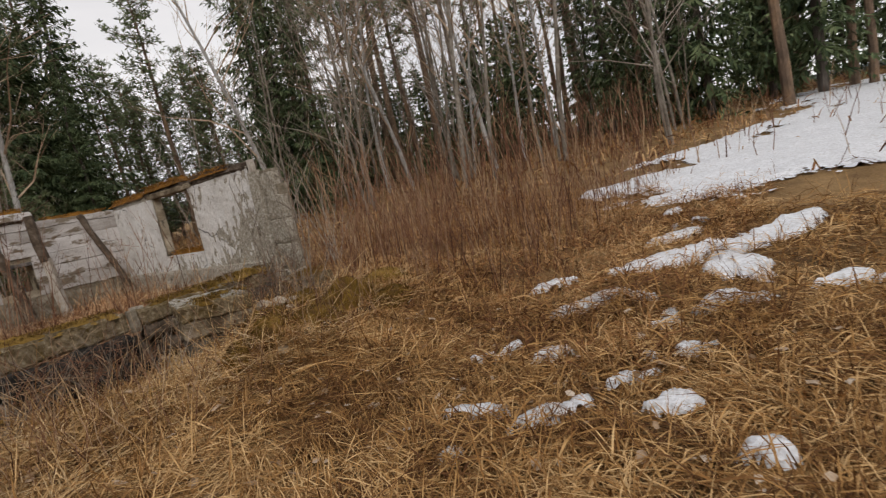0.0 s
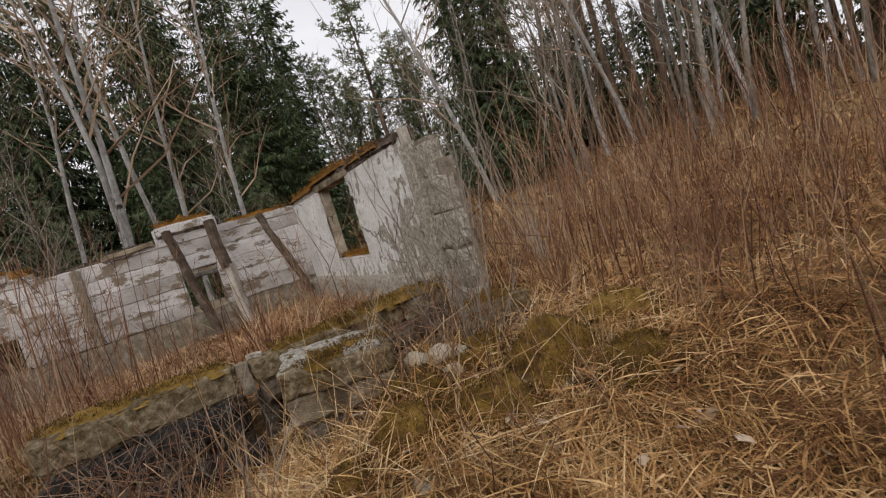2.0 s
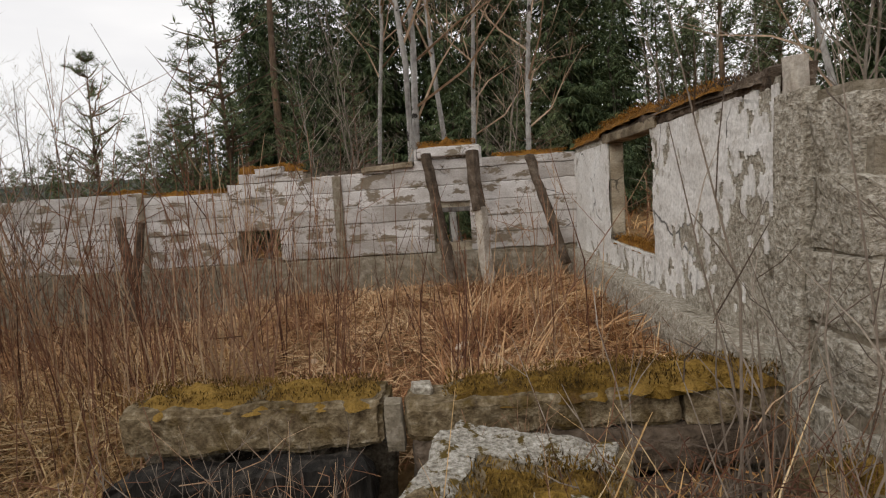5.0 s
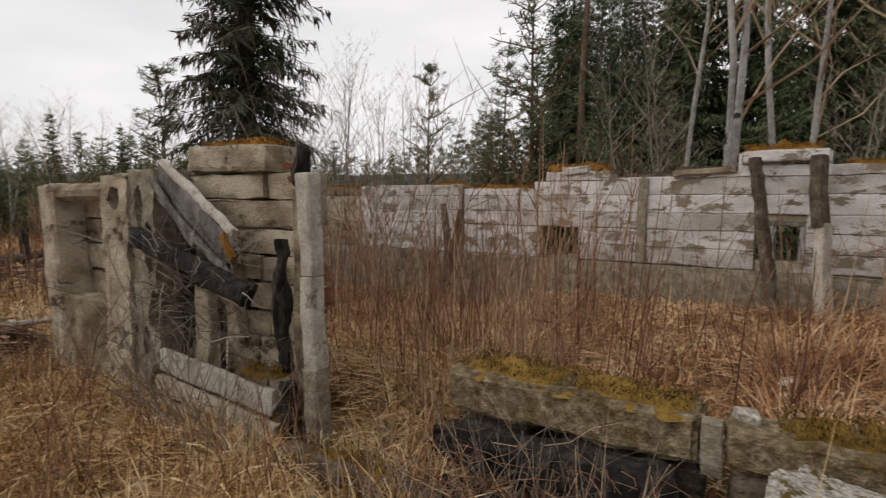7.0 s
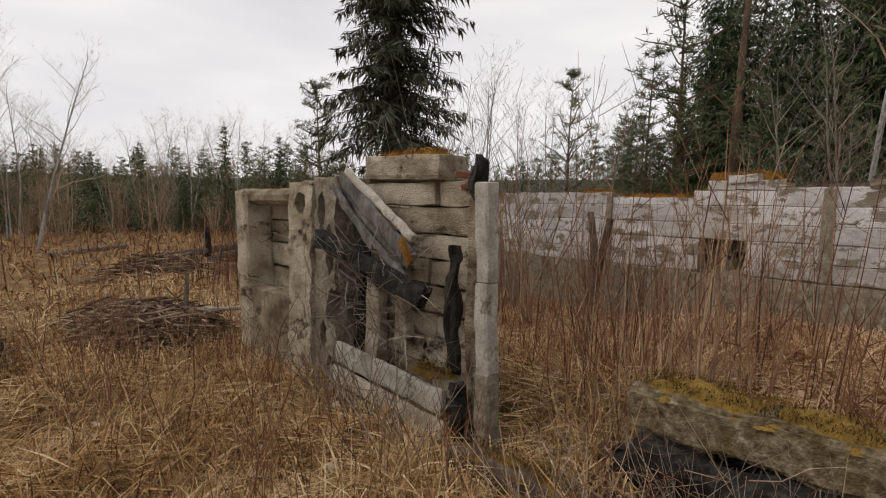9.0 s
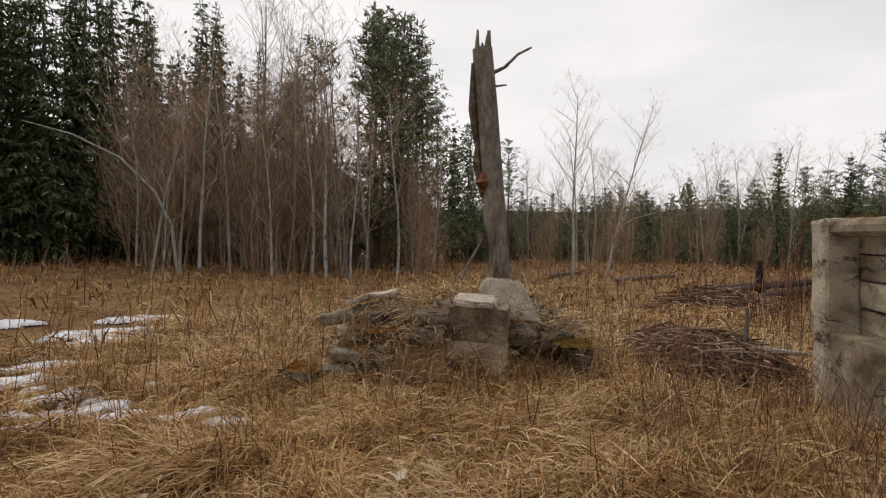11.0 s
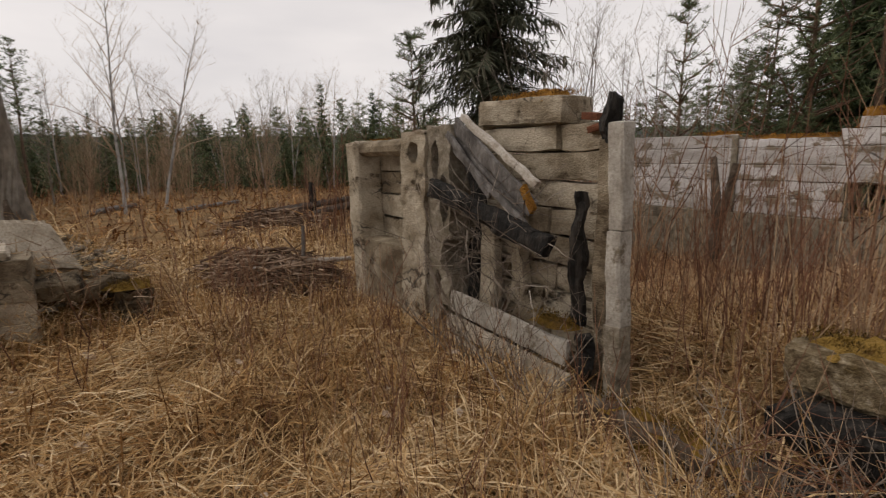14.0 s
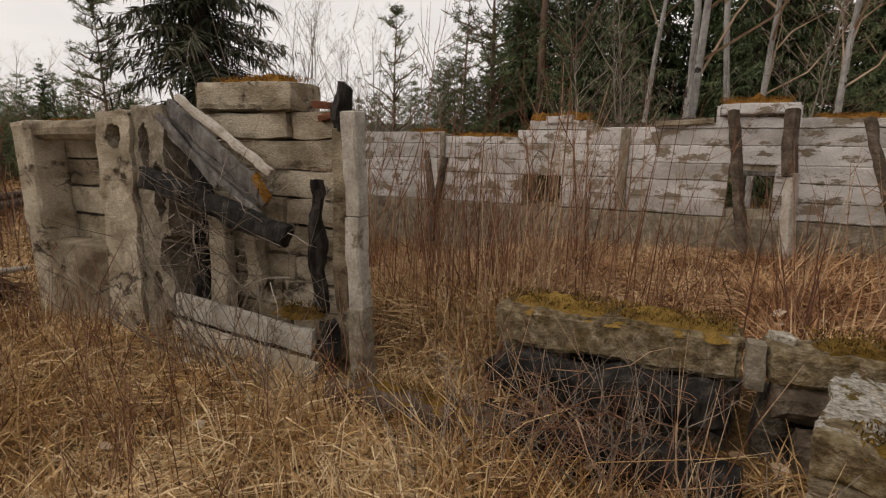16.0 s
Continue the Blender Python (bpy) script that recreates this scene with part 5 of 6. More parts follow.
# south-west: thicket, pines and tall spruces, a lost house behind
for yaw, d, k, h in [(107, 30, "pine", 14), (104, 29, "pine", 12.5), (109, 33, "pine", 15), (101.5, 27, "bushy", 8.5), (106, 34, "spruce", 12), (98.5, 30, "bushy", 8.0), (126, 34, "spruce", 11.5), (124, 37, "spruce", 11), (139, 33, "spruce", 14.5), (136, 35, "spruce", 15), (133, 36, "spruce", 16), (131, 38, "spruce", 15.5), (143, 30, "spruce", 14), (146, 28, "spruce", 13), (141, 36, "spruce", 16), (150, 30, "spruce", 14), (128, 40, "spruce", 13),
                     (117, 33, "bushy", 10.5), (122, 40, "spruce", 13), (114, 40, "far", 10), (119, 40, "far", 9), (132, 30, "far", 4), (128, 29, "far", 3.5), (100, 36, "far", 8), (96, 36, "bushy", 6)]:
    plant(k, yaw, d, h)
for i in range(22):
    yaw = rt.uniform(99, 132)
    plant("thicket", yaw, rt.uniform(21, 29) + 0.12 * (yaw - 99), rt.uniform(5.5, 10.0) if yaw > 108 else rt.uniform(3.5, 6))
for yaw, d, h, pk in [(120, 26, 11.5, 0), (117, 27, 10, 1), (113, 25, 9.5, 0), (129, 24, 5.8, 2), (127.5, 24, 7.2, 1), (124, 23, 4.2, 0), (109, 24, 8, 2)]:
    plant("birch" if pk else "alder", yaw, d, h, pk)
# east and north-east hillside: tall pines over dark spruces
for i in range(54):
    yaw = -18 - 82 * (i + rt.random()) / 54
    d, mid = rt.uniform(19, 36), -71 < yaw < -35
    if -34 < yaw < -18.5:
        plant("bushy", yaw, rt.uniform(30, 36), rt.uniform(5.0, 7.0))
    elif mid:
        plant("pine", yaw, d + 4, rt.uniform(15, 19))
    else:
        plant(rt.choice(("pine", "spruce", "pine")), yaw, d, rt.uniform(13, 18))
plant("pine", -25.6, 30, 15.5, 1)
plant("pine", -21, 33, 11, 0)
plant("pine", -29, 34, 11, 2)
plant("pine", -23, 38, 11, 1)
plant("pine", -27.5, 32, 11, 0)
plant("pine", -20, 28, 10, 2)
for yaw, d, h in ((106, 22, 7.5), (111, 21, 6.5), (115, 23, 8.5), (119, 22, 7), (123, 24, 8), (130, 23, 6), (102, 23, 6)):
    plant("birch", yaw, d, h)
for yaw in (-35.5, -38, -40, -15.5, -13, -73, -76, -79, -82, -86, -90):
    plant("spruce", yaw + rt.uniform(-1, 1), rt.uniform(20, 26.5), rt.uniform(10, 15))
for i in range(32):
    yaw = rt.uniform(-66, -34) if i % 3 else rt.uniform(-95, -34)
    plant(rt.choice(("birch", "alder", "alder")), yaw, rt.uniform(14, 26), rt.uniform(7, 12))
for i in range(40):
    yaw = -100 + 122 * (i + rt.random()) / 40
    if not -34 < yaw < -18:
        d = rt.uniform(28, 46)
        plant("far", yaw, d, rt.uniform(7.0, 9.5) if -71 < yaw < -34 else rt.uniform(8, 15))
for i in range(22):
    yaw, d = 97 + 52 * (i + rt.random()) / 22, rt.uniform(34, 46)
    plant("far", yaw, d, rt.uniform(6, 10))
for yaw, d, h in ((138, 29, 15), (141, 31, 17), (135, 31, 16), (144, 27, 15), (133.5, 33, 17), (147, 26, 14), (130, 34, 14), (125.5, 33, 12), (127.5, 35, 12), (149, 29, 15)):
    plant("mid", yaw, d, h)
for yaw, d, h in ((105, 28, 12), (108.5, 29, 13.5), (103, 31, 11), (118, 31, 10), (116, 34, 10)):
    plant("bushy", yaw, d, h)
for i in range(26):
    yaw = -36 - 30 * (i + rt.random()) / 26
    plant("far" if i % 3 else "bushy", yaw, rt.uniform(27, 40), rt.uniform(6.0, 9.0))
for i in range(9):
    plant("bushy", -19 - 14 * (i + rt.random()) / 9, rt.uniform(27, 36), rt.uniform(7.5, 10.5))
for i in range(60):
    d = rt.uniform(30, 46)
    plant(("bushy", "far", "far")[i % 3], 60 + 38 * (i + rt.random()) / 60, d, d * math.tan(radians(rt.uniform(1.8, 3.6))) + 1.6)
for yaw, d, k, h in ((117.5, 25, "alder", 12.5), (119.5, 27, "alder", 12), (115, 29, "bushy", 12), (124, 30, "mid", 12.5), (116, 26, "thicket", 9), (121.5, 26, "thicket", 8.5), (107.5, 28, "bushy", 13.5), (106, 30, "bushy", 14)):
    plant(k, yaw, d, h)
for i in range(10):
    plant(("alder", "birch")[i % 2], 104 + 30 * (i + rt.random()) / 10, rt.uniform(22, 27), rt.uniform(6.5, 10.0))
for i in range(6):
    plant("mid", 117 + 24 * (i + rt.random()) / 6, rt.uniform(31, 36), rt.uniform(12, 15))
for i in range(34):
    d = rt.uniform(34, 52)
    plant("bushy", 58 + 40 * (i + rt.random()) / 34, d, d * math.tan(radians(rt.uniform(2.8, 4.6))) + 1.4)
# closing the place behind
for i in range(24):
    plant(rt.choice(("far", "pine", "far")), 150 + 112 * (i + rt.random()) / 24, rt.uniform(32, 46), rt.uniform(9, 14))

for k, (kind, v) in enumerate((kind, v) for kind in POOL for v in range(len(POOL[kind])) if (kind, v) not in USED):
    POOL[kind][v].matrix_basis = pose(-6 + 5 * k, -38, ground_z(-6 + 5 * k, -38))

# far wooded ridge
rb_ = MB()
NR = 160
for k in range(NR + 1):
    a = radians(-20 + 400 * k / NR)
    el = 2.7 + 0.6 * math.sin(a * 2.3 + 0.6) + 0.5 * noise.noise(Vector((a * 2, 0, 3)))
    for dist, hh in ((620, -20.0), (760, 760 * math.tan(radians(el * 0.6))), (900, 900 * math.tan(radians(max(1.2, el))) + 3 * noise.noise(Vector((a * 60, 1, 0)))), (1100, -30)):
        rb_.v.append(Vector((-dist * math.sin(a), dist * math.cos(a), hh)))
rb_.f = [(4 * k + j, 4 * k + 4 + j, 4 * k + 5 + j, 4 * k + 1 + j) for k in range(NR) for j in range(3)]
tagged(new("backdrop", rb_.mesh("backdrop", M_RIDGE, True)), "distant wooded ridge under grey sky", "hill", kind="structure")

# a thin birch bent over in an arc at the wood edge
arc = thing("birch_tree", (EYE0.x - 23 * math.sin(radians(127.6)), EYE0.y + 23 * math.cos(radians(127.6)), 0), "thin pale birch bent over in a long arc", "tree")
b = MB()
bend = [(127.6, -0.4), (128.2, 1.6), (129.6, 2.9), (132.4, 4.1), (136.0, 4.8), (139.5, 5.1)]
b.tube([(EYE0.x - 23 * math.sin(radians(a)), EYE0.y + 23 * math.cos(radians(a)), z) for a, z in bend], [0.075, 0.065, 0.055, 0.045, 0.03, 0.012], 7)
part("trunk", b.mesh("trunk", M_BIRCH), arc)

# grey house lost in the thicket
hx, hy = EYE0.x - 34 * math.sin(radians(115.5)), EYE0.y + 34 * math.cos(radians(115.5))
house = thing("house", (hx, hy, ground_z(hx, hy)), "abandoned grey house half hidden by bare thicket", "house")
hm = pose(hx, hy, ground_z(hx, hy), 0, 0, 25)
for nm, bx, m_ in (("wall", (-4.2, 4.2, -3, 3, -0.5, 4.3), M_HOUSE), ("window", (3.0, 3.9, 0, 0, 0, 0), None)):
    if m_:
        b = MB()
        b.box(*bx)
        o = part(nm, b.mesh(nm, m_), house)
        o.matrix_basis = hm
for wx, wy, w, h_ in ((-2.6, 1.0, 0.9, 1.3), (0.0, 1.0, 0.9, 1.3), (2.4, 1.0, 0.9, 1.3), (-1.2, 2.9, 0.8, 1.0)):
    for fx, fy, sx, sy in ((wx, 3.02, w, 0.06), (wx, -3.02, w, 0.06)):
        b = MB()
        b.box(fx - sx / 2, fx + sx / 2, fy - sy / 2, fy + sy / 2, wy, wy + h_)
        o = part("window", b.mesh("window", M_DARK), house, "dark broken window")
        o.matrix_basis = hm
    b = MB()
    b.box(4.0, 4.23, wx * 0.8 - w / 2, wx * 0.8 + w / 2, wy, wy + h_)
    o = part("window", b.mesh("window", M_DARK), house, "dark broken window")
    o.matrix_basis = hm
b = MB()
b.v = [Vector(p) for p in ((-4.6, -3.4, 4.2), (4.6, -3.4, 4.2), (4.6, 3.4, 4.2), (-4.6, 3.4, 4.2), (-4.6, 0, 6.4), (4.6, 0, 6.4))]
b.f = [(0, 1, 5, 4), (2, 3, 4, 5), (0, 4, 3), (1, 2, 5), (0, 3, 2, 1)]
o = part("roof", b.mesh("roof", M_ROOF), house)
o.matrix_basis = hm

# ---------------------------------------------------------------- mound of rubble and the snag
def block_at(nm, size, at, m_, seed, rot=(0, 0, 0), label="broken concrete block in the rubble mound", cat="concrete block", group="rubble of the mound", cuts=9, amp=0.085):
    return tagged(put(nm, size, at, m_, None, rot=rot, cell=0.04, amp=amp * 0.55, seed=seed, round_=0.10, freq=4.0), label, cat, group)


MX, MY = -4.75, 2.2


def mound_z(x, y):
    f = math.hypot((x - MX) / 1.74, (y - MY) / 1.75)
    return 0.74 * (1 - f ** 3.2) ** 0.9 + 0.24 * math.exp(-(x + 3.62) ** 2 / 0.06 - (y - 2.4) ** 2 / 0.25) if f < 1 else 0.0


mb_ = MB()
for r in range(21):
    for k in range(72):
        t = 6.2832 * k / 72
        f = r / 20
        px, py = MX + 1.74 * f * math.cos(t), MY + 1.75 * f * math.sin(t)
        z = ground_z(px, py) + mound_z(px, py) + 0.16 * (1 - f * f) * noise.noise(Vector((px * 3, py * 3, 9))) - (0.05 if r == 20 else 0)
        mb_.v.append(Vector((px, py, z)))
mb_.f = [(r * 72 + k, r * 72 + (k + 1) % 72, (r + 1) * 72 + (k + 1) % 72, (r + 1) * 72 + k) for r in range(20) for k in range(72)]
tagged(new("rubble_mound", mb_.mesh("rubble_mound", M_SOIL, True)), "low mound of earth, rubble and dead grass", "mound", kind="structure")
chunk = thing("wall_chunk", (-3.46, 2.64, 0.0), "upright broken-off chunk of coursed concrete wall in the rubble mound", "concrete block", "rubble of the mound")
for i, (z0, z1, w_, dy) in enumerate(((-0.05, 0.16, 0.62, 0.0), (0.16, 0.34, 0.60, 0.01), (0.34, 0.52, 0.61, -0.01), (0.52, 0.69, 0.57, 0.015), (0.69, 0.85, 0.58, 0.0))):
    put("course", (0.42, w_, z1 - z0 + 0.002), (-3.46 + 0.012 * (i % 2), 2.645 + dy, (z0 + z1) / 2), M_CONC, chunk, cell=0.035, amp=0.016, round_=0.02, freq=5.0, seed=301 + i, rot=(rb.uniform(-1.5, 1.5), rb.uniform(-2, 2), rb.uniform(-2, 2)))
put("cap", (0.46, 0.44, 0.085), (-3.50, 2.58, 0.885), M_STONE, chunk, cell=0.03, amp=0.02, round_=0.35, seed=307, rot=(-4, 3, 4), label="rounded paler cap of cement")
chunk = thing("wall_chunk", (-3.62, 2.12, 0.0), "dark broken chunk of coursed concrete wall in the rubble mound", "concrete block", "rubble of the mound")
for i, (z0, z1, w_, dx) in enumerate(((-0.05, 0.20, 0.40, 0.05), (0.20, 0.40, 0.36, -0.03), (0.40, 0.60, 0.40, 0.0), (0.60, 0.78, 0.44, -0.04))):
    # lower two courses darker than the upper two
    put("course", (0.40, w_, z1 - z0 - 0.008), (-3.56 + dx, 2.13, (z0 + z1) / 2), M_SOOT_SHADE if i < 2 else M_AGG, chunk, cell=0.035, amp=0.035, round_=0.12, freq=5.0, seed=317 + i, rot=(rb.uniform(-4, 4), rb.uniform(-4, 4), rb.uniform(-6, 6)))
for i, (x, y, z, lx, ly, lz, r3) in enumerate(((-3.62, 1.55, 0.44, 0.34, 0.42, 0.16, -12), (-3.45, 1.25, 0.28, 0.36, 0.46, 0.13, 8), (-3.40, 1.62, 0.20, 0.34, 0.40, 0.26, -5), (-3.34, 1.14, 0.06, 0.34, 0.44, 0.24, 6), (-3.9, 1.7, 0.62, 0.3, 0.36, 0.16, 20))):
    block_at("concrete_block", (lx, ly, lz), (x, y, z), M_AGG if i % 2 else M_RUBBLE, 340 + i, (rb.uniform(-6, 6), rb.uniform(-8, 8), r3), amp=0.05)
block_at("concrete_slab", (0.4, 0.45, 0.30), (-3.15, 0.80, 0.0), M_BROWNW, 308, (0, 0, -12), "dark mossy lump at the foot of the rubble mound")
block_at("concrete_slab", (0.22, 1.02, 0.14), (-4.25, 1.02, 0.60), M_AGG, 309, (15, -6, 4), "long tilted kerb-like concrete piece on the mound")
block_at("concrete_slab", (0.30, 0.62, 0.06), (-4.25, 1.22, 0.80), M_STONE, 310, (12, -4, 4), "pale flat concrete slab on the mound")
block_at("concrete_block", (0.30, 0.36, 0.22), (-3.75, 1.5, 0.58), M_RUBBLE, 311, (12, 5, 30))
block_at("concrete_block", (0.26, 0.34, 0.2), (-3.45, 3.08, 0.55), M_RUBBLE, 312, (4, 12, -8))
block_at("concrete_block", (0.30, 0.5, 0.14), (-3.7, 3.35, 0.48), M_RUBBLE, 313, (8, 4, 20))
block_at("concrete_block", (0.34, 0.3, 0.36), (-3.65, 3.62, 0.28), M_RUBBLE, 314, (0, 0, 12))
boulder = block_at("boulder", (0.40, 0.84, 0.50), (-4.05, 2.86, 0.80), M_STONE, 321, (-4, -22, 4), "big pale angular boulder on top of the rubble mound", "boulder", "", 7, 0.035)
for v in boulder.data.vertices:
    up_ = v.co.z / 0.50 + 0.5
    v.co.y = v.co.y * (1 - 0.50 * up_) - 0.05 * up_
for i in range(26):
    a, f = rb.uniform(0, 6.28), rb.uniform(0.2, 0.95)
    px, py = MX + 1.3 * f * math.cos(a) + 0.3, MY + 1.7 * f * math.sin(a)
    stone(px, py, ground_z(px, py) + 0.74 * (1 - f ** 3.2) ** 0.9 + 0.02, rb.uniform(0.04, 0.11), 330 + i, M_RUBBLE if i % 3 else M_STONE, "small broken stone on the rubble mound", "rubble of the mound")
db, rd = MB(), random.Random(77)
for _ in range(1100):
    a, f = rd.uniform(0, 6.283), rd.random() ** 0.6 * 0.97
    px, py = MX + 1.55 * f * math.cos(a), MY + 1.7 * f * math.sin(a)
    p = Vector((px, py, ground_z(px, py) + mound_z(px, py) + rd.uniform(0.0, 0.09)))
    t, s = rd.uniform(0, 6.283), rd.uniform(0.02, 0.085)
    u, v, w = Vector((math.cos(t), math.sin(t), rd.uniform(-0.5, 0.5))) * s, Vector((-math.sin(t), math.cos(t), rd.uniform(-0.4, 0.4))) * s * rd.uniform(0.4, 0.9), Vector((0, 0, s * rd.uniform(0.2, 0.6)))
    i = len(db.v)
    db.v += [p - u - v, p + u * 0.9 - v, p + u + v * 0.8, p - u * 0.8 + v, p - u * 0.8 - v * 0.7 + w, p + u * 0.7 - v * 0.8 + w, p + u * 0.8 + v * 0.6 + w, p - u * 0.6 + v * 0.8 + w]
    db.f += [(i, i + 1, i + 5, i + 4), (i + 1, i + 2, i + 6, i + 5), (i + 2, i + 3, i + 7, i + 6), (i + 3, i, i + 4, i + 7), (i + 4, i + 5, i + 6, i + 7)]
tagged(new("rubble_debris", db.mesh("rubble_debris", M_AGG)), "loose chips of concrete and earth on the mound", "rubble", kind="stuff")
for i, (x0, x1, y0, y1, zt) in enumerate(((-3.35, -2.98, 0.6, 1.0, 0.16), (-3.75, -3.42, 1.35, 1.75, 0.53), (-3.7, -3.4, 3.4, 3.8, 0.5), (-3.6, -3.28, 1.05, 1.45, 0.35))):
    tagged(moss_mat("moss_cushion", x0, x1, y0, y1, lambda x, y, z=zt: z, M_ORANGE if i < 2 else M_MOSS, 350 + i, 0.05), "rust-coloured moss on the rubble", "moss", "moss on the ruin")

SX, SY = EYE0.x - 9.2 * math.sin(radians(95.0)), EYE0.y + 9.2 * math.cos(radians(95.0))
snag = thing("dead_tree", (SX, SY, ground_z(SX, SY)), "dead broken-off grey trunk with peeling bark", "dead tree")
b = MB()
SP = [(SX - 0.02, SY + 0.0, -0.3), (SX, SY - 0.04, 0.8), (SX + 0.0, SY - 0.15, 1.8), (SX, SY - 0.25, 2.8), (SX, SY - 0.34, 3.8), (SX, SY - 0.43, 4.75)]
b.tube(SP, [0.25, 0.215, 0.195, 0.185, 0.18, 0.17], 14, wob=0.05, rng=rb)
for k in range(7):
    a = 0.9 * k
    p = Vector((SX + 0.11 * math.cos(a), SY - 0.43 + 0.11 * math.sin(a), 4.7))
    b.tube([p, p + Vector((0.01, 0.01, rb.uniform(0.1, 0.4)))], [0.045, 0.012], 4)
snag_trunk = part("trunk", b.mesh("trunk", M_ALDER), snag)
b = MB()
b.tube([(SX, SY - 0.34, 4.3), (SX + 0.02, SY - 0.04, 4.42), (SX + 0.03, SY + 0.17, 4.62), (SX, SY + 0.4, 4.74)], [0.04, 0.03, 0.025, 0.018], 6)
b.tube([(SX, SY - 0.3, 4.1), (SX + 0.02, SY + 0.0, 4.12)], [0.03, 0.012], 5)
part("dead_branch", b.mesh("dead_branch", M_ALDER), snag)
for pts, rad in (([(0.05, -0.45, 2.9), (0.06, -0.56, 3.7), (0.05, -0.58, 4.5)], [0.04, 0.07, 0.03]), ([(0.06, -0.38, 2.2), (0.07, -0.47, 2.8), (0.05, -0.47, 3.3)], [0.04, 0.07, 0.04]),
                 ([(0.14, -0.02, 0.2), (0.18, -0.08, 0.8), (0.16, -0.12, 1.1)], [0.06, 0.07, 0.02]), ([(0.1, -0.37, 1.35), (0.1, -0.43, 1.6)], [0.10, 0.05])):
    b = MB()
    b.tube([(SX + x, SY + y, z) for x, y, z in pts], rad, 8, wob=0.4, rng=rb)
    part("loose_bark", b.mesh("loose_bark", M_BROWNW), snag_trunk, "dark strip of loose bark")
b = MB()
b.tube([(SX + 0.12, SY - 0.36, 2.3), (SX + 0.14, SY - 0.38, 2.45), (SX + 0.12, SY - 0.38, 2.62)], [0.06, 0.13, 0.05], 8, wob=0.35, rng=rb)
part("bracket_fungus", b.mesh("bracket_fungus", M_BRICK), snag_trunk, "orange bracket fungus on dead wood")
b = MB()
b.tube([(SX + 0.5, SY - 0.9, 0.2), (SX + 0.3, SY - 0.6, 1.0), (SX + 0.15, SY - 0.35, 1.5)], [0.03, 0.025, 0.015], 5)
tagged(new("leaning_branch", b.mesh("leaning_branch", M_GREYW)), "thin grey branch leaning on the dead trunk", "branch")

# ---------------------------------------------------------------- brush heap, logs, far debris
def heap(name, x, y, lx, ly, h, n, seed, turn, material, label):
    r, b = random.Random(seed), MB()
    for _ in range(n):
        ang, f = r.uniform(0, 6.283), math.sqrt(r.random())
        u, v = f * math.cos(ang) * 0.8, f * math.sin(ang) * 0.8
        px, py = x + u * lx * math.cos(turn) - v * ly * math.sin(turn), y + u * lx * math.sin(turn) + v * ly * math.cos(turn)
        z = ground_z(px, py) + h * max(0.06, 1 - (u * u + v * v) * 1.5) * r.random() ** 0.6
        a = turn + r.gauss(0, 1.1)
        L = r.uniform(0.25, 0.95) * min(1.0, 0.4 + max(lx, ly) / 3)
        d = Vector((math.cos(a), math.sin(a), r.gauss(0, 0.2)))
        m_ = Vector((r.uniform(-0.06, 0.06), r.uniform(-0.06, 0.06), r.uniform(-0.02, 0.08)))
        p = Vector((px, py, z))
        b.tube([p - d * L / 2, p + m_, p + d * L / 2], [r.uniform(0.006, 0.018), r.uniform(0.006, 0.016), 0.004], 4, cap=False)
    return tagged(new(name, b.mesh(name, material)), label, "brush heap", kind="stuff")


heap("brush_heap", -4.0, 5.1, 1.05, 0.6, 0.46, 620, 401, 0.75, M_HEAP, "tangled heap of brown brushwood and branches")
heap("brush_heap", -4.8, 4.85, 0.75, 0.5, 0.36, 320, 402, 0.9, M_HEAP, "tangled heap of brown brushwood and branches")
heap("brush_heap", -9.4, 6.7, 1.7, 0.6, 0.50, 520, 403, 1.9, M_HEAP, "long dark bank of brushwood and stumps")
heap("brush_heap", -12.0, 9.8, 2.0, 0.7, 0.55, 420, 404, 1.9, M_HEAP, "long dark bank of brushwood and stumps")
for i, (a, b_, ra, m_, lab) in enumerate((
        ((-3.95, 4.75, 0.42), (-3.85, 5.9, 0.45), 0.032, M_PALEW, "peeled pale log beside the brush heap"),
        ((-5.6, 5.1, 0.30), (-4.5, 5.9, 0.33), 0.03, M_PALEW, "peeled pale log on the brush heap"),
        ((-5.2, 4.6, 0.2), (-3.9, 5.2, 0.3), 0.04, M_BARK, "dark barked log in the brush heap"),
        ((-9.5, 6.2, 0.42), (-11.8, 9.6, 0.55), 0.09, M_BARK, "dark fallen log on the far bank"),
        ((-10.4, 7.8, 0.3), (-12.4, 11.0, 0.5), 0.08, M_BARK, "dark fallen log on the far bank"),
        ((-16.0, 5.6, 0.05), (-18.6, 8.0, 0.08), 0.08, M_GREYW, "far greyish fallen log at the wood edge"),
        ((-17.5, 3.4, 0.0), (-20.0, 4.8, 0.02), 0.09, M_GREYW, "far greyish fallen log at the wood edge"),
        ((-10.6, 7.9, 0.2), (-10.7, 7.95, 1.05), 0.09, M_CHAR, "black charred stump on the far bank"),
        ((-3.7, 5.2, 0.0), (-4.05, 5.4, 0.85), 0.025, M_BARK, "dark crooked stick by the column"))):
    b = MB()
    a, b_ = Vector(a), Vector(b_)
    mid = a.lerp(b_, 0.5) + Vector((0.03, 0.02, 0.03))
    b.tube([a, a.lerp(mid, 0.5), mid, mid.lerp(b_, 0.5), b_], [ra, ra * 1.05, ra * 0.95, ra * 0.9, ra * 0.75], 9, wob=0.08, rng=rb)
    tagged(new("log", b.mesh("log", m_)), lab, "log", "logs and stumps")

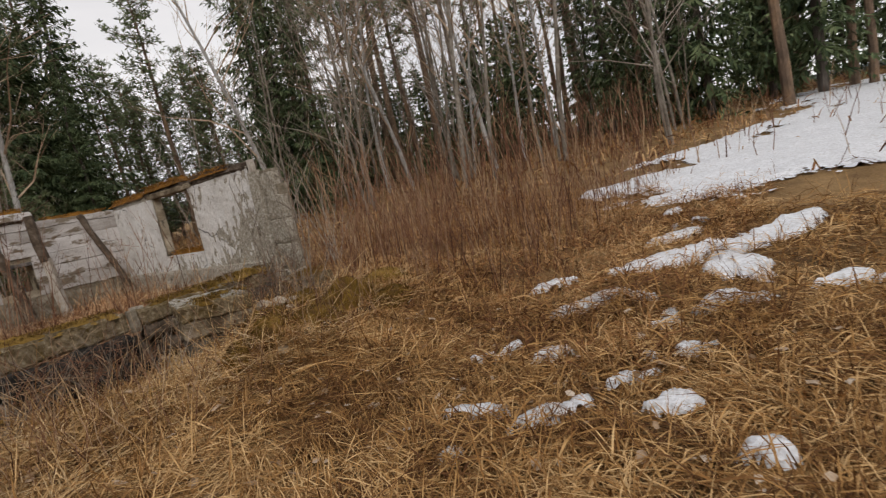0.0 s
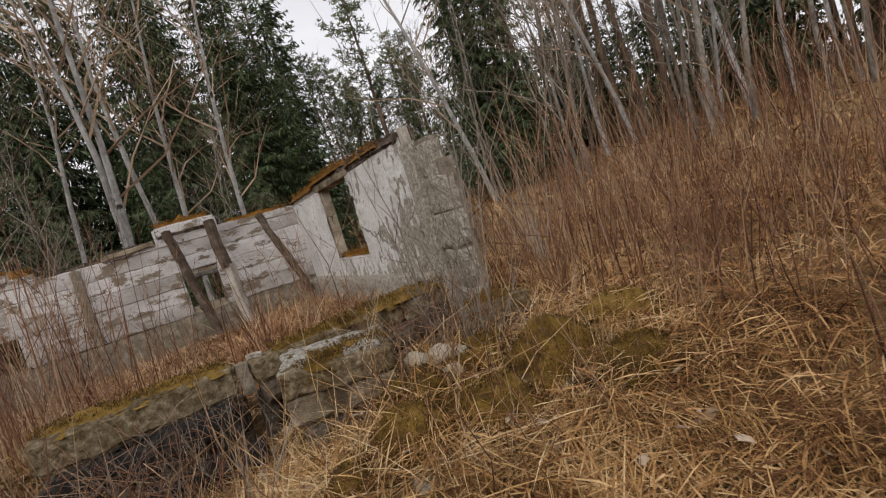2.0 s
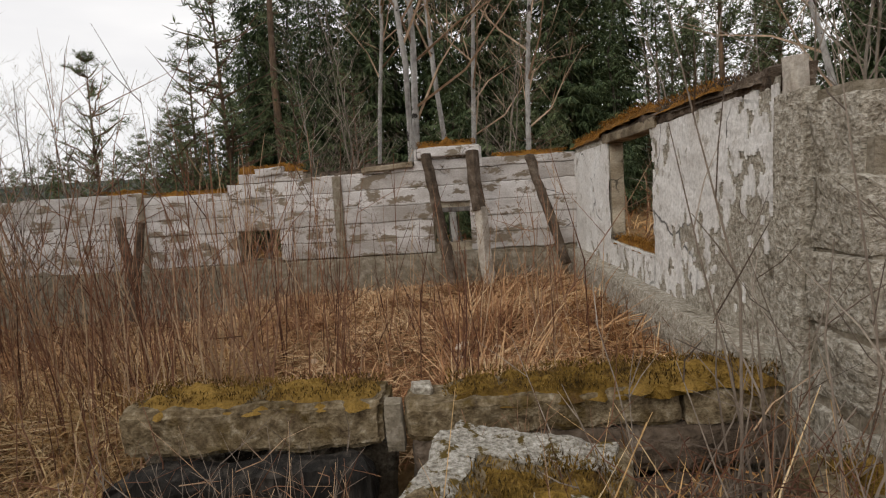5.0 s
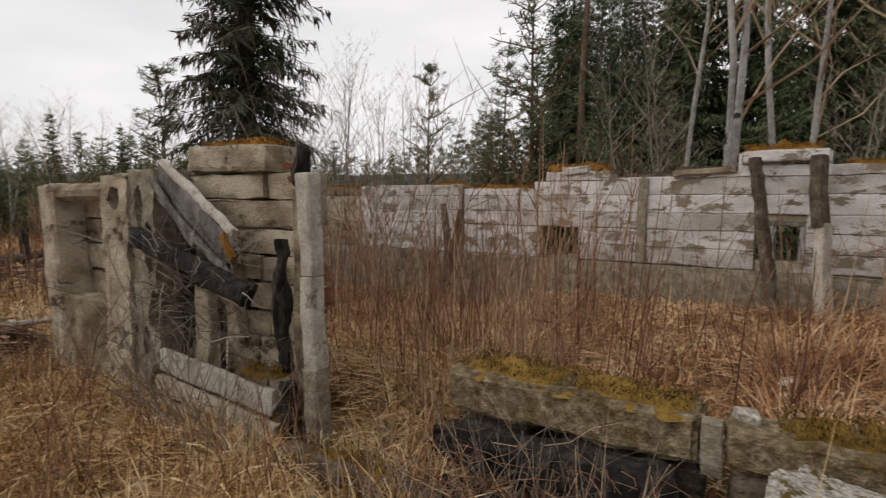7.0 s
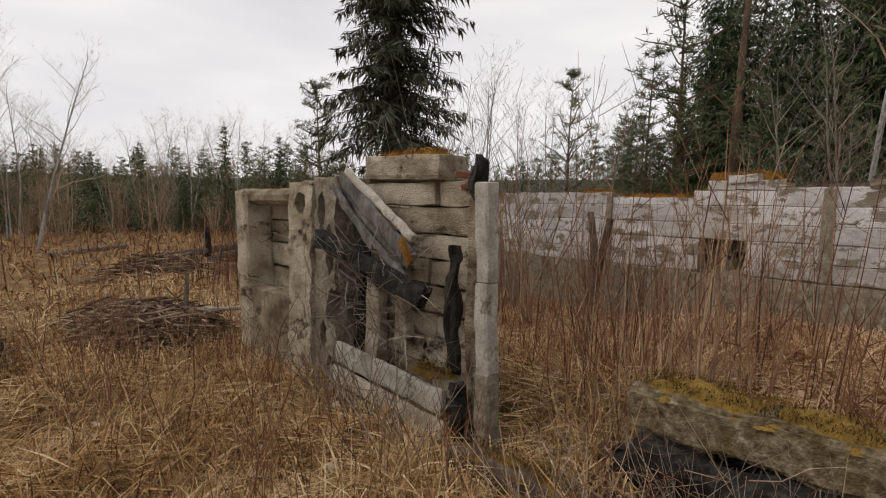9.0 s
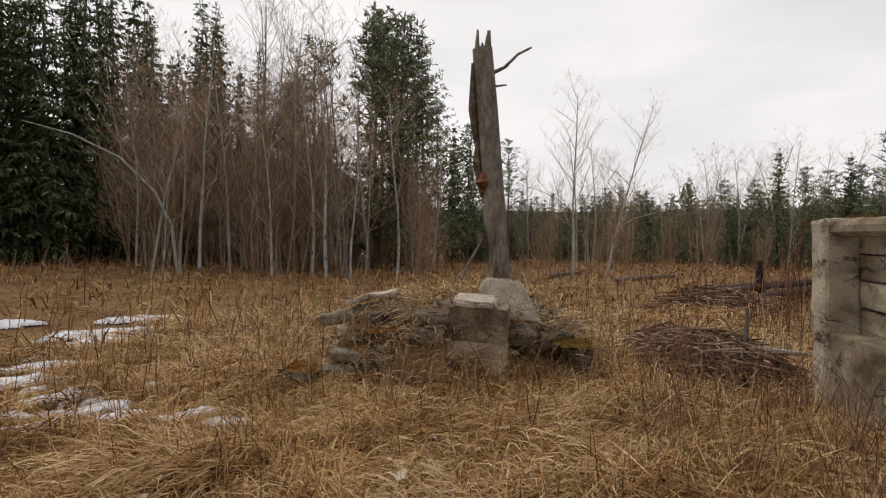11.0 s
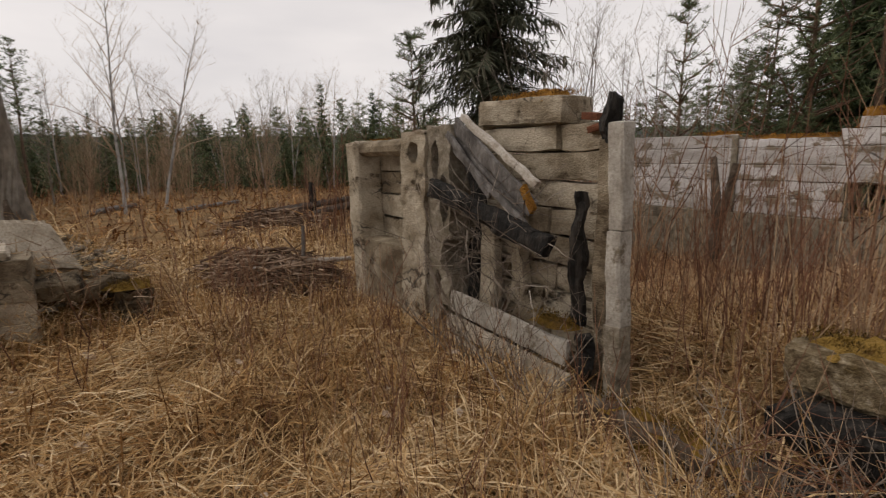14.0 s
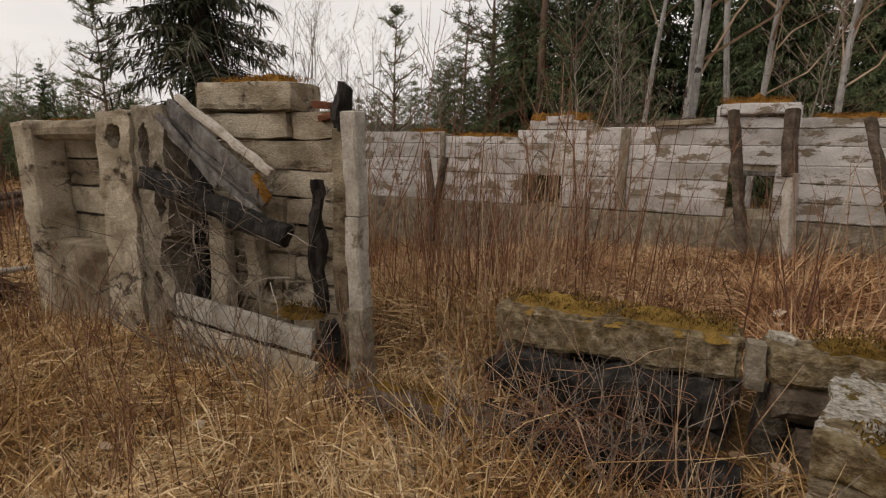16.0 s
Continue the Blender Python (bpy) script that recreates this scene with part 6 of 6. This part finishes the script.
# ---------------------------------------------------------------- dead grass, stems, twigs and leaves
def blocked(x, y):
    if RIGHT_X - 0.05 < x < RIGHT_X + 0.4 and 5.1 < y < 10.6:
        return True
    if -9 < x < 4.1 and BACK_Y - 0.06 < y < BACK_Y + 0.4:
        return True
    if 0.84 < x < 3.72 and 5.85 < y < 6.2:
        return True
    if -3.4 < x < 0.18 and PY - 0.03 < y < PY + 0.6:
        return True
    return 2.18 < x < 2.88 and 5.02 < y < 5.62


def snowy(x, y):
    for sx, sy, ra, rb2, tu in SNOW:
        if abs(x - sx) < ra and abs(y - sy) < ra + rb2:
            u, v = (x - sx) * math.cos(tu) + (y - sy) * math.sin(tu), -(x - sx) * math.sin(tu) + (y - sy) * math.cos(tu)
            if (u / ra) ** 2 + (v / rb2) ** 2 < 0.9:
                return True
    return False


def stony(x, y):
    return 2.3 < x < 4.1 and 4.35 < y < 5.75


def heaped(x, y):
    return math.hypot((x + 4.1) / 1.0, (y - 5.05) / 0.8) < 1


def pit(x, y):
    return 0.95 < x < 2.1 and 5.25 < y < 5.86 or 0.1 < x <= 0.95 and 5.25 < y < 5.62


def blades(name, count, sampler, material, length, width, lay_, seed, label, curl=0.5, spread=1.3):
    """Curved blades: two quads each."""
    r = random.Random(seed)
    vs, fs = [], []
    n = 0
    while n < count:
        x, y = sampler(r)
        if blocked(x, y) or (pit(x, y) and r.random() < 0.6) or (snowy(x, y) and r.random() < 0.96) or (mound_z(x, y) > 0.15 and r.random() < 0.55) or (heaped(x, y) and r.random() < 0.85) or (stony(x, y) and r.random() < 0.62):
            n += 1
            continue
        flow = 3.2 * noise.noise(Vector((x * 0.7, y * 0.7, 1.0))) + 1.6 * noise.noise(Vector((x * 2.1, y * 2.1, 4.0)))
        a = flow + r.gauss(0, spread) + (3.14 if r.random() < 0.4 and spread > 0.8 else 0)
        clump = max(0.0, 0.5 + 1.1 * noise.noise(Vector((x * 1.3, y * 1.3, 7.0))))
        L = length * r.uniform(0.45, 1.2) * (0.7 + 0.5 * clump)
        e = max(-0.05, r.gauss(lay_, 0.22)) if r.random() < 0.93 else r.uniform(0.5, 1.3)
        z = ground_z(x, y) + r.uniform(-0.01, 0.05 + 0.09 * clump) + (mound_z(x, y) if -6 < x < -2.8 and 0.4 < y < 4 else bank_z(x, y) if x > 2.6 else 0)
        dx, dy = math.cos(a), math.sin(a)
        c0, s0 = math.cos(e + curl * 0.6), math.sin(e + curl * 0.6)
        c1, s1 = math.cos(e - curl * 0.7), math.sin(e - curl * 0.7)
        w = width * r.uniform(0.6, 1.3)
        wx, wy = -dy * w, dx * w
        mx, my, mz = x + dx * c0 * L * 0.5, y + dy * c0 * L * 0.5, z + s0 * L * 0.5
        ex, ey, ez = mx + dx * c1 * L * 0.5, my + dy * c1 * L * 0.5, max(ground_z(mx, my) - 0.0, mz + s1 * L * 0.5)
        i = len(vs)
        tw = w * r.uniform(-0.8, 0.8)
        vs += [(x - wx, y - wy, z), (x + wx, y + wy, z), (mx - wx * 0.8, my - wy * 0.8, mz + tw), (mx + wx * 0.8, my + wy * 0.8, mz - tw), (ex, ey, ez)]
        fs += [(i, i + 1, i + 3, i + 2), (i + 2, i + 3, i + 4)]
        n += 1
    me = bpy.data.meshes.new(name)
    me.from_pydata(vs, [], fs)
    me.materials.append(material)
    return tagged(new(name, me), label, "grass", kind="stuff")


def box_s(x0, x1, y0, y1):
    return lambda r: (r.uniform(x0, x1), r.uniform(y0, y1))


def ring_s(r0, r1, p=1.0):
    def s(r):
        a, d = r.uniform(0, 6.2832), r0 + (r1 - r0) * r.random() ** p
        return 1.5 + d * math.cos(a), 3.0 + d * math.sin(a)
    return s


blades("dead_grass", 70000, box_s(-4.0, 4.2, 0.2, 6.0), M_GRASS, 0.27, 0.0036, 0.02, 501, "matted straw-coloured dead grass", 0.16)
blades("dead_grass", 9000, box_s(-4.0, 4.2, 2.2, 6.0), M_GRASS, 0.42, 0.0030, 0.06, 509, "loose crossed straws on matted grass", 0.05)
blades("dead_grass", 17000, box_s(-3.6, 1.0, 3.6, 6.2), M_STRAW, 0.36, 0.0034, 0.03, 511, "pale bleached straw laid over matted grass", 0.12)
blades("dead_grass", 8000, box_s(-0.3, 1.1, 4.7, 6.8), M_STRAW, 0.38, 0.0036, 0.15, 512, "tufts of pale straw in the gateway", 0.3)
blades("dead_grass", 6500, box_s(1.0, 4.3, 4.0, 5.75), M_STRAW, 0.40, 0.0026, 0.10, 513, "loose pale straws over moss and stones", 0.1)
blades("dead_grass", 5500, box_s(-1.6, 0.95, 5.3, 7.8), M_STRAW, 0.42, 0.0034, 0.15, 514, "pale straw and stalks behind the gateway", 0.2)
blades("dead_grass", 32000, box_s(-2.0, 7.5, -2.5, 2.5), M_GRASS, 0.32, 0.0045, 0.08, 502, "matted straw-coloured dead grass", 0.25)
blades("dead_grass", 14000, box_s(-4.2, -1.4, -5.0, 0.8), M_GRASS, 0.34, 0.005, 0.12, 510, "matted straw-coloured dead grass", 0.25)
blades("dead_grass", 26000, box_s(3.0, 10.0, 1.5, 9.0), M_RUST, 0.36, 0.0042, 0.20, 503, "rust-brown dead grass on the slope")
blades("dead_grass", 26000, box_s(-8.5, -3.0, -4.0, 9.0), M_STRAW, 0.40, 0.006, 0.20, 504, "straw-coloured dead grass of the clearing")
blades("dead_grass", 38000, box_s(-3.5, 3.7, 6.2, 10.2), M_REED, 0.32, 0.0034, 0.10, 505, "fallen red-brown stalks inside the ruin", 0.2)
blades("dead_grass", 3600, box_s(2.2, 3.65, 6.3, 9.8), M_REED, 0.55, 0.0045, -0.02, 507, "flattened pale reed stalks along the plastered wall", 0.12, 0.45)
blades("dead_grass", 4500, box_s(-5.6, -2.8, 0.6, 4.0), M_GRASS, 0.34, 0.005, 0.1, 508, "dead grass hanging over the rubble mound", 0.3)
blades("dead_grass", 40000, ring_s(8.0, 40.0, 0.8), M_RUST, 0.6, 0.016, 0.40, 506, "rust-brown dead grass of the clearing")


blades("dead_grass", 24000, box_s(-6.5, 0.6, 0.2, 5.2), M_STRAW, 0.44, 0.0036, 0.06, 515, "pale combed straw lying in swaths", 0.35, 0.5)
blades("dead_grass", 9000, box_s(-6.5, -0.5, -3.0, 1.5), M_STRAW, 0.42, 0.004, 0.10, 516, "pale combed straw lying in swaths", 0.35, 0.6)


def tussocks(count, sampler, material, seed, label):
    """Tufts of long blades that fall over from one foot, most of them to one side."""
    r, vs, fs = random.Random(seed), [], []
    for _ in range(count):
        x, y = sampler(r)
        if blocked(x, y) or snowy(x, y) or pit(x, y) or stony(x, y) or (mound_z(x, y) > 0.1 and r.random() < 0.8) or heaped(x, y):
            continue
        main, L0 = r.uniform(0, 6.283), r.uniform(0.22, 0.46)
        for _ in range(r.randint(30, 60)):
            a = main + r.gauss(0, 0.75)
            px, py = x + r.gauss(0, 0.045), y + r.gauss(0, 0.045)
            L, e, w = L0 * r.uniform(0.6, 1.2), r.uniform(0.5, 1.3), 0.0028 * r.uniform(0.6, 1.3)
            dx, dy, z = math.cos(a), math.sin(a), ground_z(px, py) + (mound_z(px, py) if -6 < px < -2.8 and 0.4 < py < 4 else 0)
            i = len(vs)
            q = (px, py, z)
            for k in range(3):
                wk = w * (1, 0.9, 0.6)[k]
                vs += [(q[0] + dy * wk, q[1] - dx * wk, q[2]), (q[0] - dy * wk, q[1] + dx * wk, q[2])]
                ek = e - 0.85 * k
                q = (q[0] + dx * L / 3 * math.cos(ek), q[1] + dy * L / 3 * math.cos(ek), max(z + 0.02, q[2] + L / 3 * math.sin(ek)))
            vs.append(q)
            fs += [(i, i + 1, i + 3, i + 2), (i + 2, i + 3, i + 5, i + 4), (i + 4, i + 5, i + 6)]
    me = bpy.data.meshes.new("grass_tussocks")
    me.from_pydata(vs, [], fs)
    me.materials.append(material)
    return tagged(new("grass_tussocks", me), label, "grass", kind="stuff")


tussocks(330, box_s(-6.0, 0.9, 0.3, 5.4), M_STRAW, 531, "drooping tufts of pale dead grass")
tussocks(160, box_s(-6.5, -1.0, -4.0, 1.0), M_GRASS, 532, "drooping tufts of dead grass")
tussocks(260, box_s(0.3, 5.0, 0.4, 5.0), M_GRASS, 533, "drooping tufts of dead grass")


def stems(name, count, sampler, material, h0, h1, rad, seed, label, lean=0.12, twigs=2):
    """Thin upright dry stalks with a few side twigs."""
    r, b = random.Random(seed), MB()
    for _ in range(count):
        x, y = sampler(r)
        if blocked(x, y):
            continue
        h = r.uniform(h0, h1) * (0.75 + 0.5 * max(0, 0.5 + noise.noise(Vector((x * 0.9, y * 0.9, 3)))))
        p = Vector((x, y, ground_z(x, y) - 0.03))
        d = Vector((r.gauss(0, lean), r.gauss(0, lean), 1)).normalized()
        q = p + d * h * 0.5 + Vector((r.gauss(0, 0.02), r.gauss(0, 0.02), 0))
        e = q + (d + Vector((r.gauss(0, lean), r.gauss(0, lean), 0))).normalized() * h * 0.5
        rr = rad * r.uniform(0.6, 1.3)
        b.tube([p, q, e], [rr, rr * 0.75, rr * 0.3], 3, cap=False)
        for _ in range(r.randint(0, twigs)):
            s = q.lerp(e, r.uniform(-0.3, 0.8))
            a = r.uniform(0, 6.283)
            t = s + Vector((math.cos(a) * 0.5, math.sin(a) * 0.5, 1)).normalized() * h * r.uniform(0.12, 0.3)
            b.tube([s, t], [rr * 0.5, rr * 0.25], 3, cap=False)
    return tagged(new(name, b.mesh(name, material)), label, "dry stems", kind="stuff")


stems("dry_stems", 1100, box_s(-4.5, 3.6, 6.3, 10.1), M_STEM, 0.15, 0.5, 0.0042, 601, "thicket of thin red-brown dry stalks inside the ruin", 0.35)
stems("dry_stems", 170, box_s(-3.0, 1.2, 6.3, 9.8), M_STEM, 0.8, 1.6, 0.0055, 602, "tall thin reddish shoots inside the ruin", 0.08, 4)
stems("dry_stems", 110, box_s(-0.2, 3.4, 6.4, 9.4), M_STEM, 0.6, 1.5, 0.005, 610, "thin reddish shoots inside the ruin", 0.12, 4)
stems("dry_stems", 45, box_s(0.2, 0.9, 5.9, 7.0), M_STEM, 0.7, 1.4, 0.005, 603, "tall thin reddish shoots in the gateway", 0.10, 3)
stems("dry_stems", 90, box_s(-0.6, 1.0, 5.9, 7.6), M_STEM, 0.4, 1.3, 0.0042, 612, "red-brown bare shoots in the gateway", 0.2, 3)
stems("dry_stems", 760, box_s(-4.0, 3.6, 3.9, 5.6), M_STEM, 0.3, 0.85, 0.003, 604, "thin dry stalks standing in matted grass", 0.25, 2)
stems("dry_stems", 1300, box_s(4.2, 11.0, 3.2, 10.0), M_STEM, 0.4, 1.1, 0.006, 605, "dense brown shoots on the slope", 0.15, 3)
stems("dry_stems", 700, box_s(-8.0, -2.0, -3.0, 8.0), M_STEM, 0.4, 1.0, 0.005, 606, "thin dry stalks in the clearing", 0.14, 2)
stems("dry_stems", 500, box_s(-7.5, -2.5, 6.3, 10.0), M_STEM, 0.8, 1.8, 0.007, 609, "tall thin reddish shoots beyond the ruin", 0.08, 4)
stems("dry_stems", 2200, ring_s(9, 34, 0.8), M_STEM, 0.6, 1.5, 0.011, 607, "brown undergrowth of the clearing", 0.16, 3)
stems("dry_stems", 500, box_s(10.0, 26.0, 5.0, 16.0), M_STEM, 1.2, 2.6, 0.014, 608, "brown bare undergrowth under the trees", 0.14, 4)


stems("dry_stems", 90, box_s(0.5, 3.9, 4.3, 5.6), M_STRAW, 0.4, 0.9, 0.0032, 611, "pale broken stalks over the pit", 0.6, 1)


def tangle(x0, x1, y0, y1, z0, z1, n, seed, material, rad, label):
    """Fine bent twigs filling a low box, thickest in its middle."""
    r, b = random.Random(seed), MB()
    for _ in range(n):
        p = Vector(((x0 + x1) / 2 + (x1 - x0) / 2 * max(-1, min(1, r.gauss(0, 0.5))), r.uniform(y0, y1), z0 + (z1 - z0) * r.random() ** 1.3))
        a, L = r.uniform(0, 6.283), r.uniform(0.15, 0.5)
        d = Vector((math.cos(a), 0.5 * math.sin(a), r.gauss(0.2, 0.5))).normalized()
        pts = [p]
        for _ in range(3):
            d = (d + Vector((r.gauss(0, 0.25), r.gauss(0, 0.15), r.gauss(-0.05, 0.25)))).normalized()
            pts.append(pts[-1] + d * L / 3)
        rr = rad * r.uniform(0.5, 1.3)
        b.tube(pts, [rr, rr * 0.85, rr * 0.6, rr * 0.3], 3, cap=False)
        if r.random() < 0.7:
            e = pts[1] + (d + Vector((r.gauss(0, 0.8), r.gauss(0, 0.5), r.gauss(0, 0.6)))).normalized() * L * 0.4
            b.tube([pts[1], e], [rr * 0.6, rr * 0.3], 3, cap=False)
    return tagged(new("twig_tangle", b.mesh("twig_tangle", material)), label, "twigs", kind="stuff")


tangle(-1.5, -0.1, 5.35, 5.6, 0.85, 1.45, 130, 621, M_TWIG, 0.003, "tangle of fine bare grey twigs before the broken bay")
tangle(0.7, 2.05, 5.1, 5.75, 0.25, 0.65, 150, 622, M_STEM, 0.003, "tangle of fine bare brown twigs over the pit")
tangle(2.6, 3.7, 4.6, 5.5, 0.45, 0.9, 90, 623, M_STEM, 0.0026, "tangle of fine bare twigs over moss and stones")
tangle(-4.1, -2.9, 0.9, 3.7, 0.2, 0.95, 260, 624, M_BROWNT, 0.0045, "tangle of bare twigs over the rubble mound")


def shrub(x, y, h, n, seed, material, label, spread=0.3, rad=0.006):
    """A bare shrub: arching shoots from one foot, with side twigs."""
    r, ob = random.Random(seed), None
    ob = thing("bare_shrub", (x, y, ground_z(x, y)), label, "shrub", "bare shrubs")
    for _ in range(n):
        b = MB()
        a = r.uniform(0, 6.283)
        d = Vector((math.cos(a) * spread * r.random() * 2, math.sin(a) * spread * r.random() * 2, 1)).normalized()
        p, L, rr = Vector((x + r.gauss(0, 0.05), y + r.gauss(0, 0.05), ground_z(x, y) - 0.04)), h * r.uniform(0.5, 1.1), rad * r.uniform(0.6, 1.2)
        pts = [p]
        for k in range(4):
            d = (d + Vector((r.gauss(0, 0.12), r.gauss(0, 0.12), r.gauss(0, 0.05)))).normalized()
            pts.append(pts[-1] + d * L / 4)
        b.tube(pts, [rr, rr * 0.85, rr * 0.7, rr * 0.5, rr * 0.25], 4, cap=False)
        for _ in range(r.randint(2, 5)):
            k = r.randint(1, 3)
            s = pts[k].lerp(pts[k + 1], r.random())
            t = s + (d + Vector((r.gauss(0, 0.7), r.gauss(0, 0.7), r.gauss(0, 0.3)))).normalized() * L * r.uniform(0.12, 0.35)
            b.tube([s, s.lerp(t, 0.5) + Vector((r.gauss(0, 0.01), r.gauss(0, 0.01), 0)), t], [rr * 0.5, rr * 0.4, rr * 0.2], 3, cap=False)
        part("shoot", b.mesh("shoot", material), ob)
    return ob


rs = random.Random(8)
LOW_TWIGS = (
        (1.1, 5.35, 0.75, 16, M_TWIG, "low tangle of bare grey twigs over the pit"), (1.6, 5.3, 0.7, 14, M_TWIG, "low tangle of bare grey twigs over the pit"), (1.9, 5.0, 0.65, 9, M_TWIG, "low tangle of bare grey twigs over the pit"),
        (-0.6, 5.45, 1.25, 9, M_TWIG, "bare grey twigs tangled before the broken bay"), (-0.95, 5.5, 1.0, 7, M_TWIG, "bare grey twigs tangled before the broken bay"), (-0.3, 5.4, 0.9, 9, M_TWIG, "bare grey twigs tangled before the broken bay"),
        (-0.75, 5.40, 1.35, 10, M_TWIG, "bare grey twigs tangled before the broken bay"), (-1.2, 5.42, 1.2, 8, M_TWIG, "bare grey twigs tangled before the broken bay"), (-0.15, 5.35, 1.1, 10, M_TWIG, "bare grey twigs tangled before the gate post"),
        (1.35, 5.55, 0.7, 18, M_TWIG, "low tangle of bare grey twigs over the pit"), (0.85, 5.2, 0.6, 12, M_TWIG, "low tangle of bare grey twigs over the pit"), (1.75, 5.6, 0.7, 14, M_TWIG, "low tangle of bare grey twigs over the pit"), (2.6, 5.6, 0.8, 7, M_STEM, "low tangle of bare grey twigs over the sill beams"),
        (2.9, 5.3, 0.9, 12, M_TWIG, "bare arching twigs over fallen stones"), (3.3, 4.9, 1.1, 14, M_TWIG, "bare arching twigs over fallen stones"), (3.5, 5.6, 1.4, 9, M_TWIG, "bare arching twigs before the plastered wall"),
)
TALL_SHOOTS = (
        (3.42, 5.02, 2.1, 6, M_TWIG, "tall arching bare twigs beside the side wall"), (3.25, 5.3, 1.8, 5, M_TWIG, "tall arching bare twigs beside the side wall"), (0.35, 5.25, 1.0, 6, M_STEM, "thin bare shoots by the gateway"), (1.25, 6.5, 1.6, 6, M_STEM, "tall bare reddish shoots inside the ruin"),
        (0.9, 6.8, 1.9, 10, M_STEM, "tall bare reddish shoots inside the ruin"), (1.6, 7.0, 1.5, 6, M_STEM, "tall bare reddish shoots inside the ruin"), (-0.4, 7.5, 2.4, 12, M_STEM, "tall bare reddish shoots inside the ruin"),
        (-1.6, 8.4, 2.6, 14, M_STEM, "tall bare reddish shoots inside the ruin"), (-2.6, 9.3, 3.0, 14, M_TWIG, "tall bare grey saplings before the back wall"), (-4.0, 9.0, 3.2, 16, M_TWIG, "tall bare grey saplings before the back wall"),
        (2.9, 7.4, 1.6, 6, M_STEM, "tall bare reddish shoots inside the ruin"), (-1.7, 5.3, 0.9, 9, M_STEM, "thin bare shoots at the foot of the columns"), (-2.7, 5.35, 0.9, 8, M_STEM, "thin bare shoots at the foot of the columns"),
)
OUTER_SHRUBS = (
        (0.9, 4.6, 0.7, 5, M_STEM, "thin bare shoots in matted grass"), (-0.2, 4.4, 0.8, 6, M_STEM, "thin bare shoots in matted grass"), (-1.8, 4.2, 0.7, 6, M_STEM, "thin bare shoots in matted grass"),
        (-2.9, 4.6, 1.2, 12, M_STEM, "thin bare shoots by the brush heap"), (-3.4, 4.4, 1.3, 12, M_STEM, "thin bare shoots by the brush heap"), (-2.6, 1.9, 0.9, 10, M_TWIG, "bare grey twigs on the rubble mound"), (-2.9, 2.2, 0.9, 8, M_TWIG, "bare grey twigs on the rubble mound"),
        (4.6, 5.6, 2.0, 14, M_STEM, "bare brown shoots beside the ruin"), (5.2, 4.7, 1.7, 14, M_STEM, "bare brown shoots beside the ruin"), (4.4, 4.3, 1.4, 12, M_STEM, "bare brown shoots beside the ruin"), (5.8, 6.2, 2.2, 14, M_STEM, "bare brown shoots beside the ruin"),
        (5.2, 8.0, 3.0, 14, M_TWIG, "bare grey saplings behind the side wall"), (4.8, 9.4, 3.4, 14, M_TWIG, "bare grey saplings behind the side wall"), (5.5, 7.0, 2.6, 10, M_TWIG, "bare grey saplings behind the side wall"))
for i, (x, y, h, n, m_, lab) in enumerate(LOW_TWIGS + TALL_SHOOTS + OUTER_SHRUBS):
    shrub(x, y, h, n, 700 + i, m_, lab, 0.45 if m_ is M_TWIG and h < 1.5 else 0.16, 0.0042 if h < 1.6 else 0.0065 if h < 2.5 else 0.010)
lb, rl = MB(), random.Random(9)
for _ in range(900):
    x, y = rl.uniform(-4, 4), rl.uniform(0.5, 7.5)
    if blocked(x, y):
        continue
    s, a = rl.uniform(0.015, 0.038) * (1.6 if rl.random() < 0.12 else 1), rl.uniform(0, 6.28)
    p = Vector((x, y, ground_z(x, y) + rl.uniform(0.05, 0.13)))
    u, v = Vector((math.cos(a), math.sin(a), rl.uniform(-0.4, 0.4))) * s, Vector((-math.sin(a), math.cos(a), rl.uniform(-0.4, 0.4))) * s * 0.7
    i = len(lb.v)
    lb.v += [p - u, p - u * 0.3 + v, p + u * 0.6 + v * 0.7 + Vector((0, 0, 0.01)), p + u * 1.2, p + u * 0.6 - v * 0.7 + Vector((0, 0, 0.01)), p - u * 0.3 - v]
    lb.f.append((i, i + 1, i + 2, i + 3, i + 4, i + 5))
tagged(new("fallen_leaves", lb.mesh("fallen_leaves", M_LEAF)), "scattered pale brown fallen leaves on matted grass", "leaves", kind="stuff")
